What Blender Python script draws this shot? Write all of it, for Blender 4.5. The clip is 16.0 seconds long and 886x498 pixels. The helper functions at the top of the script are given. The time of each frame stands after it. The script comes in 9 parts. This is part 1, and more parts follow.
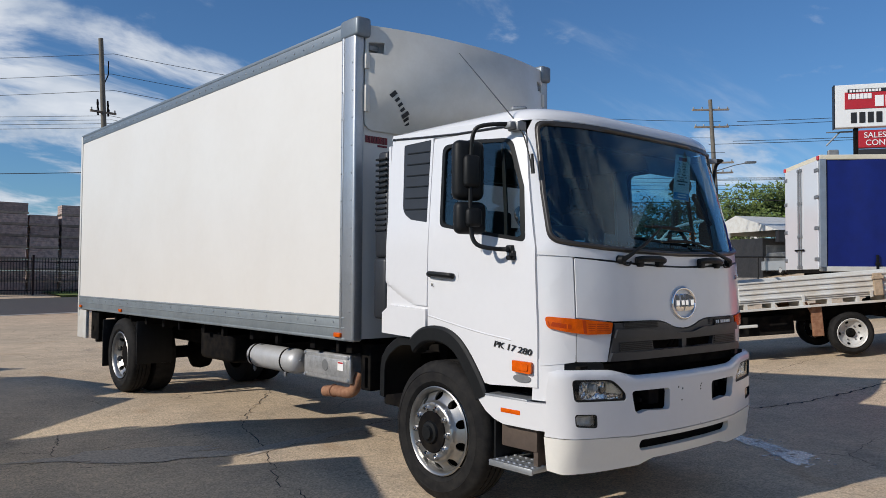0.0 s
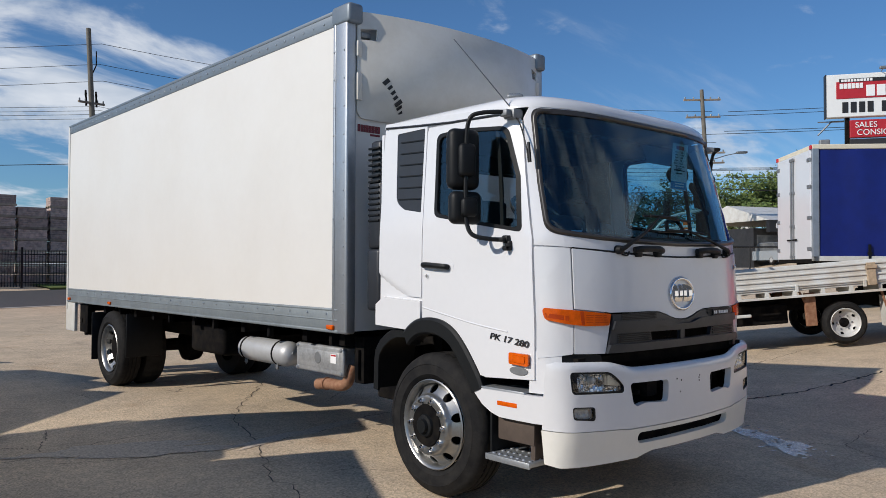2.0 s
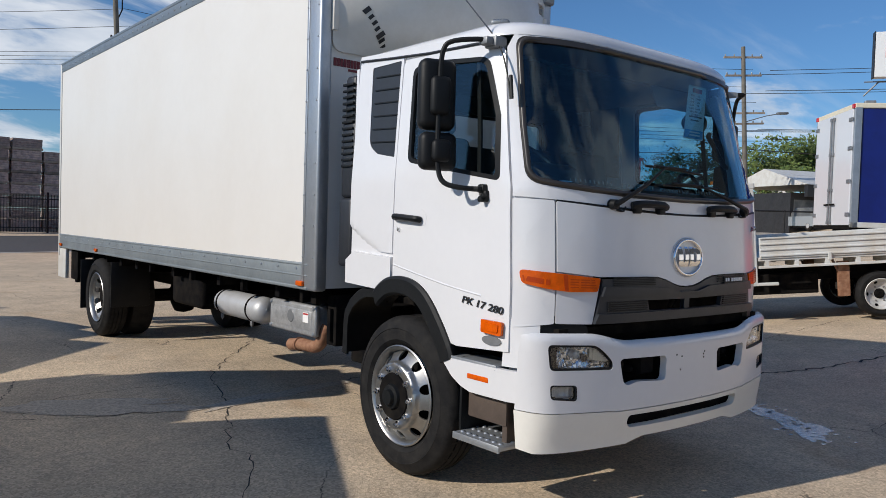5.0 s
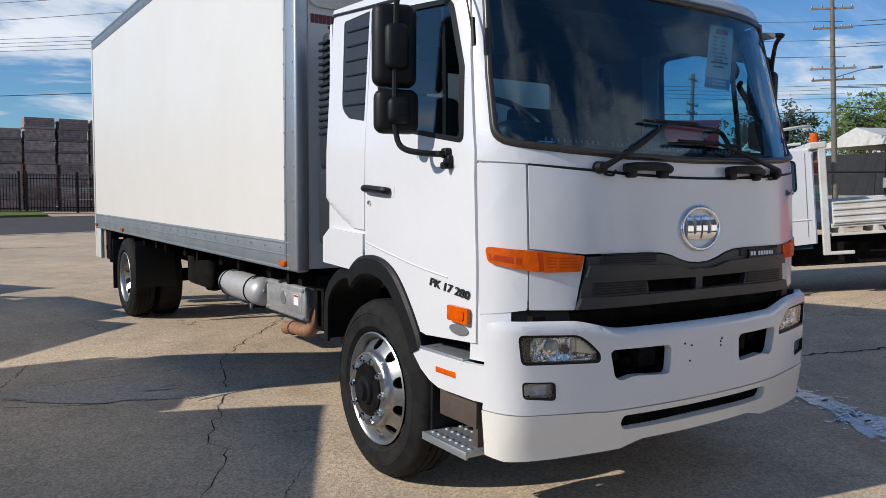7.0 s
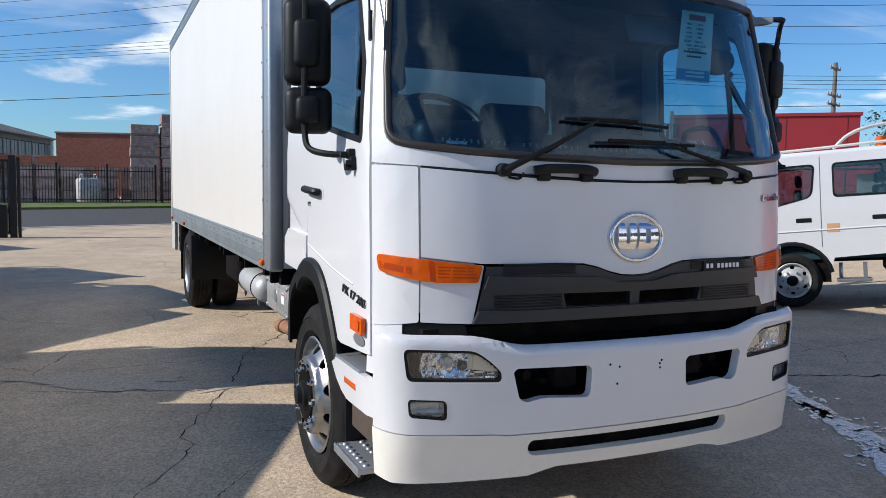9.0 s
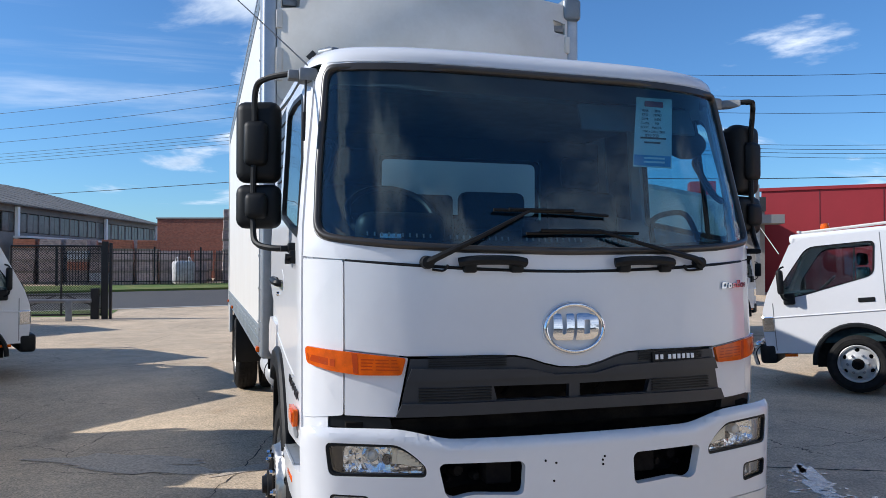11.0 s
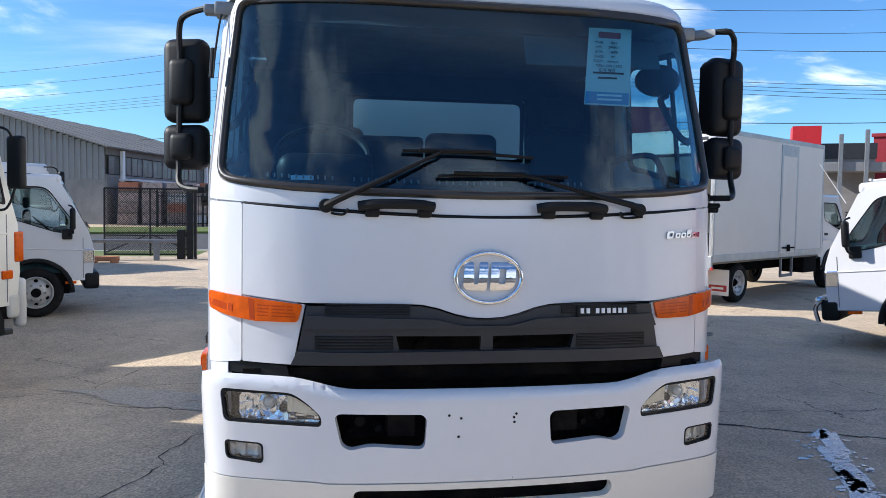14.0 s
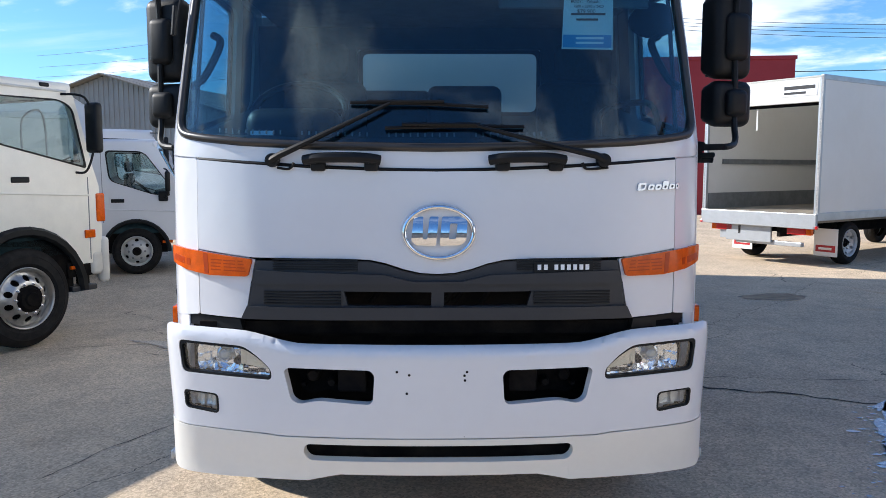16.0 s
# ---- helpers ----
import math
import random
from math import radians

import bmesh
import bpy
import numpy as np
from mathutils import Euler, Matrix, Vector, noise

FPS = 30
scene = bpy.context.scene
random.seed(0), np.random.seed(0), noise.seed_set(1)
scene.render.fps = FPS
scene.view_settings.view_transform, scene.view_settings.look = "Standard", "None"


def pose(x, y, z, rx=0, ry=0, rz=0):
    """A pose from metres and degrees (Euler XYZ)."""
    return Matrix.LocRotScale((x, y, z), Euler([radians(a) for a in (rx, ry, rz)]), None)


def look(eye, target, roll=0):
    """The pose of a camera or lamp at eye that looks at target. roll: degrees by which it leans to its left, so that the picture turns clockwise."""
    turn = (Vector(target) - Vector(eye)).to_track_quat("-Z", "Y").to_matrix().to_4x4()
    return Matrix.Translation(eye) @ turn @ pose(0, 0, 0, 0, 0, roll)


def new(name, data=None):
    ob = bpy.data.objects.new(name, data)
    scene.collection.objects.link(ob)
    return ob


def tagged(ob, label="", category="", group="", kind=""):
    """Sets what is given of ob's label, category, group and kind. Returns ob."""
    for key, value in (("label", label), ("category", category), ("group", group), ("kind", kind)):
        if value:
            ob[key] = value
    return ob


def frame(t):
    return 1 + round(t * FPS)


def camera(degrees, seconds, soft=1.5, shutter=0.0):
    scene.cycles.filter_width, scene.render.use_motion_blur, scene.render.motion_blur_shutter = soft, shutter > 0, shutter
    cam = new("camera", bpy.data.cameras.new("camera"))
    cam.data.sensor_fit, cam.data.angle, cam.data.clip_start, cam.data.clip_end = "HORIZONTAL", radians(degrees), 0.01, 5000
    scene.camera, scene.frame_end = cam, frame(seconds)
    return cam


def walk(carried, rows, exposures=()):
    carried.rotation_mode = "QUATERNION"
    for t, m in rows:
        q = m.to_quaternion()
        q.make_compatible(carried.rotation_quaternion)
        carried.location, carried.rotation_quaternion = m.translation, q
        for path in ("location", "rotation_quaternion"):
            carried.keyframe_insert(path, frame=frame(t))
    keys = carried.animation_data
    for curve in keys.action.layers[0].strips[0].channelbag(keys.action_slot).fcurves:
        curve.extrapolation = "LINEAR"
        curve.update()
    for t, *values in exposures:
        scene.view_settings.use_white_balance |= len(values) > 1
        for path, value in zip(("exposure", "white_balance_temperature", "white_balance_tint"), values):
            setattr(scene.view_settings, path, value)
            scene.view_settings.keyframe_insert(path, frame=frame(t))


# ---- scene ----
cam = camera(59.4, 16.0, 0.6)
PATH = [
    (0, (-4.928, -3.002, 1.66), (-3.617, -1.493, 1.728), 0.4),
    (0.5, (-4.91, -3.002, 1.668), (-3.599, -1.493, 1.729), 0.7),
    (1, (-4.909, -2.981, 1.66), (-3.59, -1.479, 1.718), 0.6),
    (1.5, (-4.897, -2.946, 1.663), (-3.579, -1.442, 1.701), 0.4),
    (2, (-4.879, -2.911, 1.66), (-3.551, -1.416, 1.705), 0.2),
    (2.5, (-4.833, -2.848, 1.658), (-3.489, -1.368, 1.708), 0.1),
    (3, (-4.783, -2.769, 1.66), (-3.419, -1.307, 1.701), -0.2),
    (3.5, (-4.648, -2.724, 1.656), (-3.298, -1.248, 1.67), 0.4),
    (4, (-4.457, -2.711, 1.659), (-3.152, -1.196, 1.646), 1.7),
    (4.2, (-4.39, -2.701, 1.646), (-3.096, -1.176, 1.612), 1.9),
    (6.5, (-3.589, -2.569, 1.639), (-2.388, -0.973, 1.524), 0.2),
    (7, (-3.309, -2.542, 1.65), (-2.206, -0.88, 1.505), 0.4),
    (7.5, (-3.038, -2.512, 1.669), (-2.02, -0.797, 1.531), -0.6),
    (8, (-2.779, -2.629, 1.674), (-1.825, -0.877, 1.531), 0.0),
    (8.2, (-2.672, -2.697, 1.681), (-1.742, -0.933, 1.523), 0.4),
    (10.3, (-1.801, -3.093, 1.745), (-1.185, -1.194, 1.629), 0.4),
    (10.5, (-1.748, -3.138, 1.757), (-1.146, -1.233, 1.677), 0.3),
    (11, (-1.604, -3.147, 1.773), (-1.017, -1.235, 1.807), 0.1),
    (11.5, (-1.452, -3.127, 1.796), (-0.885, -1.212, 1.911), -0.3),
    (12, (-1.343, -3.15, 1.803), (-0.808, -1.227, 1.928), -0.9),
    (12.5, (-1.16, -3.195, 1.799), (-0.677, -1.258, 1.915), 0.1),
    (13, (-1.0, -3.238, 1.796), (-0.582, -1.282, 1.841), 1.2),
    (13.5, (-0.887, -3.216, 1.778), (-0.519, -1.252, 1.712), 1.1),
    (14, (-0.747, -3.16, 1.77), (-0.408, -1.192, 1.664), 0.8),
    (14.5, (-0.598, -3.113, 1.774), (-0.298, -1.141, 1.631), 0.1),
    (15, (-0.428, -3.117, 1.76), (-0.229, -1.136, 1.574), -0.5),
    (15.5, (-0.182, -3.159, 1.754), (-0.09, -1.172, 1.551), 0.1),
    (16, (-0.015, -3.141, 1.741), (0.009, -1.152, 1.533), -0.0),
]
EXPOSURE = [(0.0, -0.17, 6600, 10), (4.0, -0.15, 6600, 10), (6.5, -0.08, 6550, 10), (7.5, 0.05, 6550, 10), (8.2, 0.12, 6500, 10), (10.5, 0.38, 6250, 10), (12.0, 0.36, 6250, 10), (13.0, 0.50, 6250, 10), (14.0, 0.74, 6250, 10), (14.5, 0.78, 6250, 10), (16.0, 0.82, 6300, 10)]
walk(cam, [(t, look(eye, target, roll)) for t, eye, target, roll in PATH], EXPOSURE)

# ---- world, sun ----
SUN_EL, SUN_AZ = 31.0, math.atan2(-1.0, 0.20)      # the sun stands over the truck's driver side, a little behind its front
sun_dir = Vector((math.sin(SUN_AZ) * math.cos(radians(SUN_EL)), math.cos(SUN_AZ) * math.cos(radians(SUN_EL)), math.sin(radians(SUN_EL))))
sun_data = bpy.data.lights.new("sun", "SUN")
sun_data.energy, sun_data.angle, sun_data.color = 4.2, radians(0.53), (1.0, 0.94, 0.86)
sun = new("sun", sun_data)
sun.matrix_world = look(sun_dir * 50, (0, 0, 0))

world = bpy.data.worlds.new("sky")
scene.world = world
world.use_nodes = True
wn, wl = world.node_tree.nodes, world.node_tree.links
wn.clear()


def node(tree, kind, **values):
    n = tree.nodes.new(kind)
    for key, value in values.items():
        if key in n.inputs:
            n.inputs[key].default_value = value
        else:
            setattr(n, key, value)
    return n


wt = world.node_tree
sky = node(wt, "ShaderNodeTexSky", sky_type="NISHITA", sun_disc=False, sun_elevation=radians(SUN_EL), sun_rotation=SUN_AZ,
           air_density=1.0, dust_density=0.3, ozone_density=2.6)
coord = node(wt, "ShaderNodeTexCoord")
sep = node(wt, "ShaderNodeSeparateXYZ")
wl.new(coord.outputs["Generated"], sep.inputs[0])
flat = node(wt, "ShaderNodeMath", operation="ADD")
flat.inputs[1].default_value = 0.16
wl.new(sep.outputs["Z"], flat.inputs[0])
flat2 = node(wt, "ShaderNodeMath", operation="MAXIMUM")
flat2.inputs[1].default_value = 0.03
wl.new(flat.outputs[0], flat2.inputs[0])
sheet = node(wt, "ShaderNodeVectorMath", operation="DIVIDE")
comb = node(wt, "ShaderNodeCombineXYZ")
for i in range(3):
    wl.new(flat2.outputs[0], comb.inputs[i])
wl.new(coord.outputs["Generated"], sheet.inputs[0])
wl.new(comb.outputs[0], sheet.inputs[1])


def cloud_layer(scale, stretch, lo, hi, detail, offset):
    m = node(wt, "ShaderNodeMapping")
    m.inputs["Scale"].default_value = stretch
    m.inputs["Location"].default_value = offset
    m.inputs["Rotation"].default_value = (0, 0, 0.5)
    wl.new(sheet.outputs[0], m.inputs[0])
    n = node(wt, "ShaderNodeTexNoise", Scale=scale, Detail=detail, Roughness=0.58, Distortion=0.35)
    wl.new(m.outputs[0], n.inputs["Vector"])
    r = node(wt, "ShaderNodeMapRange")
    r.inputs["From Min"].default_value, r.inputs["From Max"].default_value = lo, hi
    r.interpolation_type = "SMOOTHSTEP"
    wl.new(n.outputs["Fac"], r.inputs["Value"])
    return r, n


BANK = (0.22, 0.94, 0.24)      # a bank of cloud stands behind the tail of the truck
puffs, puff_noise = cloud_layer(1.25, (1.0, 1.35, 1.0), 0.555, 0.70, 8, (3.1, 1.7, 0))
bank_dot = node(wt, "ShaderNodeVectorMath", operation="DOT_PRODUCT")
bank_dot.inputs[1].default_value = Vector(BANK).normalized()
wl.new(coord.outputs["Generated"], bank_dot.inputs[0])
bank = node(wt, "ShaderNodeMapRange")
bank.inputs["From Min"].default_value, bank.inputs["From Max"].default_value, bank.inputs["To Max"].default_value = 0.955, 0.992, 0.13
wl.new(bank_dot.outputs["Value"], bank.inputs["Value"])
thicker = node(wt, "ShaderNodeMath", operation="ADD")
wl.new(puff_noise.outputs["Fac"], thicker.inputs[0])
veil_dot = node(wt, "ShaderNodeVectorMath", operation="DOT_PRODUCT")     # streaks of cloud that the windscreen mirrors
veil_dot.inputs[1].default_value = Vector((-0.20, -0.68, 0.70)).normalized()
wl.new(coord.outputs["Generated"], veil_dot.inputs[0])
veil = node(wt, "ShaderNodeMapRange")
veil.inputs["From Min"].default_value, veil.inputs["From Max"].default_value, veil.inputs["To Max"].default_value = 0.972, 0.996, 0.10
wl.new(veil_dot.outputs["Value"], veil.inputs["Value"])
front_dot = node(wt, "ShaderNodeVectorMath", operation="DOT_PRODUCT")    # unseen cloud bank added ahead of the truck to brighten its front
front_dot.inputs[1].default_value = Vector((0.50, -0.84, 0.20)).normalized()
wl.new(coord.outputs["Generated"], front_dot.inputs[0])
front_fill_bank = node(wt, "ShaderNodeMapRange")
front_fill_bank.inputs["From Min"].default_value, front_fill_bank.inputs["From Max"].default_value, front_fill_bank.inputs["To Max"].default_value = 0.88, 0.96, 0.24
wl.new(front_dot.outputs["Value"], front_fill_bank.inputs["Value"])
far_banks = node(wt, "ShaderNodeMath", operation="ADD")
wl.new(front_fill_bank.outputs[0], far_banks.inputs[0])
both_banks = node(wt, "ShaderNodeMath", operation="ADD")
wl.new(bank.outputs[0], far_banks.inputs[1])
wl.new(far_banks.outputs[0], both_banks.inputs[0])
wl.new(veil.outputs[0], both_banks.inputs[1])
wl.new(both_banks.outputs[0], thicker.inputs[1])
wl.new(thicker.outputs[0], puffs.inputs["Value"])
wisps, _ = cloud_layer(0.8, (0.55, 2.2, 1.0), 0.555, 0.78, 10, (7.3, 4.4, 0))
wsum = node(wt, "ShaderNodeMath", operation="MULTIPLY_ADD")
wsum.inputs[1].default_value = 0.55
wl.new(wisps.outputs[0], wsum.inputs[0])
wl.new(puffs.outputs[0], wsum.inputs[2])
wsum.use_clamp = True
cover = node(wt, "ShaderNodeMath", operation="MULTIPLY")
cover.inputs[1].default_value = 0.85
wl.new(wsum.outputs[0], cover.inputs[0])
shade_noise = node(wt, "ShaderNodeTexNoise", Scale=3.0, Detail=4)
wl.new(sheet.outputs[0], shade_noise.inputs["Vector"])
cloud_ramp = node(wt, "ShaderNodeValToRGB")
cloud_ramp.color_ramp.elements[0].position, cloud_ramp.color_ramp.elements[0].color = 0.3, (4.6, 5.5, 6.8, 1)
cloud_ramp.color_ramp.elements[1].position, cloud_ramp.color_ramp.elements[1].color = 0.65, (8.9, 9.3, 9.9, 1)
wl.new(shade_noise.outputs["Fac"], cloud_ramp.inputs[0])
tint = node(wt, "ShaderNodeMix", data_type="RGBA", blend_type="MULTIPLY")
tint.inputs["Factor"].default_value = 1.0
tint.inputs["B"].default_value = (0.51, 0.79, 1.07, 1)
wl.new(sky.outputs[0], tint.inputs["A"])
skymix = node(wt, "ShaderNodeMix", data_type="RGBA")
wl.new(cover.outputs[0], skymix.inputs["Factor"])
wl.new(tint.outputs["Result"], skymix.inputs["A"])
wl.new(cloud_ramp.outputs[0], skymix.inputs["B"])
back = node(wt, "ShaderNodeBackground", Strength=0.104)
wl.new(skymix.outputs["Result"], back.inputs["Color"])
wout = node(wt, "ShaderNodeOutputWorld")
wl.new(back.outputs[0], wout.inputs[0])


# ---- materials ----
def mat(name, colour, rough=0.5, metal=0.0, grain=0.0, scale=6.0, bump=0.0, bump_scale=40.0, second=None, spec=0.5, coat=0.0, island=0.0, obj_random=0.0):
    """Principled surface: the colour varies between itself and `second` by a broad noise, with fine grain in value and relief."""
    m = bpy.data.materials.new(name)
    m.use_nodes = True
    t = m.node_tree
    p = t.nodes["Principled BSDF"]
    p.inputs["Roughness"].default_value, p.inputs["Metallic"].default_value = rough, metal
    p.inputs["Specular IOR Level"].default_value, p.inputs["Coat Weight"].default_value = spec, coat
    p.inputs["Base Color"].default_value = (*colour, 1)
    tc = node(t, "ShaderNodeTexCoord")
    if grain or second:
        n1 = node(t, "ShaderNodeTexNoise", Scale=scale, Detail=6, Roughness=0.6)
        n2 = node(t, "ShaderNodeTexNoise", Scale=scale * 14, Detail=3)
        t.links.new(tc.outputs["Object"], n1.inputs["Vector"])
        t.links.new(tc.outputs["Object"], n2.inputs["Vector"])
        r = node(t, "ShaderNodeMapRange")
        r.inputs["From Min"].default_value, r.inputs["From Max"].default_value = 0.38, 0.66
        t.links.new(n1.outputs["Fac"], r.inputs["Value"])
        mx = node(t, "ShaderNodeMix", data_type="RGBA")
        mx.inputs["A"].default_value = (*colour, 1)
        mx.inputs["B"].default_value = (*(second or tuple(c * (1 - grain) for c in colour)), 1)
        t.links.new(r.outputs[0], mx.inputs["Factor"])
        hs = node(t, "ShaderNodeHueSaturation")
        va = node(t, "ShaderNodeMapRange")
        va.inputs["To Min"].default_value, va.inputs["To Max"].default_value = 1 - grain * 0.6, 1 + grain * 0.6
        t.links.new(n2.outputs["Fac"], va.inputs["Value"])
        value = va.outputs[0]
        if island or obj_random:
            src = node(t, "ShaderNodeNewGeometry").outputs["Random Per Island"] if island else node(t, "ShaderNodeObjectInfo").outputs["Random"]
            amount = island or obj_random
            ir = node(t, "ShaderNodeMapRange")
            ir.inputs["To Min"].default_value, ir.inputs["To Max"].default_value = 1 - amount, 1 + amount
            t.links.new(src, ir.inputs["Value"])
            mu = node(t, "ShaderNodeMath", operation="MULTIPLY")
            t.links.new(value, mu.inputs[0])
            t.links.new(ir.outputs[0], mu.inputs[1])
            value = mu.outputs[0]
        t.links.new(value, hs.inputs["Value"])
        t.links.new(mx.outputs["Result"], hs.inputs["Color"])
        t.links.new(hs.outputs[0], p.inputs["Base Color"])
        rr = node(t, "ShaderNodeMapRange")
        rr.inputs["To Min"].default_value, rr.inputs["To Max"].default_value = max(0.02, rough * 0.75), min(1, rough * 1.3)
        t.links.new(n1.outputs["Fac"], rr.inputs["Value"])
        t.links.new(rr.outputs[0], p.inputs["Roughness"])
    if bump:
        bn = node(t, "ShaderNodeTexNoise", Scale=bump_scale, Detail=5)
        t.links.new(tc.outputs["Object"], bn.inputs["Vector"])
        b = node(t, "ShaderNodeBump", Strength=bump, Distance=0.02)
        t.links.new(bn.outputs["Fac"], b.inputs["Height"])
        t.links.new(b.outputs[0], p.inputs["Normal"])
    return m


def glass(name, clear, tint_colour, gloss=0.06):
    m = bpy.data.materials.new(name)
    m.use_nodes = True
    t = m.node_tree
    t.nodes.clear()
    tr = node(t, "ShaderNodeBsdfTransparent")
    tr.inputs["Color"].default_value = tuple(c * clear for c in tint_colour) + (1,)
    gl = node(t, "ShaderNodeBsdfGlossy")
    gl.inputs["Roughness"].default_value = 0.015
    lw = node(t, "ShaderNodeLayerWeight", Blend=0.5)
    pw = node(t, "ShaderNodeMath", operation="POWER")
    pw.inputs[1].default_value = 4.5
    t.links.new(lw.outputs["Facing"], pw.inputs[0])
    fr = node(t, "ShaderNodeMath", operation="MULTIPLY_ADD")
    fr.inputs[1].default_value, fr.inputs[2].default_value = 0.9, gloss
    t.links.new(pw.outputs[0], fr.inputs[0])
    mx = node(t, "ShaderNodeMixShader")
    t.links.new(fr.outputs[0], mx.inputs[0])
    t.links.new(tr.outputs[0], mx.inputs[1])
    t.links.new(gl.outputs[0], mx.inputs[2])
    out = node(t, "ShaderNodeOutputMaterial")
    t.links.new(mx.outputs[0], out.inputs[0])
    return m


PAINT = mat("white_truck_paint", (0.70, 0.705, 0.72), 0.20, grain=0.03, scale=1.5, coat=0.35)
PAINT_OLD = mat("aged_white_paint", (0.62, 0.62, 0.59), 0.4, grain=0.10, scale=3, second=(0.54, 0.52, 0.47))
PANEL = mat("box_panel_white", (0.72, 0.70, 0.66), 0.38, grain=0.03, scale=0.9, second=(0.69, 0.665, 0.62), bump=0.02, bump_scale=6)
FAIRING = mat("fibreglass_white", (0.68, 0.66, 0.61), 0.3, grain=0.06, scale=2.5, second=(0.60, 0.57, 0.51))
ALLOY = mat("brushed_aluminium", (0.46, 0.49, 0.52), 0.42, 0.75, grain=0.14, scale=5, bump=0.05)
RAIL = mat("grey_painted_rail", (0.20, 0.235, 0.27), 0.42, 0.35, grain=0.12, scale=4)
CHROME = mat("chrome", (0.80, 0.81, 0.83), 0.07, 1.0)
RIM = mat("polished_alloy_rim", (0.43, 0.425, 0.41), 0.33, 0.9, grain=0.18, scale=16)
STEEL_RIM = mat("painted_steel_rim", (0.55, 0.55, 0.54), 0.4, 0.3, grain=0.15, scale=8)
RUBBER = mat("tyre_rubber", (0.010, 0.010, 0.011), 0.8, spec=0.18, grain=0.3, scale=12, bump=0.1, second=(0.024, 0.023, 0.022))
GASKET = mat("weathered_rubber_seal", (0.040, 0.035, 0.031), 0.34, grain=0.2, scale=9)
BLACK = mat("black_plastic", (0.008, 0.009, 0.010), 0.5, spec=0.25, grain=0.2, scale=10, bump=0.05, bump_scale=300)
DARKGREY = mat("dark_grey_grille", (0.023, 0.026, 0.032), 0.42, grain=0.15, scale=8, bump=0.04, bump_scale=300)
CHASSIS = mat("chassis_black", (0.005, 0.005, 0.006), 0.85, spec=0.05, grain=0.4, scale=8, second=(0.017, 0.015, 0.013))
RUST = mat("rusty_pipe", (0.24, 0.11, 0.06), 0.75, 0.2, grain=0.3, scale=18, second=(0.36, 0.20, 0.12), bump=0.2)
ORANGE = mat("orange_lens", (0.70, 0.105, 0.003), 0.14, grain=0.25, scale=26, spec=0.35)
AMBER = mat("deep_amber", (0.45, 0.05, 0.002), 0.25, grain=0.2, scale=30, spec=0.35)
RED = mat("red_lens", (0.55, 0.02, 0.02), 0.15, coat=0.5)
LENS = glass("lamp_glass", 0.95, (0.96, 0.98, 1.0))
WINDSCREEN = glass("windscreen_glass", 0.90, (0.60, 0.87, 0.98), 0.055)
SIDEGLASS = glass("side_glass", 0.92, (0.87, 0.95, 0.96))
CABIN = mat("dark_cab_trim", (0.009, 0.040, 0.052), 0.8, grain=0.2, scale=12)
SEAT = mat("seat_cloth", (0.010, 0.024, 0.030), 0.9, grain=0.25, scale=60)
VISOR = mat("grey_visor", (0.10, 0.115, 0.125), 0.8, grain=0.1)
RED_TRIM = mat("red_paint", (0.45, 0.02, 0.03), 0.4, grain=0.1)
INK = mat("black_lettering", (0.015, 0.015, 0.017), 0.5)
WHITE_INK = mat("white_lettering", (0.82, 0.82, 0.82), 0.5)
PAPER = mat("price_card", (0.72, 0.74, 0.74), 0.6, grain=0.04, scale=9)
BLUE_CARD = mat("blue_card_band", (0.05, 0.30, 0.55), 0.5)
CURTAIN = mat("blue_tarpaulin", (0.006, 0.016, 0.16), 0.42, grain=0.2, scale=2.5, bump=0.25, bump_scale=3)
TIMBER = mat("weathered_timber", (0.34, 0.28, 0.22), 0.85, grain=0.3, scale=5, obj_random=0.3)
BRICKPACK = mat("stacked_bricks", (0.48, 0.37, 0.32), 0.9, grain=0.5, scale=5, second=(0.28, 0.225, 0.21), bump=0.5, bump_scale=18, obj_random=0.3)
BRICKPACK_RED = mat("stacked_red_bricks", (0.50, 0.19, 0.11), 0.9, grain=0.3, scale=7, bump=0.5, bump_scale=18)
FENCE = mat("black_steel_fence", (0.010, 0.010, 0.011), 0.45, 0.2, grain=0.3)
GRASS = mat("mown_grass", (0.085, 0.155, 0.025), 0.95, grain=0.4, scale=1.2, second=(0.17, 0.18, 0.05), bump=0.5, bump_scale=60)
FOLIAGE = mat("foliage", (0.085, 0.135, 0.03), 0.8, grain=0.3, scale=0.6, second=(0.13, 0.165, 0.04), island=0.4)
FOLIAGE_DARK = mat("gum_foliage", (0.03, 0.05, 0.024), 0.85, grain=0.3, scale=0.6, second=(0.05, 0.06, 0.03), island=0.4)
BARK = mat("bark", (0.14, 0.11, 0.085), 0.9, grain=0.4, scale=8, bump=0.5)
POLEWOOD = mat("weathered_pole", (0.13, 0.12, 0.10), 0.9, grain=0.3, scale=3, second=(0.18, 0.165, 0.14), bump=0.3)
WIRE = mat("cable", (0.012, 0.012, 0.014), 0.6)
ROOF_GREY = mat("fibre_cement_roof", (0.20, 0.185, 0.165), 0.9, grain=0.25, scale=0.8, second=(0.15, 0.145, 0.135))
SHEETING = mat("corrugated_sheet", (0.25, 0.25, 0.25), 0.55, 0.3, grain=0.15, scale=1.0, second=(0.24, 0.235, 0.23))
CONCRETE_WALL = mat("grey_block_wall", (0.25, 0.24, 0.23), 0.9, grain=0.2, scale=1.2)
RED_WALL = mat("red_cladding", (0.26, 0.012, 0.02), 0.6, grain=0.1, scale=0.7)
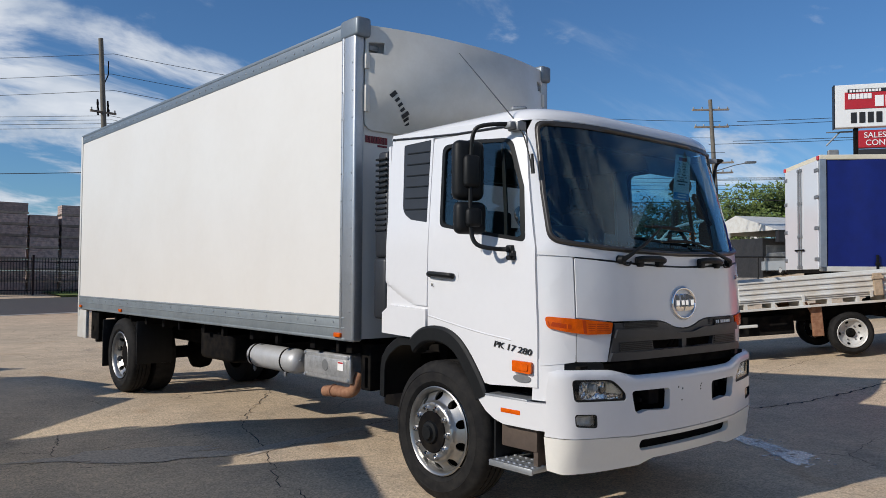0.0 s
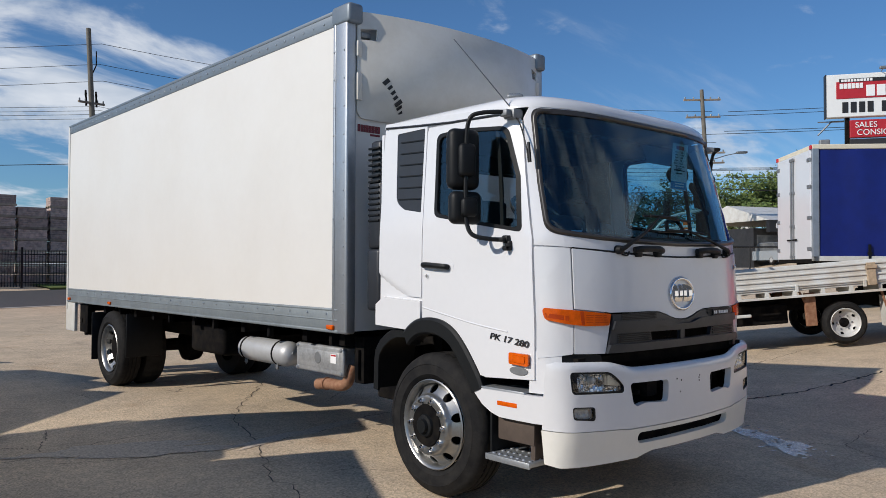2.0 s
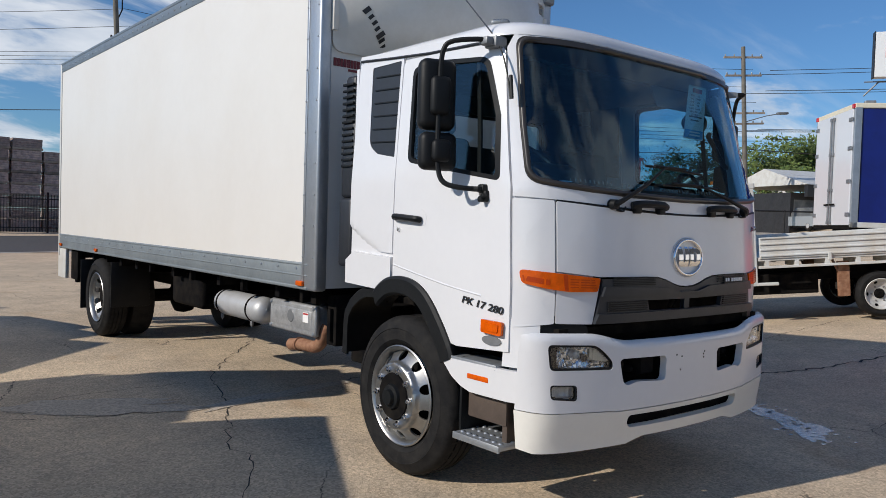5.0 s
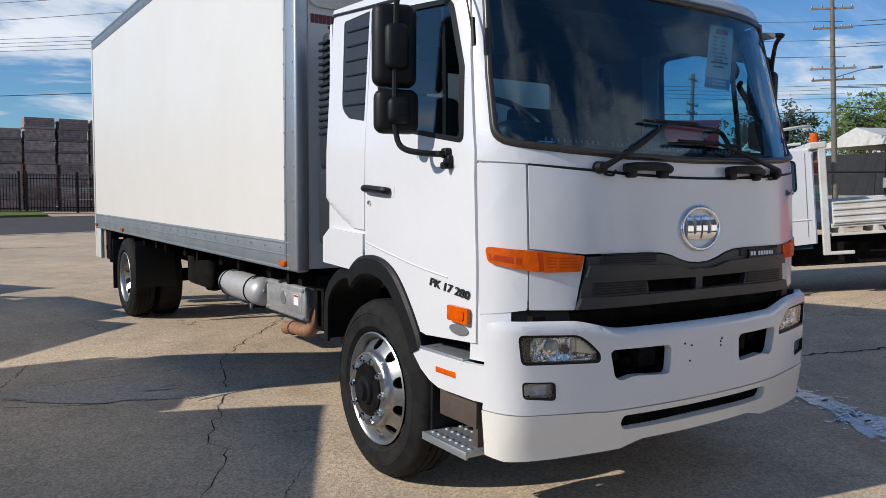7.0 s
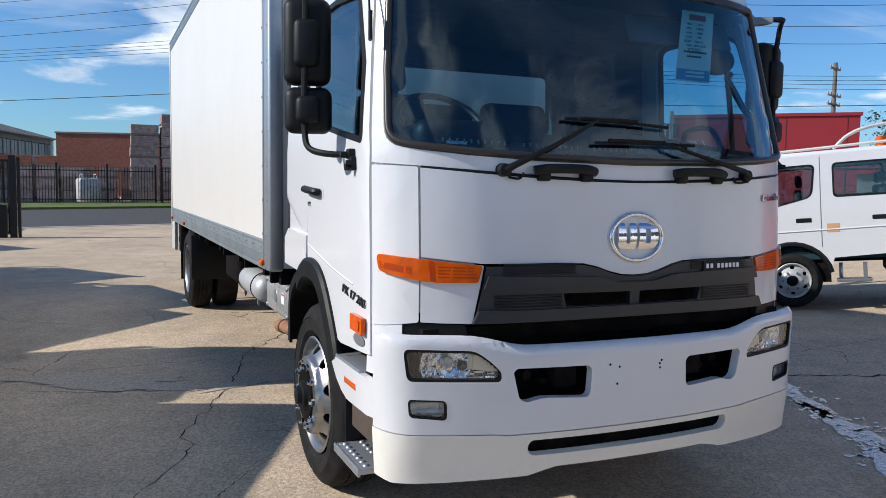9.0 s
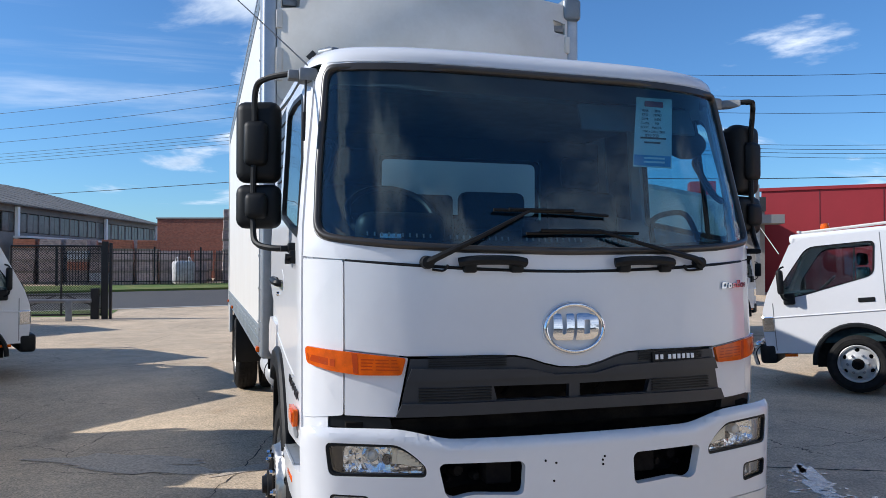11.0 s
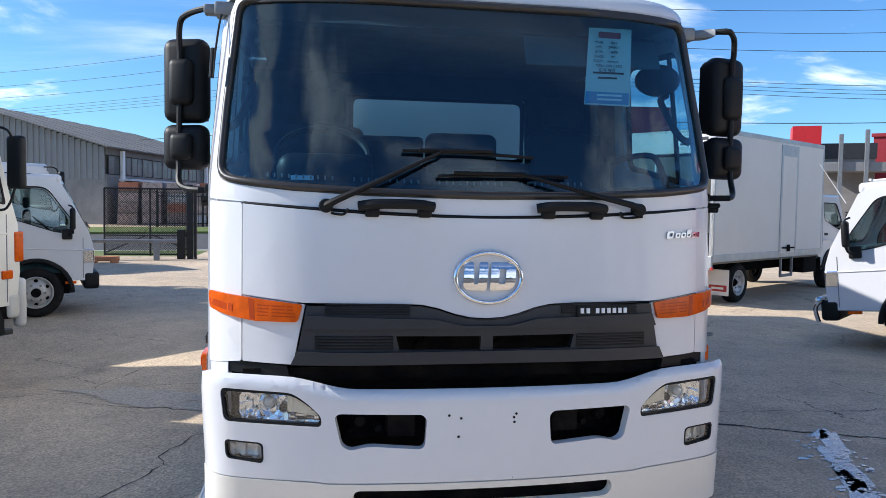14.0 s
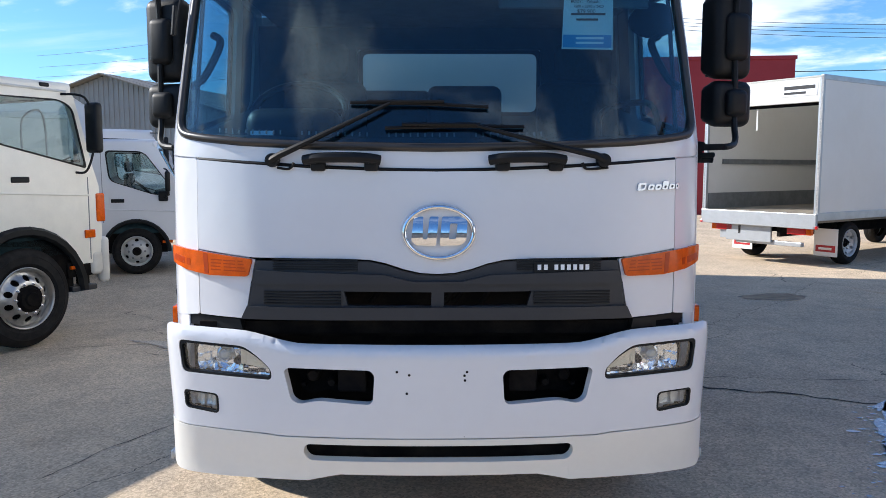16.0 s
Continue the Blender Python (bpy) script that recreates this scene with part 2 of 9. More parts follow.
DARK_PANE = mat("dusty_panes", (0.08, 0.085, 0.09), 0.3, grain=0.4, scale=1.5, second=(0.17, 0.17, 0.165))
SHOP_DARK = mat("shopfront_dark", (0.03, 0.03, 0.032), 0.5, grain=0.3)
CARGREEN = mat("green_car_paint", (0.01, 0.09, 0.05), 0.2, coat=0.6)
CARGREY = mat("silver_car_paint", (0.42, 0.43, 0.45), 0.25, 0.4, coat=0.6)
LAMPCHROME = mat("reflector", (0.92, 0.92, 0.92), 0.16, 1.0)
SAND = mat("orange_barrier_plastic", (0.55, 0.22, 0.10), 0.7, grain=0.2)
GUTTERGREY = mat("galvanised_post", (0.25, 0.26, 0.27), 0.5, 0.5, grain=0.2)


def brick_mat():
    m = mat("red_brickwork", (0.30, 0.10, 0.065), 0.9)
    t = m.node_tree
    p = t.nodes["Principled BSDF"]
    tc = node(t, "ShaderNodeTexCoord")
    mp = node(t, "ShaderNodeMapping")
    mp.inputs["Rotation"].default_value = (radians(90), 0, 0)
    b = node(t, "ShaderNodeTexBrick", Scale=4.2)
    b.inputs["Color1"].default_value, b.inputs["Color2"].default_value = (0.32, 0.11, 0.07, 1), (0.22, 0.075, 0.05, 1)
    b.inputs["Mortar"].default_value, b.inputs["Mortar Size"].default_value = (0.22, 0.16, 0.13, 1), 0.012
    t.links.new(tc.outputs["Object"], mp.inputs[0])
    t.links.new(mp.outputs[0], b.inputs["Vector"])
    t.links.new(b.outputs["Color"], p.inputs["Base Color"])
    return m


BRICKWORK = brick_mat()


def ground_mat():
    """Old concrete hardstand: warm grey, blotched, with oil stains, fine aggregate and hairline cracks."""
    m = bpy.data.materials.new("old_concrete")
    m.use_nodes = True
    t = m.node_tree
    p = t.nodes["Principled BSDF"]
    tc = node(t, "ShaderNodeTexCoord")
    out = tc.outputs["Object"]

    def noise_of(scale, detail=6, rough=0.6, distort=0.0):
        n = node(t, "ShaderNodeTexNoise", Scale=scale, Detail=detail, Roughness=rough, Distortion=distort)
        t.links.new(out, n.inputs["Vector"])
        return n.outputs["Fac"]

    def ramp(src, lo, hi, a=0.0, b=1.0):
        r = node(t, "ShaderNodeMapRange")
        for key, value in (("From Min", lo), ("From Max", hi), ("To Min", a), ("To Max", b)):
            r.inputs[key].default_value = value
        t.links.new(src, r.inputs["Value"])
        return r.outputs[0]

    def mix(fac, a, b, kind="MIX"):
        n = node(t, "ShaderNodeMix", data_type="RGBA", blend_type=kind)
        t.links.new(fac, n.inputs["Factor"])
        for sock, v in (("A", a), ("B", b)):
            if isinstance(v, tuple):
                n.inputs[sock].default_value = (*v, 1)
            else:
                t.links.new(v, n.inputs[sock])
        return n.outputs["Result"]

    base = mix(ramp(noise_of(0.35, 8, 0.65), 0.35, 0.68), (0.645, 0.509, 0.359), (0.467, 0.377, 0.273))
    base = mix(ramp(noise_of(1.7, 8, 0.7), 0.45, 0.75, 0, 0.6), base, (0.311, 0.252, 0.188))
    base = mix(ramp(noise_of(0.9, 4, 0.5, 1.0), 0.60, 0.74, 0, 0.55), base, (0.460, 0.322, 0.200))
    base = mix(ramp(noise_of(0.55, 5, 0.6, 0.6), 0.62, 0.72, 0, 0.5), base, (0.196, 0.170, 0.138))
    # hairline crack network, broken up by a broad mask
    warp = node(t, "ShaderNodeTexNoise", Scale=2.2, Detail=5, Roughness=0.7)
    t.links.new(out, warp.inputs["Vector"])
    wmix = node(t, "ShaderNodeMix", data_type="VECTOR")
    wmix.inputs["Factor"].default_value = 0.22
    t.links.new(out, wmix.inputs["A"])
    t.links.new(warp.outputs["Color"], wmix.inputs["B"])
    cells = node(t, "ShaderNodeTexVoronoi", feature="DISTANCE_TO_EDGE", Scale=0.8)
    t.links.new(wmix.outputs["Result"], cells.inputs["Vector"])
    line = ramp(cells.outputs["Distance"], 0.0012, 0.0034, 1.0, 0.0)
    where = ramp(noise_of(0.5, 3, 0.5), 0.50, 0.58)
    both = node(t, "ShaderNodeMath", operation="MULTIPLY", use_clamp=True)
    t.links.new(line, both.inputs[0])
    t.links.new(where, both.inputs[1])
    base = mix(both.outputs[0], base, (0.06, 0.05, 0.042))
    specks = ramp(noise_of(26, 4, 0.6), 0.66, 0.72, 0, 0.40)
    scour = ramp(noise_of(5.5, 9, 0.75, 0.4), 0.50, 0.70, 0, 0.42)
    base = mix(scour, base, (0.36, 0.30, 0.235))
    pale = ramp(noise_of(2.6, 8, 0.7, 0.8), 0.60, 0.72, 0, 0.35)
    base = mix(pale, base, (0.62, 0.52, 0.41))
    base = mix(specks, base, (0.12, 0.10, 0.085))
    grit = node(t, "ShaderNodeTexVoronoi", Scale=70.0)
    t.links.new(out, grit.inputs["Vector"])
    gritcol = ramp(grit.outputs["Color"], 0.0, 1.0, 0.66, 1.36)
    hs = node(t, "ShaderNodeHueSaturation")
    t.links.new(base, hs.inputs["Color"])
    t.links.new(gritcol, hs.inputs["Value"])
    t.links.new(hs.outputs[0], p.inputs["Base Color"])
    p.inputs["Roughness"].default_value = 0.88
    p.inputs["Specular IOR Level"].default_value = 0.2
    b = node(t, "ShaderNodeBump", Strength=0.5, Distance=0.012)
    t.links.new(noise_of(60, 6, 0.7), b.inputs["Height"])
    t.links.new(b.outputs[0], p.inputs["Normal"])
    return m


CONCRETE = ground_mat()
ASPHALT = mat("asphalt", (0.062, 0.062, 0.064), 0.9, grain=0.3, scale=2.0, second=(0.085, 0.083, 0.08), bump=0.3, bump_scale=90)
CRACK = mat("dark_crack", (0.022, 0.020, 0.018), 0.95, grain=0.3, scale=30)
PATCH = mat("rough_patch", (0.62, 0.53, 0.42), 0.95, grain=0.5, scale=40, second=(0.34, 0.29, 0.235), bump=0.8, bump_scale=60)
# both waters have a pale base colour in place of bright sky reflection
WATER = mat("sky_pale_water", (0.56, 0.61, 0.66), 0.26, 0.25, grain=0.1, scale=20, spec=1.0, bump=0.015, bump_scale=12)
WATER_EDGE = mat("sky_pale_film", (0.70, 0.72, 0.74), 0.25, 0.55, grain=0.15, scale=30, spec=1.0, bump=0.03, bump_scale=60)
FOGLENS = mat("frosted_fog_reflector", (0.62, 0.62, 0.60), 0.28, 0.45)
CREAMLAMP = mat("cream_reflector", (0.78, 0.72, 0.58), 0.25, 0.35)
VALANCE = mat("cream_white_plastic", (0.76, 0.74, 0.68), 0.3, grain=0.04, scale=3, coat=0.2)


# ---- building helpers ----
def link_mesh(name, bm, material, parent=None, label="", smooth=0.0, kind=""):
    me = bpy.data.meshes.new(name)
    bm.normal_update()
    bm.to_mesh(me)
    bm.free()
    me.materials.append(material)
    if smooth:
        for poly in me.polygons:
            poly.use_smooth = True
        me.set_sharp_from_angle(angle=radians(smooth))
    ob = new(name, me)
    ob.parent = parent
    if label or kind:
        tagged(ob, label, kind=kind)
    return ob


def part(name, bm, material, parent, label="", smooth=0.0, kind=""):
    return link_mesh(name, bm, material, parent, label, smooth, kind)


def thing(name, m, label, category, group="", kind=""):
    ob = new(name)
    ob.empty_display_size = 0.2
    ob.matrix_basis = m
    return tagged(ob, label, category, group, kind)


def box(x0, x1, y0, y1, z0, z1, bevel=0.0, seg=2, m=None):
    bm = bmesh.new()
    bmesh.ops.create_cube(bm, size=1.0, matrix=Matrix.LocRotScale(((x0 + x1) / 2, (y0 + y1) / 2, (z0 + z1) / 2), None, (abs(x1 - x0), abs(y1 - y0), abs(z1 - z0))))
    if bevel:
        bmesh.ops.bevel(bm, geom=list(bm.edges), offset=bevel, segments=seg, profile=0.5, affect="EDGES", clamp_overlap=True)
    if m:
        bm.transform(m)
    return bm


def join(*bms):
    a = bms[0]
    for b in bms[1:]:
        me = bpy.data.meshes.new("join")
        b.to_mesh(me)
        b.free()
        a.from_mesh(me)
        bpy.data.meshes.remove(me)
    return a


def lathe(profile, n=32, m=None):
    """Turns a profile of (radius, x) round the x axis."""
    bm = bmesh.new()
    rings = [[bm.verts.new((x, r * math.cos(2 * math.pi * k / n), r * math.sin(2 * math.pi * k / n))) for k in range(n)] for r, x in profile]
    for a, b in zip(rings, rings[1:]):
        for k in range(n):
            bm.faces.new((a[k], a[(k + 1) % n], b[(k + 1) % n], b[k]))
    for ring, r in ((rings[0], profile[0][0]), (rings[-1], profile[-1][0])):
        if r < 0.02:
            bmesh.ops.contextual_create(bm, geom=ring)
    bmesh.ops.recalc_face_normals(bm, faces=bm.faces)
    if m:
        bm.transform(m)
    return bm


def smooth_path(pts, steps=5):
    pts = [Vector(p) for p in pts]
    if len(pts) < 3:
        return pts
    out = []
    for i in range(len(pts) - 1):
        p0, p1, p2, p3 = pts[max(i - 1, 0)], pts[i], pts[i + 1], pts[min(i + 2, len(pts) - 1)]
        for k in range(steps):
            t = k / steps
            out.append(0.5 * ((2 * p1) + (p2 - p0) * t + (2 * p0 - 5 * p1 + 4 * p2 - p3) * t * t + (3 * p1 - p0 - 3 * p2 + p3) * t ** 3))
    return out + [pts[-1]]


def tube(pts, r, n=8, r2=None, flat=1.0):
    """A round bar along points; r2: radius at its end."""
    bm = bmesh.new()
    pts = [Vector(p) for p in pts]
    prev, rings = None, []
    for i, p in enumerate(pts):
        d = (pts[min(i + 1, len(pts) - 1)] - pts[max(i - 1, 0)]).normalized()
        side = d.cross(Vector((0, 0, 1)) if abs(d.z) < 0.95 else Vector((1, 0, 0))).normalized() if prev is None else (prev - d * prev.dot(d)).normalized()
        prev, up = side, d.cross(side)
        rad = r + ((r2 if r2 is not None else r) - r) * i / max(1, len(pts) - 1)
        rings.append([bm.verts.new(p + side * rad * math.cos(2 * math.pi * k / n) + up * rad * flat * math.sin(2 * math.pi * k / n)) for k in range(n)])
    for a, b in zip(rings, rings[1:]):
        for k in range(n):
            bm.faces.new((a[k], a[(k + 1) % n], b[(k + 1) % n], b[k]))
    bm.faces.new(rings[0][::-1])
    bm.faces.new(rings[-1])
    bmesh.ops.recalc_face_normals(bm, faces=bm.faces)
    return bm


def round_poly(pts, r, n=4):
    """Rounds the corners of a 2D outline; r: one radius or one a corner."""
    out, count = [], len(pts)
    for i, p in enumerate(pts):
        p, a, b = Vector(p), Vector(pts[i - 1]), Vector(pts[(i + 1) % count])
        rr = r[i] if isinstance(r, (list, tuple)) else r
        rr = min(rr, (a - p).length * 0.49, (b - p).length * 0.49)
        if rr < 1e-4:
            out.append(tuple(p))
            continue
        s, e = p + (a - p).normalized() * rr, p + (b - p).normalized() * rr
        for k in range(n + 1):
            t = k / n
            out.append(tuple(s * (1 - t) ** 2 + p * 2 * t * (1 - t) + e * t * t))
    return out


def ellipse(cx, cy, rx, ry, n=20):
    return [(cx + rx * math.cos(2 * math.pi * k / n), cy + ry * math.sin(2 * math.pi * k / n)) for k in range(n)]


def mirror_poly(pts):
    return [(-u, v) for u, v in reversed(pts)]


def sheet_of(outline, holes=(), fn=None, thick=0.02, grid=0.08, out=0.0):
    """A panel with thickness: a 2D outline with holes, laid on the surface fn(u, v) and shelled inwards."""
    fn = fn or (lambda u, v: Vector((u, 0.0, v)))
    bm = bmesh.new()
    edges = []
    for loop in (outline, *holes):
        vs = [bm.verts.new((u, v, 0)) for u, v in loop]
        edges += [bm.edges.new((vs[i], vs[(i + 1) % len(vs)])) for i in range(len(vs))]
    bmesh.ops.triangle_fill(bm, use_beauty=True, use_dissolve=False, edges=edges, normal=(0, 0, 1))
    if grid:
        us, vs_ = [u for u, v in outline], [v for u, v in outline]
        for lo, hi, axis in ((min(us), max(us), 0), (min(vs_), max(vs_), 1)):
            count = max(1, int((hi - lo) / grid))
            for k in range(1, count):
                co = [0, 0, 0]
                co[axis] = lo + (hi - lo) * k / count
                no = [0, 0, 0]
                no[axis] = 1
                bmesh.ops.bisect_plane(bm, geom=list(bm.verts) + list(bm.edges) + list(bm.faces), plane_co=co, plane_no=no, dist=1e-5)
    bmesh.ops.recalc_face_normals(bm, faces=bm.faces)
    res = bmesh.new()
    front, backv, e = {}, {}, 0.004
    for v in bm.verts:
        u, w = v.co.x, v.co.y
        p = fn(u, w)
        nrm = (fn(u + e, w) - fn(u - e, w)).cross(fn(u, w + e) - fn(u, w - e))
        nrm = nrm.normalized() if nrm.length > 1e-9 else Vector((0, -1, 0))
        front[v] = res.verts.new(p + nrm * out)
        if thick:
            backv[v] = res.verts.new(p + nrm * (out - thick))
    for f in bm.faces:
        loop = list(f.verts)
        if f.normal.z < 0:
            loop.reverse()
        res.faces.new([front[v] for v in loop])
        if thick:
            res.faces.new([backv[v] for v in reversed(loop)])
    if thick:
        for ed in bm.edges:
            if len(ed.link_faces) == 1:
                f = ed.link_faces[0]
                a, b = ed.verts
                loop = list(f.verts)
                if f.normal.z < 0:
                    loop.reverse()
                i = loop.index(a)
                if loop[(i + 1) % len(loop)] != b:
                    a, b = b, a
                res.faces.new((front[b], front[a], backv[a], backv[b]))
    bm.free()
    return res


def words(name, text, size, m, material, parent, label="", depth=0.002, bold=0.0, slant=0.0):
    cu = bpy.data.curves.new(name, "FONT")
    cu.body, cu.size, cu.extrude, cu.align_x, cu.align_y = text, size, depth, "CENTER", "CENTER"
    cu.offset, cu.shear = bold, slant
    tmp = new(name, cu)
    me = bpy.data.meshes.new_from_object(tmp.evaluated_get(bpy.context.evaluated_depsgraph_get()))
    bpy.data.objects.remove(tmp)
    bpy.data.curves.remove(cu)
    me.transform(m)
    me.materials.clear()
    me.materials.append(material)
    ob = new(name, me)
    ob.parent = parent
    if label:
        tagged(ob, label)
    return ob


def share(ob, m, parent):
    """Another object on the same mesh, at m under a parent."""
    o = ob.copy()
    scene.collection.objects.link(o)
    o.parent = parent
    o.matrix_basis = m
    return o


def clamp(v, lo=0.0, hi=1.0):
    return max(lo, min(hi, v))


def ground_z(x, y):
    """The yard is level round the truck, climbs towards the street corner and rises gently over the road."""
    s = (x - 6.9) * 0.73 - (y - 5.1) * 0.69
    rise = 0.100 * (math.sqrt(max(s, 0) ** 2 + 0.25) - 0.5) if s > 0 else 0.0
    fade = clamp((x - 3.7) / 3.3)
    drop = 0.04 * clamp(-1.0 - x, 0.0, 9.0) * clamp((9.0 - y) / 2.0)
    hill = min(0.22 * max(0.0, s - 15.5), 1.6) * clamp((y - 12.0) / 4.0)
    return (min(rise, 1.1) + hill) * fade - drop + 0.032 * max(0.0, y - 28.0 if y < 60 else 32.0)


# ---- ground, roads ----
def ground_sheet():
    bm = bmesh.new()
    xs = sorted({-400, -250, -150, -90, -60, -45, 60, 75, 90, 150, 250, 400, *range(-36, 52, 2), *range(-11, 9), *[0.5 * k for k in range(2, 17)]})
    ys = sorted({-400, -200, -100, -60, -40, 75, 90, 120, 200, 400, 900, *range(-30, 66, 2), *range(-7, 13), *[0.5 * k for k in range(-4, 13)]})
    grid = [[bm.verts.new((x, y, ground_z(x, y))) for x in xs] for y in ys]
    for a, b in zip(grid, grid[1:]):
        for i in range(len(xs) - 1):
            bm.faces.new((a[i], a[i + 1], b[i + 1], b[i]))
    return tagged(link_mesh("ground", bm, CONCRETE, smooth=30), "worn concrete yard with stains and cracks", "ground", kind="structure")


ground_sheet()


def strip(name, x0, x1, y_of, w0, w1, lift, material, label, category, step=2.0, kerb=0.0):
    """A band across the yard's far side, from y_of(x) + w0 to y_of(x) + w1, lying on the ground; kerb: its own height."""
    bm = bmesh.new()
    n = int((x1 - x0) / step)
    rows = []
    for i in range(n + 1):
        x = x0 + (x1 - x0) * i / n
        row = []
        for k in range(5):
            y = y_of(x) + w0 + (w1 - w0) * k / 4
            row.append(bm.verts.new((x, y, ground_z(x, y) + lift + kerb)))
        if kerb:
            y = y_of(x) + w0
            row.insert(0, bm.verts.new((x, y, ground_z(x, y) - 0.02)))
        rows.append(row)
    for a, b in zip(rows, rows[1:]):
        for k in range(len(a) - 1):
            bm.faces.new((a[k], b[k], b[k + 1], a[k + 1]))
    bmesh.ops.recalc_face_normals(bm, faces=bm.faces)
    return tagged(link_mesh(name, bm, material, smooth=40), label, category, kind="structure")


def road_line(x):
    return 28.6 + 0.22 * (x + 3)


strip("road", -60, 50, road_line, 0.0, 9.5, 0.006, ASPHALT, "grey asphalt street beyond the yard entrance", "road")
strip("kerb", -60, 50, road_line, -0.32, 0.0, 0.012, mat("kerb_concrete", (0.42, 0.40, 0.36), 0.85, grain=0.15, scale=3), "pale concrete gutter along the street", "kerb")
strip("verge", -60, 1.5, road_line, 9.5, 13.6, 0.01, GRASS, "mown green grass verge beyond the street", "grass", kerb=0.10)
strip("verge", 6.5, 50, road_line, 9.5, 13.6, 0.01, GRASS, "mown green grass verge beyond the street", "grass", kerb=0.10)
strip("verge", -16, -4.6, lambda x: 24.2, 0, 3.3, 0.01, GRASS, "grass strip inside the kerb by the gate", "grass", step=1.0)


def crack_line(pts, w, name="crack"):
    bm = bmesh.new()
    rng = random.Random(int(abs(pts[0][0] * 1000 + pts[0][1] * 77)))
    fine = []
    for (x0, y0), (x1, y1) in zip(pts, pts[1:]):
        n = max(2, int(math.hypot(x1 - x0, y1 - y0) / 0.09))
        for k in range(n):
            t = k / n
            fine.append((x0 + (x1 - x0) * t + rng.uniform(-0.035, 0.035), y0 + (y1 - y0) * t + rng.uniform(-0.035, 0.035)))
    rows = []
    for i, (x, y) in enumerate(fine):
        a, b = fine[max(0, i - 1)], fine[min(len(fine) - 1, i + 1)]
        d = Vector((b[0] - a[0], b[1] - a[1])).normalized()
        ww = w * rng.uniform(0.25, 1.0)
        z = ground_z(x, y) + 0.004
        rows.append((bm.verts.new((x - d.y * ww, y + d.x * ww, z)), bm.verts.new((x + d.y * ww, y - d.x * ww, z))))
    for a, b in zip(rows, rows[1:]):
        bm.faces.new((a[0], a[1], b[1], b[0]))
    bmesh.ops.recalc_face_normals(bm, faces=bm.faces)
    return tagged(link_mesh(name, bm, CRACK), "dark hairline crack in the concrete yard", "crack", kind="structure")


def blotch(name, cx, cy, rx, ry, turn, material, label, category, seed, lift=0.005, n=46, rag=0.35, flat=False):
    """An uneven flat patch on the ground."""
    rng = random.Random(seed)
    bm = bmesh.new()
    c, s = math.cos(radians(turn)), math.sin(radians(turn))
    ph = [rng.uniform(0, 6.28) for _ in range(6)]
    ring, mid = [], []
    for k in range(n):
        a = 2 * math.pi * k / n
        r = 1 + rag * sum(math.sin(a * f + ph[i]) / (i + 1.4) for i, f in enumerate((2, 3, 5, 7, 11, 17))) * 0.5
        for q, store in ((1.0, ring), (0.5, mid)):
            u, v = rx * r * q * math.cos(a), ry * r * q * math.sin(a)
            x, y = cx + u * c - v * s, cy + u * s + v * c
            store.append(bm.verts.new((x, y, ground_z(x, y) + lift)))
    ctr = bm.verts.new((cx, cy, ground_z(cx, cy) + lift))
    for k in range(n):
        j = (k + 1) % n
        bm.faces.new((ring[k], ring[j], mid[j], mid[k]))
        bm.faces.new((mid[k], mid[j], ctr))
    if flat:
        top = max(v.co.z for v in bm.verts)
        for v in bm.verts:
            v.co.z = top
    bmesh.ops.recalc_face_normals(bm, faces=bm.faces)
    return tagged(link_mesh(name, bm, material), label, category, kind="structure")


# ---- the white box truck ----
def plan(a):
    """Half plan of the cab, by the way round it: x and y from the middle of the front to the side."""
    if a <= 1.0:
        return a, 0.065 + 0.11 * a ** 4.4
    if a <= 1.32:
        t = (a - 1.0) / 0.32
        w = ((1 - t) ** 3, 3 * t * (1 - t) ** 2, 3 * t * t * (1 - t), t ** 3)
        return sum(k * p for k, p in zip(w, (1.0, 1.105, 1.19, 1.19))), sum(k * p for k, p in zip(w, (0.175, 0.226, 0.30, 0.45)))
    return 1.19, 0.45 + (a - 1.32)


def rake(z):
    return 0.29 * max(0.0, z - 1.84) + 0.030 * clamp((z - 1.30) / 0.54)


def cab(s, z):
    """The skin of the cab: s runs round it (negative: driver's side), z is the height."""
    a = abs(s)
    x, y = plan(a)
    k = 1.0 if a <= 1.32 else clamp(1 - (a - 1.32) / 0.6)
    y += rake(z) * k
    if z > 1.9 and a > 1.0:
        x -= 0.045 * clamp((z - 1.9) / 0.8) * clamp((a - 1.0) / 0.2)
    return Vector((math.copysign(x, s) if a else 0.0, y, z))


def side(y, z):
    """The way round the cab at which its driver's side reaches y at height z."""
    lo, hi = 1.0, 4.0
    for _ in range(30):
        m = (lo + hi) / 2
        if cab(-m, z).y < y:
            lo = m
        else:
            hi = m
    return -lo


def on_side(pts):
    return [(side(y, z), z) for y, z in pts]


def bumper_top(a):
    """The height of the bumper's upper edge at a way a round it."""
    t = clamp((a - 0.55) / 0.30)
    return 1.03 + 0.050 * t * t * (3 - 2 * t) + 0.010 * clamp((a - 0.85) / 0.30)


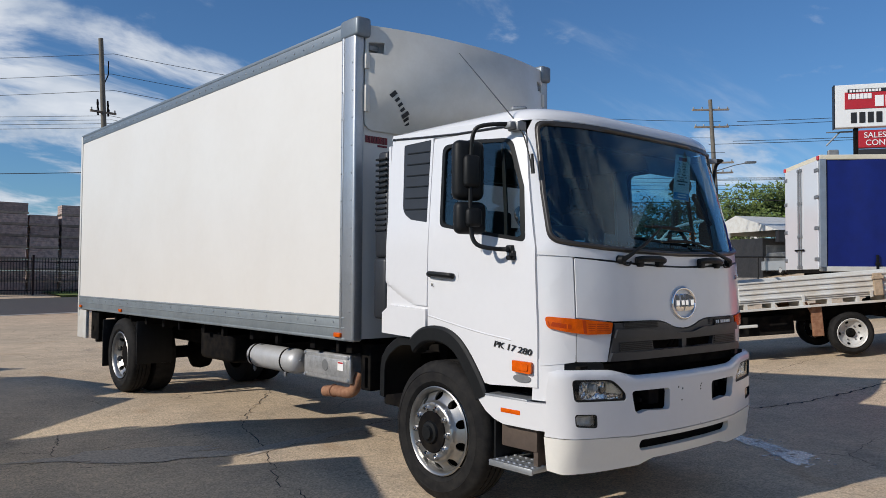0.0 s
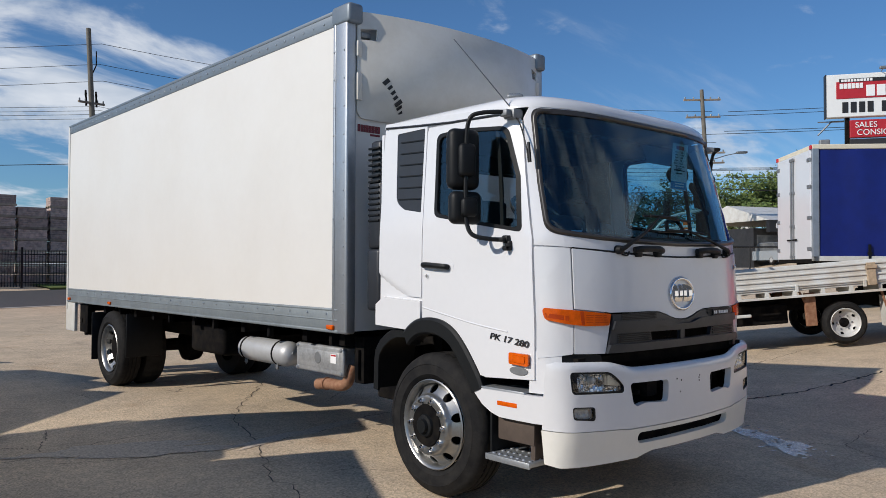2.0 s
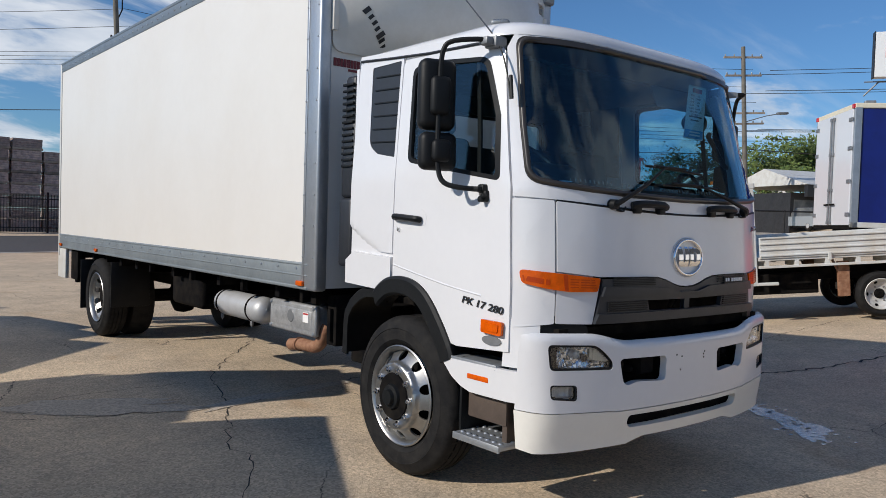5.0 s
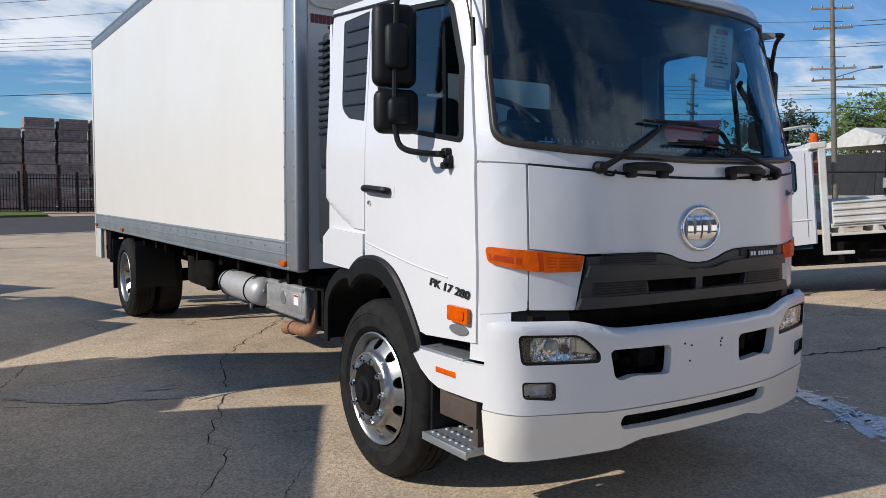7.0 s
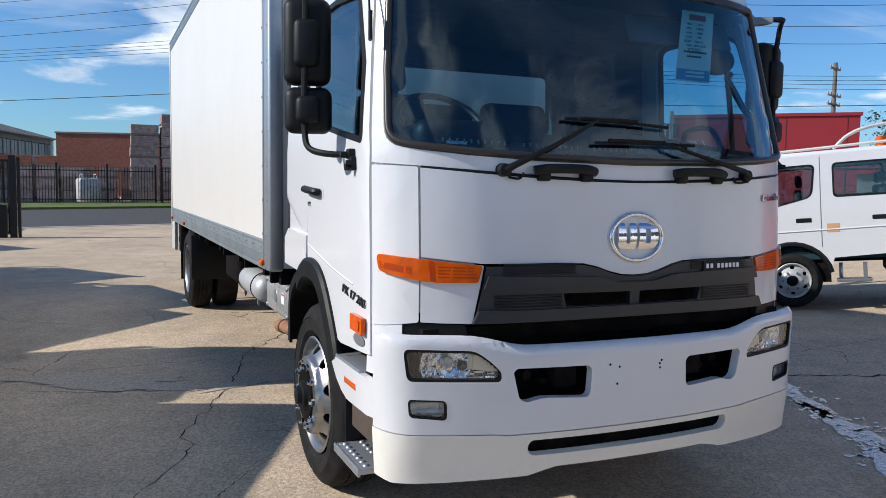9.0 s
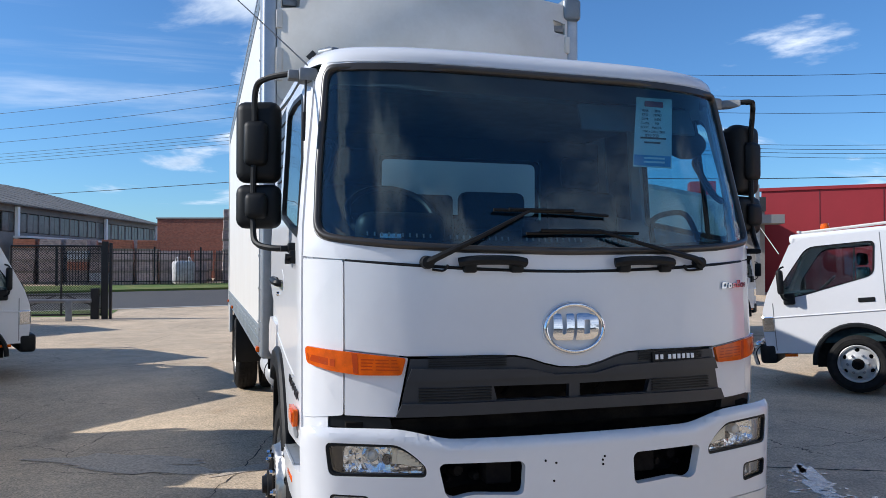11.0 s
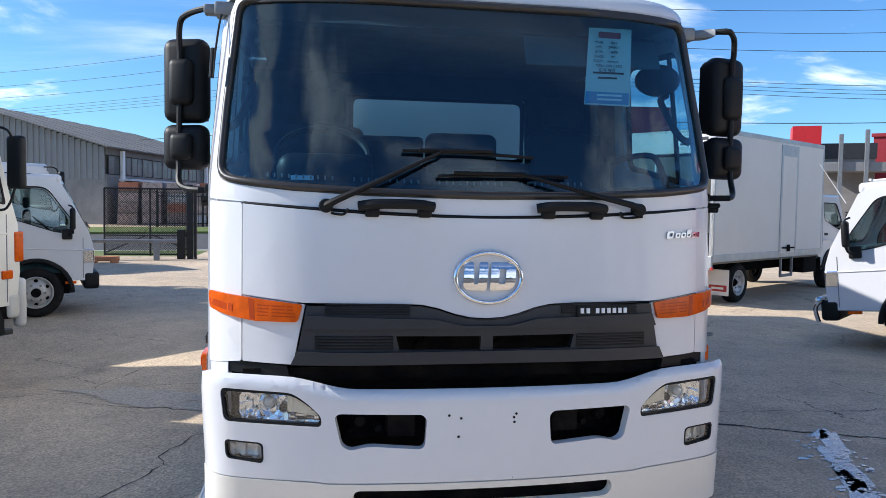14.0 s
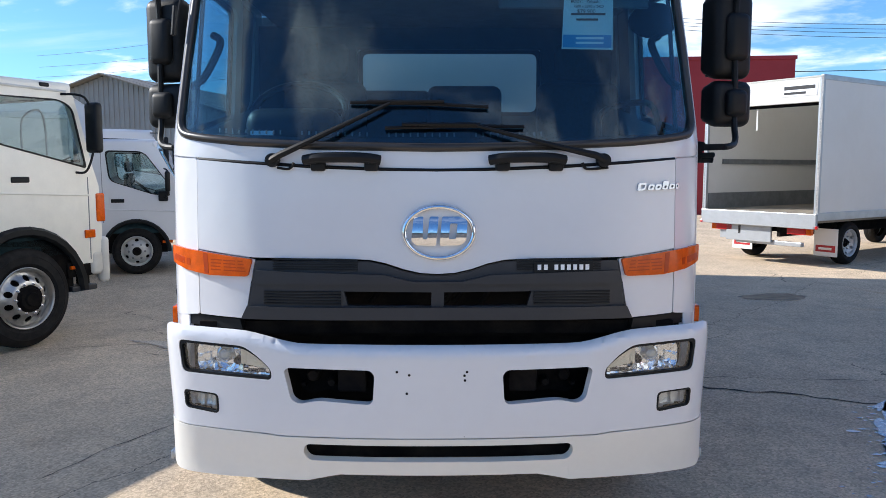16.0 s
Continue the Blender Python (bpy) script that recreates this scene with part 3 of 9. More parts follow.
def bumper(s, z):
    """The skin of the bumper: flatter than the cab across the front, with tight corners."""
    a = abs(s)
    if a <= 1.02:
        x, y = a, -0.010 + 0.125 * a ** 2.2
    elif a <= 1.36:
        t = (a - 1.02) / 0.34
        w = ((1 - t) ** 3, 3 * t * (1 - t) ** 2, 3 * t * t * (1 - t), t ** 3)
        x, y = sum(k * p for k, p in zip(w, (1.02, 1.13, 1.195, 1.195))), sum(k * p for k, p in zip(w, (0.1206, 0.150, 0.21, 0.49)))
    else:
        x, y = 1.195, 0.45 + (a - 1.32)
    x += 0.017 * clamp((a - 1.0) / 0.2) * clamp((z - 0.70) / 0.3)      # the ends flare a little towards the top
    y += 0.03 * clamp((0.66 - z) / 0.2) * clamp((1.3 - a) / 0.2)
    k = clamp((z - bumper_top(a) + 0.045) / 0.045)
    y += 0.04 * (1 - math.sqrt(1 - k * k * 0.98))
    return Vector((math.copysign(x * 1.014, s) + 0.005 if a else 0.005, y, 1.74 - (1.74 - z) * 1.012 - 0.012 * clamp((z - 0.45) / 0.1)))


truck = thing("box_truck", pose(0, 0, 0), "white cab-over box truck with a tall white body on concrete", "truck")


def P(name, bm, material, label="", smooth=35.0, parent=None):
    return part(name, bm, material, parent or truck, label, smooth)


# bonnet and corners
dip = [(0.0, 1.302), (0.07, 1.306), (0.14, 1.322), (0.21, 1.346), (0.28, 1.361), (0.40, 1.366), (0.77, 1.368), (1.020, 1.396)]
seam = [(1.020, 1.776), (0.8, 1.757), (0.5, 1.737), (0.2, 1.727), (0.0, 1.725)]
P("bonnet", sheet_of([(-u, v) for u, v in reversed(dip[1:])] + dip + seam[:-1] + [(-u, v) for u, v in reversed(seam)], (), cab, 0.015, 0.07, 0.008), PAINT)
for sg in (-1, 1):
    fl = (lambda pts: pts) if sg > 0 else mirror_poly
    P("corner_panel", sheet_of(fl(round_poly([(1.030, 1.113), (1.252, 1.085), (1.252, 1.50), (1.250, 1.79), (1.030, 1.781)], 0.01)), (), cab, 0.015, 0.07), PAINT)
    P("lamp_panel", sheet_of(fl(round_poly([(0.812, 1.108), (1.023, 1.114), (1.023, 1.39), (0.763, 1.36)], 0.006)), (), cab, 0.015, 0.07, 0.002), PAINT)
    lamp = P("marker_lamp", sheet_of(fl(round_poly([(0.792, 1.288), (0.96, 1.288), (1.08, 1.304), (1.20, 1.330), (1.215, 1.405), (1.02, 1.388), (0.772, 1.360)], [0.012, 0, 0, 0.02, 0.03, 0, 0.012])), (), cab, 0.02, 0.06, 0.016), ORANGE, "orange wraparound indicator lens")
    for k in range(4):
        v = 1.306 + 0.014 * k
        P("lens_rib", sheet_of(fl([(0.80 + 0.004 * k, v), (0.955, v + 0.004), (0.955, v + 0.009), (0.80 + 0.004 * k, v + 0.005)]), (), cab, 0.003, 0.06, 0.0165), AMBER, parent=lamp)
    P("lens_rib", sheet_of(fl([(0.965, 1.294), (0.985, 1.297), (0.992, 1.382), (0.97, 1.378)]), (), cab, 0.003, 0.06, 0.0165), AMBER, parent=lamp)
    P("lens_rib", sheet_of(fl([(1.06, 1.322), (1.19, 1.343), (1.197, 1.372), (1.06, 1.352)]), (), cab, 0.003, 0.04, 0.0165), AMBER, parent=lamp)
    P("corner_backing", sheet_of(fl([(0.98, 1.16), (1.275, 1.12), (1.275, 1.80), (0.98, 1.80)]), (), cab, 0.008, 0.08, -0.017), PAINT)
    P("lamp_backing", sheet_of(fl([(0.80, 1.15), (0.985, 1.15), (0.985, 1.42), (0.80, 1.38)]), (), cab, 0.008, 0.08, -0.017), PAINT)

# windscreen surround, glass and gasket
edge_l = [(-1.250, 1.80), (-1.238, 1.95), (-1.208, 2.30), (-1.170, 2.64)]
frame_out = [(-u, v) for u, v in edge_l] + [(1.10, 2.73), (0.3, 2.735), (-0.3, 2.735), (-1.10, 2.73)] + list(reversed(edge_l)) + [(-1.024, 1.785), (-0.8, 1.766), (-0.5, 1.746), (-0.2, 1.736), (0.2, 1.736), (0.5, 1.746), (0.8, 1.766), (1.024, 1.785)]
ws_pts = [(-1.02, 1.852), (-0.82, 1.832), (-0.5, 1.814), (0.0, 1.806), (0.5, 1.814), (0.82, 1.832), (1.02, 1.852), (1.172, 1.880), (1.160, 2.20), (1.108, 2.702), (0.5, 2.706), (-0.5, 2.706), (-1.108, 2.702), (-1.160, 2.20), (-1.172, 1.880)]
ws_r = [0.1, 0, 0, 0, 0, 0, 0.1, 0.10, 0, 0.07, 0, 0, 0.07, 0, 0.10]
ws_hole = round_poly(ws_pts, ws_r, 5)


def shrink(pts, k, cx=0.0, cy=2.256):
    return [(cx + (u - cx) * (1 - k / 1.16), cy + (v - cy) * (1 - k / 0.45)) for u, v in pts]


P("windscreen_surround", sheet_of(frame_out, [ws_hole], cab, 0.03, 0.09), PAINT)
gasket = P("windscreen_gasket", sheet_of(ws_hole, [shrink(ws_hole, 0.034)], cab, 0.02, 0.12, 0.004), GASKET, "weathered rubber windscreen gasket")
mid_line = shrink(ws_hole, 0.018)
P("gasket_bead", tube([cab(u, v) + Vector((0, -0.004, 0)) for u, v in mid_line + mid_line[:2]], 0.0165, 8), GASKET, parent=gasket, smooth=60)
ws = P("windscreen", sheet_of(shrink(ws_hole, 0.03), (), cab, 0.006, 0.12, -0.004), WINDSCREEN, "tinted windscreen glass")
ws.visible_shadow = False
for z0, h in ((1.828, 0.040),):
    P("dot_band", sheet_of([(-0.92, z0 + 0.012), (0.92, z0 + 0.012), (0.95, z0 + h + 0.02), (0.5, z0 + h), (-0.5, z0 + h), (-0.95, z0 + h + 0.02)], (), cab, 0.003, 0.12, -0.014), BLACK)
for k in range(46):
    u = -0.93 + 1.36 * k / 45
    if k % 12 < 10:
        P("frit_tick", sheet_of([(u, 1.872 + 0.025 * u * u), (u + 0.007, 1.872 + 0.025 * u * u), (u + 0.007, 1.889 + 0.025 * u * u), (u, 1.889 + 0.025 * u * u)], (), cab, 0.002, 0, -0.011), VISOR)

# roof
def roof_shell():
    bm = bmesh.new()
    half = [a * 0.06 for a in range(0, 46)]
    line = [(-a) for a in reversed(half[1:])] + half
    line = [s for s in line if cab(s, 2.66).y < 1.99]
    rings = []
    for k in range(8):
        t = k / 7 * math.pi / 2
        inset, z = 0.15 * (1 - math.cos(t)), 2.712 + 0.105 * math.sin(t)
        ring = []
        for s in line:
            p = cab(s, 2.70)
            ring.append(bm.verts.new((p.x * (1 - inset / 1.19), 1.25 + (p.y - 1.25) * (1 - inset / 0.85), z)))
        for x, y in ((-1.0, 1.99), (0, 1.99), (1.0, 1.99)):
            ring.append(bm.verts.new((-x * 1.14 * (1 - inset / 1.19), 1.99 - inset * 0.4, z)))
        rings.append(ring)
    for a, b in zip(rings, rings[1:]):
        for i in range(len(a)):
            j = (i + 1) % len(a)
            bm.faces.new((a[i], a[j], b[j], b[i]))
    inner = [bm.verts.new((v.co.x * 0.5, 1.25 + (v.co.y - 1.25) * 0.5, 2.838)) for v in rings[-1]]
    for i in range(len(inner)):
        j = (i + 1) % len(inner)
        bm.faces.new((rings[-1][i], rings[-1][j], inner[j], inner[i]))
    bm.faces.new(inner)
    bmesh.ops.recalc_face_normals(bm, faces=bm.faces)
    return bm


roof = P("roof", roof_shell(), PAINT, smooth=60)
P("roof_seam", tube([cab(-1.0, 2.69) + Vector((0, 0.02, 0.02)), cab(-1.0, 2.7) + Vector((0.05, 0.12, 0.095)), cab(-0.98, 2.7) + Vector((0.06, 0.24, 0.115))], 0.006, 6), DARKGREY, parent=roof)
for sg in (-1, 1):
    P("clearance_lamp", box(-0.055, 0.055, -0.03, 0.03, -0.016, 0.02, 0.014, 3, Matrix.Translation((sg * 1.02, 0.70, 2.815)) @ Euler((0.1, 0, sg * 0.9)).to_matrix().to_4x4()), GUTTERGREY, "small roof clearance lamp", parent=roof)
    P("clearance_lens", box(-0.04, 0.04, -0.034, -0.01, -0.010, 0.016, 0.006, 2, Matrix.Translation((sg * 1.02, 0.70, 2.82)) @ Euler((0.1, 0, sg * 0.9)).to_matrix().to_4x4()), LENS, parent=roof)

# doors, quarter panels, sills: driver's side built, passenger's side mirrored
def mirrored(bm):
    bm.transform(Matrix.Diagonal((-1, 1, 1, 1)))
    bmesh.ops.reverse_faces(bm, faces=bm.faces)
    return bm


door_out = [(-1.262, 0.945)] + on_side([(0.80, 0.92), (0.86, 0.93)]) + on_side([(0.885, 0.96), (0.95, 1.05), (1.04, 1.145), (1.14, 1.22), (1.26, 1.265), (1.38, 1.28), (1.465, 1.275), (1.465, 2.0), (1.455, 2.66)]) + on_side([(1.40, 2.685), (0.70, 2.668)]) + [(-1.200, 2.655), (-1.182, 2.62), (-1.220, 2.30), (-1.250, 1.95), (-1.263, 1.72), (-1.264, 1.5)]
win_pts = on_side([(0.475, 1.882), (1.0, 1.962), (1.345, 2.02), (1.352, 2.625), (1.05, 2.632), (0.64, 2.598), (0.515, 2.25)])
win_hole = round_poly(win_pts, [0.04, 0, 0.05, 0.06, 0, 0.06, 0], 4)


def shrink_about(pts, k):
    cu, cv = sum(u for u, v in pts) / len(pts), sum(v for u, v in pts) / len(pts)
    return [(cu + (u - cu) * (1 - k / max(0.05, max(abs(q - cu) for q, _ in pts))), cv + (v - cv) * (1 - k / max(0.05, max(abs(q - cv) for _, q in pts)))) for u, v in pts]


# outlines on the driver's side run clockwise in s, so turn them round
door_out, win_hole = list(reversed(door_out)), list(reversed(win_hole))
quarter = list(reversed(on_side([(1.485, 1.43), (2.0, 1.45), (1.985, 2.70), (1.93, 2.74), (1.47, 2.735), (1.475, 2.0)])))
louvre = list(reversed(round_poly(on_side([(1.50, 2.06), (1.70, 2.09), (1.80, 2.15), (1.825, 2.685), (1.495, 2.69)]), [0.01, 0.02, 0.08, 0.02, 0.01])))
skirt = list(reversed(on_side([(1.485, 1.26), (1.59, 1.215), (1.65, 1.185), (2.03, 1.20), (2.03, 1.36), (1.93, 1.425), (1.485, 1.405)])))


def quarter_skin(s, z):
    """The panel behind the door is scooped in below a curved crease."""
    p = cab(s, z)
    crease = 1.425 + 0.19 * clamp((p.y - 1.48) / 0.52) ** 1.6
    k = clamp((crease - z) / 0.05)
    p.x += 0.028 * k * k * (3 - 2 * k) * clamp((p.y - 1.5) / 0.2)
    return p


header = list(reversed(on_side([(0.62, 2.655), (0.72, 2.675), (1.40, 2.695), (1.99, 2.745), (1.97, 2.78), (0.66, 2.72)])))
for sg in (-1, 1):
    fix = (lambda bm: bm) if sg < 0 else mirrored
    door = P("door", fix(sheet_of(door_out, [win_hole], cab, 0.04, 0.10, 0.004)), PAINT)
    P("window_seal", fix(sheet_of(win_hole, [shrink_about(win_hole, 0.03)], cab, 0.02, 0.12, 0.005)), BLACK, parent=door)
    pane = P("side_window", fix(sheet_of(shrink_about(win_hole, 0.025), (), cab, 0.005, 0.14, -0.008)), SIDEGLASS, "dark tinted side window", parent=door)
    pane.visible_shadow = False
    P("window_bar", fix(sheet_of(list(reversed(on_side([(0.66, 1.915), (0.69, 1.92), (0.77, 2.60), (0.74, 2.60)]))), (), cab, 0.012, 0.2, -0.016)), BLACK, parent=door)
    P("handle_cup", fix(sheet_of(list(reversed(round_poly(on_side([(1.13, 1.62), (1.43, 1.63), (1.42, 1.69), (1.33, 1.735), (1.19, 1.73), (1.12, 1.68)]), 0.02))), (), cab, 0.006, 0.1, 0.0055)), PAINT, parent=door)
    P("door_handle", fix(tube(smooth_path([cab(side(1.435, 1.665), 1.665) + Vector((-0.012, 0, 0)), cab(side(1.40, 1.672), 1.672) + Vector((-0.04, 0, 0)), cab(side(1.20, 1.66), 1.66) + Vector((-0.04, 0, 0)), cab(side(1.175, 1.655), 1.655) + Vector((-0.012, 0, 0))]), 0.02, 8)), BLACK, "black door handle", parent=door)
    P("lock", fix(lathe([(0.0, -0.012), (0.012, -0.012), (0.014, 0)], 12, Matrix.Translation(cab(side(1.405, 1.59), 1.59) + Vector((-0.004, 0, 0))))), CHROME, parent=door)
    P("door_crease", fix(tube(smooth_path([cab(side(0.6, 1.235), 1.235), cab(side(0.95, 1.275), 1.275), cab(side(1.46, 1.36), 1.36)]), 0.008, 6)), PAINT, parent=door)
    rep = P("repeater_lamp", fix(sheet_of(list(reversed(round_poly(on_side([(0.408, 1.028), (0.568, 1.035), (0.568, 1.108), (0.405, 1.105)]), 0.012))), (), cab, 0.02, 0.1, 0.03)), ORANGE, "orange side repeater lamp", parent=door)
    P("lens_rib", fix(sheet_of(list(reversed(round_poly(on_side([(0.43, 1.045), (0.53, 1.05), (0.53, 1.095), (0.425, 1.09)]), 0.01))), (), cab, 0.006, 0.1, 0.036)), ORANGE, parent=door)
    P("oval_badge", fix(sheet_of([(side(0.50 + 0.078 * math.cos(a), 0.992 + 0.027 * math.sin(a)), 0.992 + 0.027 * math.sin(a)) for a in [2 * math.pi * k / 20 for k in range(20)]], (), cab, 0.004, 0, 0.009)), GUTTERGREY, "small grey oval badge", parent=door)
    P("side_backing", fix(sheet_of(list(reversed(on_side([(0.36, 1.02), (0.86, 1.0), (0.95, 1.10), (1.14, 1.26), (1.48, 1.32), (1.98, 1.36), (1.97, 2.72), (0.60, 2.70), (0.43, 2.30), (0.355, 1.95)]))), [shrink_about(win_hole, -0.02), louvre], cab, 0.008, 0.14, -0.014)), PAINT)
    quarter_p = P("quarter_panel", fix(sheet_of(quarter, [louvre], quarter_skin, 0.03, 0.03)), PAINT)
    P("quarter_window", fix(sheet_of(louvre, (), cab, 0.01, 0.2, -0.004)), DARKGREY, "dark louvred quarter window", parent=quarter_p)
    for k in range(6):
        z = 2.165 + 0.088 * k
        P("louvre_slat", fix(sheet_of(list(reversed(on_side([(1.50, z - 0.006), (1.775, z + 0.004), (1.775, z + 0.012), (1.50, z + 0.002)]))), (), cab, 0.01, 0.2, 0.004)), BLACK, parent=quarter_p)
    P("rear_skirt", fix(sheet_of(skirt, (), cab, 0.04, 0.1, 0.010)), PAINT)
    P("side_header", fix(sheet_of(header, (), cab, 0.03, 0.12, 0.001)), PAINT)
    P("gutter_line", fix(tube([cab(side(y, z), z) + Vector((-0.002, 0, 0)) for y, z in ((0.62, 2.66), (0.75, 2.683), (1.2, 2.694), (1.6, 2.72), (1.97, 2.748))], 0.009, 6)), DARKGREY)
    # wheel-arch flare
    arc = smooth_path([(-1.19, 1.64, 1.14), (-1.205, 1.59, 1.185), (-1.21, 1.50, 1.232), (-1.21, 1.37, 1.250), (-1.21, 1.24, 1.235), (-1.21, 1.13, 1.185), (-1.21, 1.04, 1.105), (-1.21, 0.95, 0.995), (-1.21, 0.88, 0.895), (-1.20, 0.85, 0.83)])
    flare = bmesh.new()
    rows = []
    for p in arc:
        d = Vector((0, p.y - 1.37, p.z - 0.62)).normalized()
        rows.append([flare.verts.new(Vector((x, p.y, p.z)) + d * k) for x, k in ((-1.185, 0.042), (-1.208, 0.040), (-1.222, 0.022), (-1.224, -0.065), (-1.205, -0.080), (-1.10, -0.080), (-1.10, 0.0))])
    for a, b in zip(rows, rows[1:]):
        for k in range(7):
            flare.faces.new((a[k], a[(k + 1) % 7], b[(k + 1) % 7], b[k]))
    flare.faces.new(rows[0])
    flare.faces.new(rows[-1])
    bmesh.ops.recalc_face_normals(flare, faces=flare.faces)
    P("arch_flare", fix(flare), BLACK, "black plastic wheel-arch flare")
    liner = bmesh.new()
    rows = []
    for p in arc:
        inner = Vector((0, 1.37, 0.52)) + (Vector((0, p.y, p.z)) - Vector((0, 1.37, 0.52))) * 0.97
        rows.append((liner.verts.new((-1.19, inner.y, inner.z)), liner.verts.new((-0.72, inner.y, inner.z))))
    for a, b in zip(rows, rows[1:]):
        liner.faces.new((a[0], a[1], b[1], b[0]))
    P("arch_liner", fix(liner), CHASSIS)
    guard = bmesh.new()
    rows = []
    for y, z in ((1.58, 1.175), (1.72, 1.19), (1.86, 1.175), (1.94, 1.14), (2.03, 1.075), (2.085, 1.0), (2.10, 0.93), (2.105, 0.80), (2.11, 0.69)):
        d = Vector((0, 1.45 - y, 0.60 - z)).normalized()
        p = Vector((0, y, z))
        rows.append([guard.verts.new(p + d * k + Vector((x, 0, 0))) for x, k in ((-1.165, 0.012), (-1.155, 0.0), (-0.76, 0.0), (-0.76, 0.018), (-1.145, 0.018), (-1.150, 0.075), (-1.168, 0.075))])
    for a, b in zip(rows, rows[1:]):
        for k in range(7):
            guard.faces.new((a[k], a[(k + 1) % 7], b[(k + 1) % 7], b[k]))
    guard.faces.new(rows[0])
    guard.faces.new(rows[-1])
    bmesh.ops.recalc_face_normals(guard, faces=guard.faces)
    P("mudguard", fix(guard), BLACK, "black rear mudguard of the front wheel")
    # step box
    sill = P("sill", fix(sheet_of(list(reversed(on_side([(0.30, 0.70), (0.66, 0.70), (0.74, 0.722), (0.82, 0.765), (0.892, 0.835), (0.897, 0.868), (0.30, 0.872)]))), (), bumper, 0.03, 0.1, 0.0)), PAINT)
    P("step_tread", fix(join(box(-1.208, -0.98, 0.44, 0.885, 0.838, 0.860, 0.004), box(-1.213, -1.205, 0.44, 0.885, 0.832, 0.862, 0.003))), ALLOY, "chequered aluminium step tread", parent=sill)
    P("step_lamp", fix(box(-1.215, -1.18, 0.50, 0.68, 0.752, 0.786, 0.008)), ORANGE, "small orange lamp", parent=sill)
    P("sill_cap", fix(sheet_of([(-1.30, 0.862), (-1.10, 0.862), (-1.10, 1.13), (-1.285, 1.13)], (), cab, 0.02, 0.06, -0.004)), PAINT)
    low = P("lower_step", fix(join(box(-1.235, -0.90, 0.37, 0.76, 0.40, 0.43, 0.006), box(-1.24, -1.226, 0.37, 0.76, 0.392, 0.432, 0.004))), ALLOY, "aluminium lower step with raised grip studs")
    for i in range(7):
        for j in range(3):
            P("grip_stud", fix(lathe([(0.0, 0.007), (0.011, 0.007), (0.017, 0.0)], 8, Matrix.Translation((-1.19 + 0.085 * j, 0.405 + 0.053 * i, 0.43)) @ Euler((0, radians(-90), 0)).to_matrix().to_4x4())), ALLOY, parent=low)
    P("step_bracket", fix(join(box(-1.15, -1.05, 0.40, 0.44, 0.40, 0.72, 0.006), box(-1.16, -0.9, 0.40, 0.72, 0.52, 0.72, 0.01))), mat("brown_steel_bracket", (0.10, 0.075, 0.06), 0.7, 0.2, grain=0.2))
    P("mud_flap", fix(box(-1.18, -0.80, 0.755, 0.775, 0.36, 0.86, 0.005)), BLACK)

# model number on the driver's door
flatside = Matrix(((0, 0, -1, 0), (-1, 0, 0, 0), (0, 1, 0, 0), (0, 0, 0, 1)))
words("model_lettering", "PK 17 280", 0.058, Matrix.Translation((-1.199, 0.588, 1.182)) @ flatside @ Matrix.Rotation(radians(-6), 4, "Z") @ Matrix.Diagonal((1.42, 1, 1, 1)), INK, truck, "black model lettering on the door", 0.003, 0.0004, 0.15)

# grille
grille_out = [(-0.80, 1.118), (0.80, 1.118), (0.755, 1.355)] + [(u, v - 0.008) for u, v in reversed(dip[1:6])] + [(-u, v - 0.008) for u, v in dip[:6]] + [(-0.755, 1.355)]
opening_l, opening_r = [(-0.372, 1.170), (-0.026, 1.166), (-0.024, 1.226), (-0.388, 1.230)], [(0.028, 1.166), (0.374, 1.170), (0.392, 1.230), (0.028, 1.226)]
grille = P("grille", sheet_of(grille_out, [opening_l, opening_r], cab, 0.03, 0.09, 0.014), DARKGREY, "dark grey moulded grille")
P("grille_brow", sheet_of([(-0.77, 1.262), (0.77, 1.262), (0.75, 1.315), (0.22, 1.300), (0.10, 1.272), (-0.10, 1.272), (-0.22, 1.300), (-0.75, 1.315)], (), cab, 0.03, 0.09, 0.034), DARKGREY, parent=grille)
P("grille_brow", sheet_of([(-0.815, 1.112), (0.815, 1.112), (0.79, 1.165), (-0.79, 1.165)], (), cab, 0.03, 0.09, 0.034), DARKGREY, parent=grille)
for sg in (-1, 1):
    fl = (lambda pts: pts) if sg > 0 else mirror_poly
    for k in range(5):
        z = 1.318 + 0.010 * k
        P("grille_rib", sheet_of(fl([(0.33, z), (0.68, z + 0.002), (0.68, z + 0.007), (0.33, z + 0.005)]), (), cab, 0.01, 0.2, 0.024), BLACK, parent=grille)
        z = 1.176 + 0.0120 * k
        P("grille_rib", sheet_of(fl([(0.40, z), (0.72, z), (0.72, z + 0.006), (0.40, z + 0.006)]), (), cab, 0.01, 0.2, 0.024), BLACK, parent=grille)
P("radiator", box(-0.75, 0.75, 0.24, 0.30, 1.0, 1.36), CHASSIS)
for x in (-0.26, 0.06, 0.1, 0.22):
    P("radiator_hose", tube(smooth_path([(x - 0.03, 0.20, 1.16), (x, 0.19, 1.2), (x + 0.02, 0.21, 1.26)]), 0.014, 8), CHASSIS)
P("badge_plate", sheet_of([(0.400, 1.306), (0.645, 1.306), (0.645, 1.354), (0.400, 1.352)], (), cab, 0.012, 0.12, 0.026), BLACK, "black badge plate with pale bars", parent=grille)
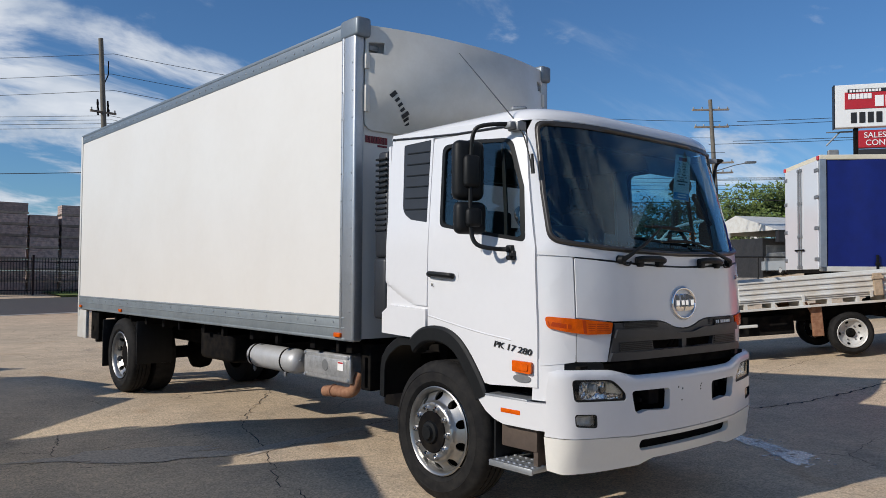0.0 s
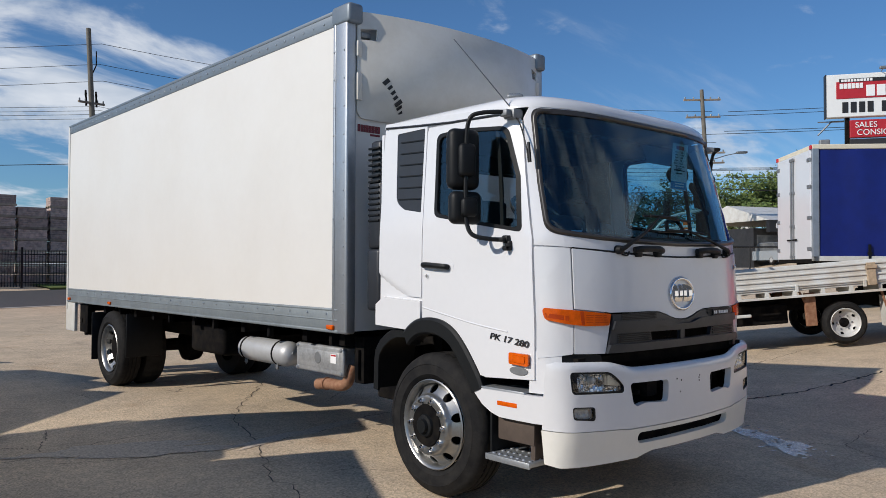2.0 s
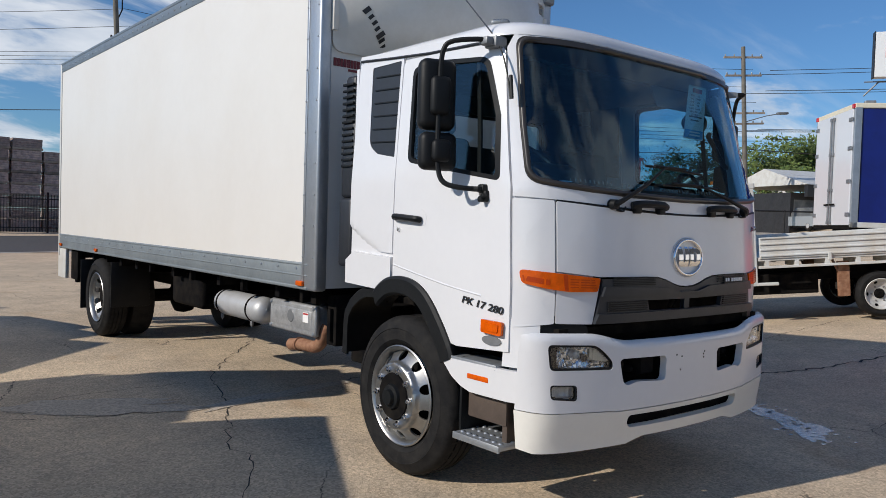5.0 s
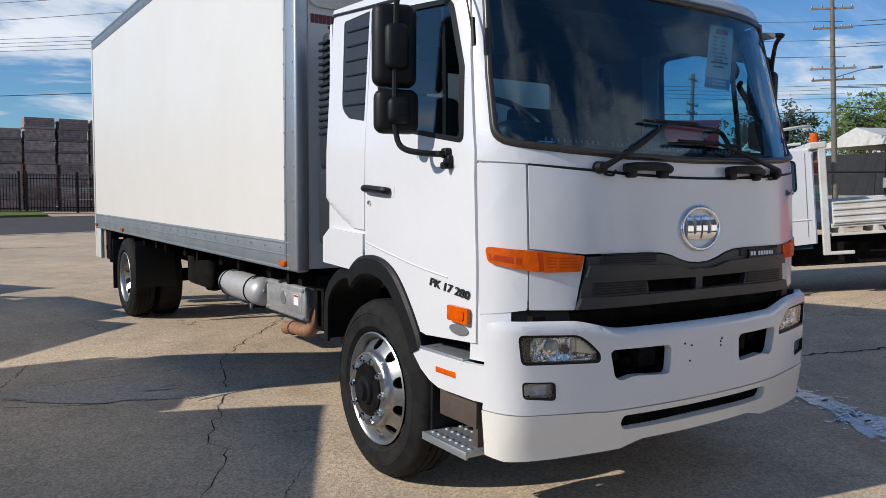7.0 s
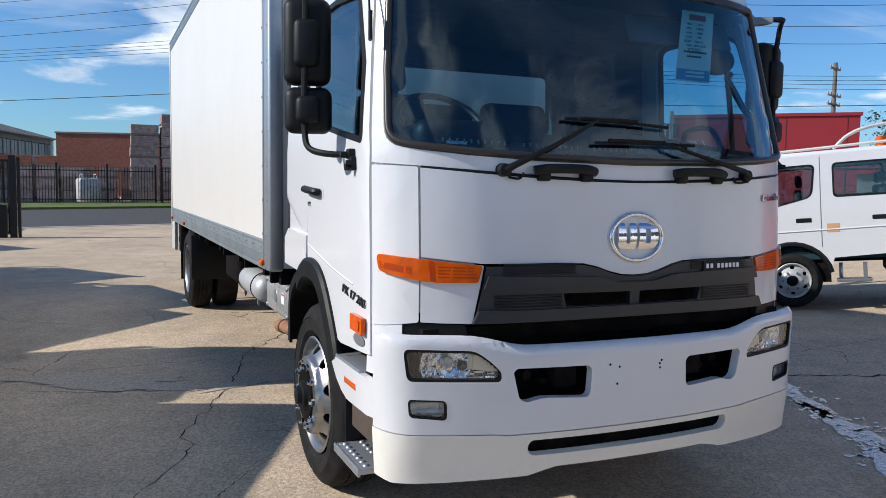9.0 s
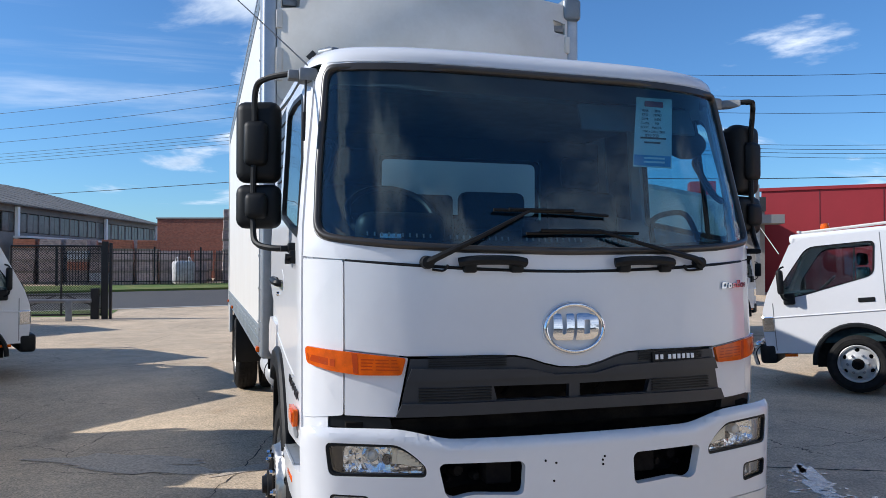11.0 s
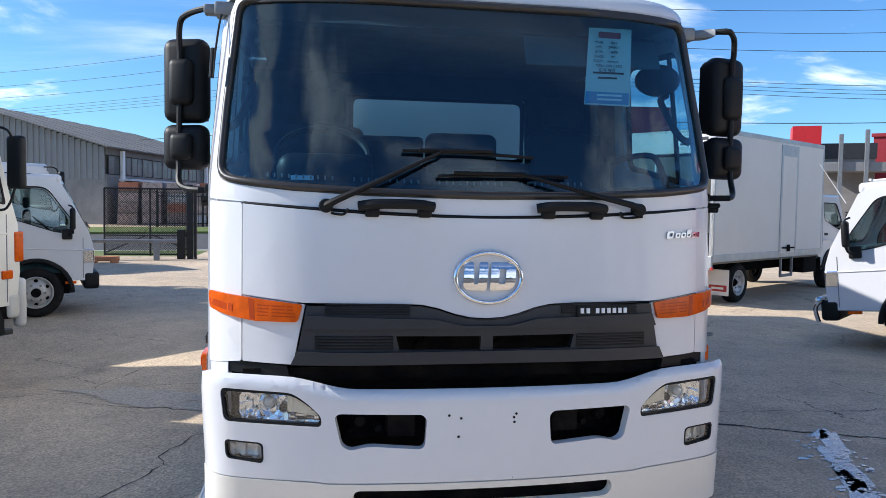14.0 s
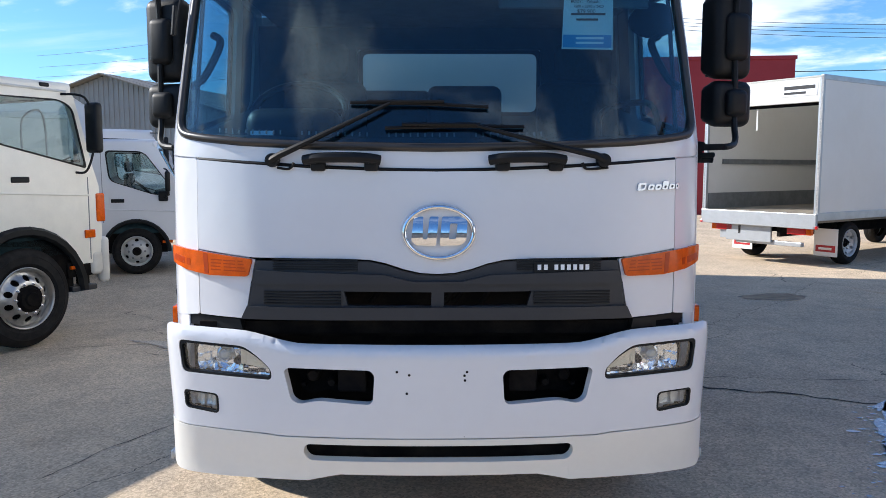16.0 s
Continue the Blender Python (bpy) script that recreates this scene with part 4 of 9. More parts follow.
for u in (0.414, 0.441, 0.484, 0.510, 0.536, 0.562, 0.588, 0.613):
    P("badge_bar", sheet_of([(u, 1.319), (u + 0.015, 1.319), (u + 0.015, 1.341), (u, 1.341)], (), cab, 0.004, 0.2, 0.030), WHITE_INK, parent=grille)
def on_bonnet(u, v, out):
    return cab(u, v) + Vector((0, -out, 0))


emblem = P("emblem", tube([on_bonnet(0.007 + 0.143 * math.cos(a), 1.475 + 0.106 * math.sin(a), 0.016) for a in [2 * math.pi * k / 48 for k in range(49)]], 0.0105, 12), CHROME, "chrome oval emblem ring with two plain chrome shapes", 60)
P("emblem_rim", tube([on_bonnet(0.007 + 0.156 * math.cos(a), 1.475 + 0.119 * math.sin(a), 0.010) for a in [2 * math.pi * k / 48 for k in range(49)]], 0.004, 6), PAINT, parent=emblem)


def emblem_face(u, v):
    """The letter shapes swell outwards, so that they mirror the sky above and the yard below."""
    return cab(u * 1.06 + 0.007, v) + Vector((0, 5.0 * (v - 1.470) ** 2, 0))


P("emblem_shape", sheet_of(round_poly([(-0.108, 1.446), (-0.09, 1.432), (-0.012, 1.430), (0.0, 1.525), (-0.036, 1.525), (-0.046, 1.452), (-0.064, 1.452), (-0.060, 1.525), (-0.098, 1.525)], 0.007), (), emblem_face, 0.014, 0.0125, 0.030), CHROME, parent=emblem, smooth=60)
P("emblem_shape", sheet_of(round_poly([(0.002, 1.430), (0.085, 1.432), (0.106, 1.448), (0.112, 1.508), (0.098, 1.525), (0.012, 1.525)], 0.009), [round_poly([(0.038, 1.452), (0.066, 1.453), (0.072, 1.502), (0.044, 1.502)], 0.005)], emblem_face, 0.014, 0.0125, 0.030), CHROME, parent=emblem, smooth=60)
BADGE = mat("dull_chrome_badge", (0.42, 0.46, 0.52), 0.16, 1.0)
name_badge = P("name_badge", sheet_of(round_poly([(0.836, 1.643), (0.872, 1.646), (0.880, 1.678), (0.842, 1.676)], 0.008), [round_poly([(0.850, 1.653), (0.868, 1.654), (0.871, 1.669), (0.853, 1.668)], 0.004)], cab, 0.006, 0, 0.016), BADGE, "small chrome letter shapes on the bonnet")
for u, w, h in ((0.884, 0.028, 0.024), (0.917, 0.028, 0.024), (0.950, 0.028, 0.037), (0.983, 0.028, 0.024), (1.016, 0.016, 0.024)):
    z = 1.646 + 0.03 * (u - 0.884)
    P("badge_bar", sheet_of(round_poly([(u, z), (u + w, z + 0.001), (u + w + h * 0.18, z + h), (u + h * 0.18, z + h)], 0.006), [round_poly([(u + w * 0.34, z + 0.007), (u + w * 0.72, z + 0.007), (u + w * 0.82, z + 0.017), (u + w * 0.45, z + 0.017)], 0.002)], cab, 0.006, 0, 0.016), BADGE, parent=name_badge)
P("bonnet_reveal", tube([cab(s, 1.731 + 0.049 * (abs(s) / 1.035) ** 1.6) for s in [-1.02 + 0.068 * k for k in range(31)]], 0.008, 6), BLACK)

# bumper
top_edge = [(0.045 * k, bumper_top(0.045 * k)) for k in range(27)] + [(1.235, 1.075), (1.25, 0.98)]
split = [(1.268, 0.672), (0.72, 0.652), (0.66, 0.645), (0.0, 0.645)]
mid_out = top_edge + split[:-1] + [(-u, v) for u, v in reversed(split)] + [(-u, v) for u, v in reversed(top_edge[1:])]
mid_out = list(reversed(mid_out))
lamp_hole = round_poly([(1.09, 0.893), (1.105, 1.032), (0.81, 1.018), (0.745, 0.975), (0.69, 0.92), (0.69, 0.878)], [0.03, 0.03, 0.03, 0.05, 0.02, 0.02])
lamp_hole = list(reversed(lamp_hole))
fog_hole = round_poly([(0.922, 0.722), (1.083, 0.74), (1.088, 0.818), (0.925, 0.808)], 0.022)
hook_hole = round_poly([(0.27, 0.785), (0.50, 0.80), (0.575, 0.782), (0.61, 0.80), (0.638, 0.92), (0.62, 0.934), (0.28, 0.93), (0.262, 0.91)], 0.03)
bump = P("bumper", sheet_of(mid_out, [lamp_hole, mirror_poly(lamp_hole), fog_hole, mirror_poly(fog_hole), hook_hole, mirror_poly(hook_hole)], bumper, 0.045, 0.02), PAINT, "white moulded front bumper")
low_out = list(reversed([(-u, v) for u, v in reversed([(0.0, 0.468), (0.41, 0.468), (0.55, 0.434), (0.92, 0.430), (1.16, 0.434), (1.252, 0.452), (1.27, 0.667)])] + [(0.41, 0.468), (0.55, 0.434), (0.92, 0.430), (1.16, 0.434), (1.252, 0.452), (1.27, 0.667), (0.72, 0.647), (0.66, 0.640), (-0.66, 0.640), (-0.72, 0.647)]))
slot = round_poly([(-0.565, 0.575), (-0.54, 0.537), (0.54, 0.537), (0.565, 0.575), (0.55, 0.612), (-0.55, 0.612)], 0.025)
P("bumper_valance", sheet_of(low_out, [slot], bumper, 0.04, 0.04, 0.002), VALANCE, parent=bump)
P("slot_back", box(-0.7, 0.7, 0.10, 0.14, 0.50, 0.66), CHASSIS, parent=bump)
P("bumper_joint", sheet_of([(0.103, 0.65), (0.106, 0.65), (0.106, 1.028), (0.103, 1.028)], (), bumper, 0.002, 0, 0.001), GUTTERGREY, parent=bump)
P("bumper_back", join(box(-1.1, 1.1, 0.30, 0.36, 0.50, 1.10), box(-1.02, 1.02, 0.16, 0.30, 1.03, 1.085)), CHASSIS)
for x, z in ((-0.17, 0.925), (-0.12, 0.912), (-0.13, 0.835), (0.115, 0.925), (0.105, 0.91), (0.107, 0.89)):
    P("bolt_hole", lathe([(0.0, -0.002), (0.0055, -0.002), (0.0055, 0.003)], 10, Matrix.Translation(bumper(x, z)) @ Euler((0, 0, radians(90))).to_matrix().to_4x4()), CHASSIS, parent=bump)
for sg in (-1, 1):
    fl = (lambda pts: pts) if sg > 0 else mirror_poly
    P("bumper_cover", sheet_of(fl([(0.83, 1.06), (1.12, 1.06), (1.12, 1.112), (0.84, 1.10)]), (), cab, 0.03, 0.1, -0.006), BLACK, "black filler strip under the lamp panel")
    hl = P("headlamp", sheet_of(fl(lamp_hole), (), bumper, 0.01, 0.1, -0.085), BLACK, "headlamp with clear lens and bright reflectors")

    def facets(u, v):
        return bumper(u, v) + Vector((0, 0.012 * abs(math.sin(u * 62)) + 0.007 * abs(math.sin(v * 75)), 0))

    def bowl_facets(u, v, sg=sg):
        du, dv = u - sg * 0.905, v - 0.957
        d, a = math.hypot(du, dv), math.atan2(dv, du)
        return bumper(u, v) + Vector((0, 0.040 * (1 - clamp(d / 0.11) ** 2) + 0.007 * abs(math.sin(a * 7)) + 0.004 * abs(math.sin(d * 150)), 0))

    def flutes(u, v):
        return bumper(u, v) + Vector((0, 0.010 * abs(math.sin(u * 185)), 0))

    P("reflector", sheet_of(fl([(0.818, 0.891), (1.000, 0.898), (1.012, 0.950), (1.008, 1.016), (0.818, 1.006)]), (), bowl_facets, 0.006, 0.0085, -0.030), LAMPCHROME, parent=hl, smooth=0.0)
    P("indicator_reflector", sheet_of(fl([(0.706, 0.920), (0.814, 0.935), (0.814, 1.004), (0.757, 0.962)]), (), flutes, 0.006, 0.0043, -0.026), CREAMLAMP, parent=hl, label="cream fluted indicator reflector", smooth=0.0)
    P("indicator_reflector", sheet_of(fl([(0.696, 0.889), (0.814, 0.891), (0.814, 0.931), (0.698, 0.912)]), (), facets, 0.006, 0.0085, -0.026), LAMPCHROME, parent=hl, smooth=0.0)
    P("bulb_shield", lathe([(0.0, -0.004), (0.010, -0.006), (0.019, 0.002), (0.023, -0.004), (0.026, 0.004), (0.026, 0.03)], 20, Matrix.Translation(bumper(sg * 0.905, 0.968) + Vector((0, 0.040, 0))) @ Euler((0, 0, radians(90))).to_matrix().to_4x4()), FOGLENS, parent=hl, smooth=60)
    P("bulb_shield", lathe([(0.0, 0.004), (0.012, 0.003), (0.015, -0.002), (0.018, 0.004), (0.018, 0.02)], 16, Matrix.Translation(bumper(sg * 0.845, 0.945) + Vector((0, 0.036, 0))) @ Euler((0, 0, radians(90))).to_matrix().to_4x4()), DARKGREY, parent=hl, smooth=60)
    P("bezel", sheet_of(fl(lamp_hole), [shrink_about(fl(lamp_hole), 0.013)], bumper, 0.03, 0.1, -0.004), BLACK, parent=hl)
    lens = P("headlamp_lens", sheet_of(fl(lamp_hole), (), bumper, 0.004, 0.1, -0.012), LENS, parent=hl)
    lens.visible_shadow = False
    fog = P("fog_lamp", sheet_of(shrink_about(fl(fog_hole), 0.006), (), facets, 0.01, 0.0125, -0.030), FOGLENS, "small rectangular fog lamp")
    P("fog_back", sheet_of(fl(fog_hole), (), bumper, 0.01, 0.1, -0.05), BLACK, parent=fog)
    P("fog_rim", sheet_of(fl(fog_hole), [shrink_about(fl(fog_hole), 0.008)], bumper, 0.03, 0.1, 0.001), BLACK, parent=fog)
    fl_lens = P("fog_lens", sheet_of(fl(fog_hole), (), bumper, 0.004, 0.1, -0.008), LENS, parent=fog)
    fl_lens.visible_shadow = False
    P("hook_recess", sheet_of(fl(hook_hole), (), bumper, 0.01, 0.1, -0.16), CHASSIS, parent=bump)
    for dx, dz, r in ((0.35, 0.87, 0.035), (0.45, 0.85, 0.02), (0.53, 0.88, 0.03), (0.57, 0.84, 0.012)):
        P("recess_fitting", lathe([(0.0, -0.02), (r * 0.7, -0.02), (r, 0.0), (r, 0.06)], 14, Matrix.Translation(bumper(sg * dx, dz) + Vector((0, 0.11, 0))) @ Euler((0, 0, radians(90))).to_matrix().to_4x4()), CHASSIS, parent=bump)
    P("recess_bracket", box(sg * 0.30, sg * 0.42, 0.06, 0.16, 0.80, 0.92, 0.01), CHASSIS, parent=bump)

# wipers and grab handles
for (bx, bz), elbow, tips in (((-0.68, 1.772), (-0.195, 2.006), ((-0.36, 2.010), (0.212, 1.992))), ((0.69, 1.772), (0.16, 1.914), ((-0.215, 1.904), (0.36, 1.910)))):
    hub0 = cab(bx, bz) + Vector((0, -0.03, 0))
    wiper = P("wiper", tube([hub0, cab(bx * 0.93 + elbow[0] * 0.07, bz + 0.02) + Vector((0, -0.045, 0)), cab((bx + elbow[0]) / 2, (bz + elbow[1]) / 2) + Vector((0, -0.05, 0)), cab(*elbow) + Vector((0, -0.035, 0))], 0.019, 8, 0.007), BLACK, "black wiper arm and blade")
    P("wiper_hub", lathe([(0.0, -0.045), (0.028, -0.04), (0.032, 0.03)], 14, Matrix.Translation(cab(bx, bz)) @ Euler((0, 0, radians(90))).to_matrix().to_4x4()), BLACK, parent=wiper)
    n = 12
    P("wiper_blade", tube([cab(tips[0][0] + (tips[1][0] - tips[0][0]) * k / n, tips[0][1] + (tips[1][1] - tips[0][1]) * k / n) + Vector((0, -0.018, 0.004 * math.sin(math.pi * k / n))) for k in range(n + 1)], 0.008, 6), BLACK, parent=wiper)
    P("blade_frame", tube([cab(tips[0][0] * 0.6 + tips[1][0] * 0.4 + d, (tips[0][1] + tips[1][1]) / 2 + 0.012) + Vector((0, -0.032, 0)) for d in (-0.16, -0.05, 0.05, 0.16)], 0.008, 6), BLACK, parent=wiper)
    P("washer_hose", tube(smooth_path([cab(bx + 0.02, bz - 0.03) + Vector((0, -0.02, 0)), cab(bx + math.copysign(0.07, -bx), bz - 0.035) + Vector((0, -0.02, 0)), cab(bx + math.copysign(0.09, -bx), bz - 0.01) + Vector((0, -0.02, 0))]), 0.006, 6), BLACK, parent=wiper)
for c in (-0.39, 0.37):
    grab = P("grab_handle", tube(smooth_path([cab(c - 0.155, 1.772) + Vector((0, -0.03, 0)), cab(c - 0.08, 1.782) + Vector((0, -0.05, 0)), cab(c + 0.08, 1.782) + Vector((0, -0.05, 0)), cab(c + 0.155, 1.772) + Vector((0, -0.03, 0))]), 0.022, 10), BLACK, "black grab handle below the windscreen")
    for d in (-0.10, 0.12):
        P("handle_foot", box(-0.03, 0.03, -0.035, 0.02, -0.035, 0.01, 0.01, 2, Matrix.Translation(cab(c + d, 1.762))), BLACK, parent=grab)

# mirrors
for sg in (-1, 1):
    def fix(bm, sg=sg):
        if sg < 0:
            return bm
        for v in bm.verts:
            k = clamp((-1.20 - v.co.x) / 0.06)
            v.co.x -= 0.06 * k
            v.co.y -= 0.17 * k
        return mirrored(bm)

    up, lo_ = Vector((-1.345, 0.87, 2.375) if sg < 0 else (-1.36, 0.87, 2.375)), Vector((-1.345, 0.85, 2.05) if sg < 0 else (-1.36, 0.85, 2.05))
    yaw = Matrix.Rotation(radians(-18), 4, "Z")
    arm = P("mirror_arm", fix(tube(smooth_path([(-1.155, 0.60, 2.66), (-1.22, 0.62, 2.675), (-1.33, 0.74, 2.668), (-1.368, 0.79, 2.62), (-1.370, 0.81, 2.45), (-1.375, 0.81, 2.1), (-1.375, 0.80, 1.95), (-1.365, 0.755, 1.868), (-1.30, 0.665, 1.840), (-1.20, 0.60, 1.838)], 4), 0.015, 8)), BLACK, "black mirror arm with two mirrors")
    P("mirror_head", fix(box(-0.112, 0.112, -0.055, 0.06, -0.205, 0.205, 0.05, 4, Matrix.Translation(up) @ yaw)), BLACK, parent=arm, smooth=60)
    P("mirror_cap", fix(box(-0.06, 0.062, -0.095, -0.03, -0.125, 0.10, 0.035, 3, Matrix.Translation(up) @ yaw)), BLACK, parent=arm, smooth=60)
    P("mirror_glass", fix(box(-0.084, 0.084, 0.058, 0.064, -0.19, 0.19, 0.02, 2, Matrix.Translation(up) @ yaw)), CHROME, parent=arm)
    P("mirror_head", fix(box(-0.112, 0.112, -0.05, 0.055, -0.11, 0.11, 0.045, 4, Matrix.Translation(lo_) @ yaw)), BLACK, parent=arm, smooth=60)
    P("mirror_cap", fix(box(-0.055, 0.06, -0.09, -0.03, -0.065, 0.065, 0.03, 3, Matrix.Translation(lo_) @ yaw)), BLACK, parent=arm, smooth=60)
    P("mirror_glass", fix(box(-0.084, 0.084, 0.053, 0.059, -0.095, 0.095, 0.02, 2, Matrix.Translation(lo_) @ yaw)), CHROME, parent=arm)
    P("mirror_bracket", fix(join(box(-1.222, -1.18, 0.56, 0.60, 1.765, 1.83, 0.010), box(-1.228, -1.17, 0.575, 0.625, 1.815, 1.865, 0.010), box(-1.26, -1.2, 0.585, 0.65, 1.822, 1.85, 0.006), lathe([(0.0, -0.02), (0.017, -0.018), (0.017, 0.02)], 10, Matrix.Translation((-1.222, 0.59, 1.78))), lathe([(0.0, -0.012), (0.012, -0.01), (0.012, 0.02)], 8, Matrix.Translation((-1.230, 0.57, 1.80))))), BLACK, parent=arm)
    P("mirror_bracket", fix(join(box(-1.18, -1.09, 0.56, 0.66, 2.635, 2.70, 0.012), box(-1.23, -1.16, 0.58, 0.65, 2.645, 2.69, 0.01))), GUTTERGREY, parent=arm)
P("antenna", tube([(-1.10, 0.64, 2.70), (-1.17, 0.66, 2.77), (-1.38, 0.71, 2.97), (-1.54, 0.75, 3.12)], 0.005, 6, 0.0025), GUTTERGREY, "thin whip antenna")
P("antenna_cable", tube(smooth_path([(-1.135, 0.66, 2.69), (-1.15, 0.55, 2.62), (-1.165, 0.47, 2.45), (-1.172, 0.44, 2.33)]), 0.005, 6), BLACK)
P("antenna_base", tube([(-1.172, 0.44, 2.46), (-1.178, 0.42, 2.33)], 0.010, 8), BLACK)

# rear wall, floor and inside of the cab
rear_hole = round_poly([(-0.50, 2.07), (0.68, 2.07), (0.68, 2.50), (-0.50, 2.50)], 0.05)
P("cab_back", sheet_of([(-1.16, 1.24), (1.16, 1.24), (1.15, 2.70), (-1.15, 2.70)], [rear_hole], lambda u, v: Vector((u, 1.99, v)), 0.03, 0.3), PAINT)
P("rear_window_seal", sheet_of(rear_hole, [shrink_about(rear_hole, 0.03)], lambda u, v: Vector((u, 1.955, v)), 0.01, 0.3), BLACK)
P("cab_floor", box(-1.13, 1.13, 0.32, 1.96, 1.20, 1.24), CABIN)
P("headlining", box(-1.0, 1.0, 0.66, 1.95, 2.625, 2.65), CABIN)
P("back_lining", join(box(-1.12, -0.50, 1.90, 1.94, 1.24, 2.63), box(0.67, 1.12, 1.90, 1.94, 1.24, 2.63), box(-0.50, 0.67, 1.90, 1.94, 1.24, 2.07), box(-0.50, 0.67, 1.90, 1.94, 2.49, 2.63)), CABIN)
for sg in (-1, 1):
    P("door_lining", box(sg * 1.10, sg * 1.13, 0.5, 1.95, 1.24, 1.88), CABIN)
dash_prof = [(0.26, 1.25), (0.78, 1.25), (0.80, 1.62), (0.74, 1.83), (0.60, 1.87), (0.30, 1.85)]
dash = P("dashboard", sheet_of([(u, v) for u, v in dash_prof], (), lambda u, v: Vector((-1.08, u, v)), 0.0, 0), CABIN)
dash_bm = bmesh.new()
ring = [dash_bm.verts.new((-1.08, y, z)) for y, z in dash_prof]
ret = bmesh.ops.extrude_face_region(dash_bm, geom=[dash_bm.faces.new(ring)])
bmesh.ops.translate(dash_bm, vec=(2.16, 0, 0), verts=[v for v in ret["geom"] if isinstance(v, bmesh.types.BMVert)])
bmesh.ops.recalc_face_normals(dash_bm, faces=dash_bm.faces)
old = dash.data
dash_bm.to_mesh(old)
dash_bm.free()
P("binnacle", box(-0.90, -0.45, 0.52, 0.68, 1.84, 2.02, 0.07, 4), BLACK, parent=dash)
P("dash_label", box(-0.83, -0.73, 0.36, 0.37, 1.885, 1.905), WHITE_INK, parent=dash)
wheel_ring = [Vector((0.23 * math.cos(2 * math.pi * k / 28), 0, 0.23 * math.sin(2 * math.pi * k / 28))) for k in range(29)]
tiltm = Matrix.Translation((-0.68, 0.77, 2.015)) @ Euler((radians(-48), 0, 0)).to_matrix().to_4x4()
steer = P("steering_wheel", tube([tiltm @ p for p in wheel_ring], 0.018, 8), BLACK, "black steering wheel")
P("wheel_spoke", tube([tiltm @ Vector((-0.22, 0, 0)), tiltm @ Vector((0, 0.03, -0.02)), tiltm @ Vector((0.22, 0, 0))], 0.02, 6), BLACK, parent=steer)
P("steering_column", tube([tiltm @ Vector((0, 0.02, 0)), (-0.67, 0.60, 1.6)], 0.045, 10), BLACK, parent=steer)
for cx, w, head in ((-0.67, 0.25, True), (0.17, 0.23, False), (0.86, 0.25, True)):
    seat = P("seat", box(cx - w, cx + w, 1.05, 1.58, 1.55, 1.72, 0.06, 3), SEAT, "dark cloth cab seat", 50)
    P("seat_back", box(cx - w, cx + w, -0.07, 0.07, 0, 0.60 if head else 0.42, 0.06, 3, Matrix.Translation((0, 1.58, 1.66)) @ Euler((radians(-8), 0, 0)).to_matrix().to_4x4()), SEAT, parent=seat, smooth=50)
    if head:
        P("headrest", box(cx - 0.14, cx + 0.14, -0.05, 0.05, 0.62, 0.84, 0.05, 3, Matrix.Translation((0, 1.58, 1.66)) @ Euler((radians(-8), 0, 0)).to_matrix().to_4x4()), SEAT, parent=seat, smooth=50)
    else:
        P("headrest", box(cx - 0.22, cx + 0.22, 1.50, 1.64, 1.98, 2.225, 0.05, 3), SEAT, parent=seat, smooth=50)
P("parcel_shelf", box(-0.62, -0.04, 1.70, 1.86, 1.9, 2.215, 0.03, 2), SEAT)
P("sun_visor", box(0.285, 0.98, -0.01, 0.01, -0.16, 0, 0.01, 2, Matrix.Translation((0, 0.59, 2.62)) @ Euler((radians(-22), 0, 0)).to_matrix().to_4x4()), VISOR, "grey sun visor, folded down")
bowl = lathe([(0.0, 0.075), (0.05, 0.068), (0.09, 0.04), (0.115, 0.0), (0.118, -0.012), (0.0, -0.016)], 28)
bowl.transform(Matrix.Translation((1.06, 0.74, 2.455)) @ Euler((0, 0, radians(75))).to_matrix().to_4x4() @ Matrix.Diagonal((1.0, 1.0, 0.72, 1.0)))
P("inner_mirror", bowl, BLACK, "black oval blind-spot mirror by the passenger window", 50)
for sg in (-1, 1):
    P("inner_grab_bar", tube(smooth_path([(sg * 1.05, 0.60, 2.36), (sg * 1.01, 0.58, 2.33), (sg * 1.02, 0.54, 2.26), (sg * 1.07, 0.50, 2.15), (sg * 1.13, 0.50, 2.11)]), 0.018, 8), BLACK, "black grab bar on the pillar")
P("passenger_rail", tube(smooth_path([(0.78, 0.64, 1.88), (0.80, 0.68, 2.0), (0.92, 0.74, 2.05), (1.06, 0.74, 2.05), (1.09, 0.66, 1.90)]), 0.016, 8), BLACK)


def card_at(u, v):
    """The card hangs plumb a little way behind the glass."""
    return Vector((0.575 + (u - 0.535) * 0.985, 0.485 - 0.06 * (v - 2.262), 2.284 + (v - 2.265) * 1.035))


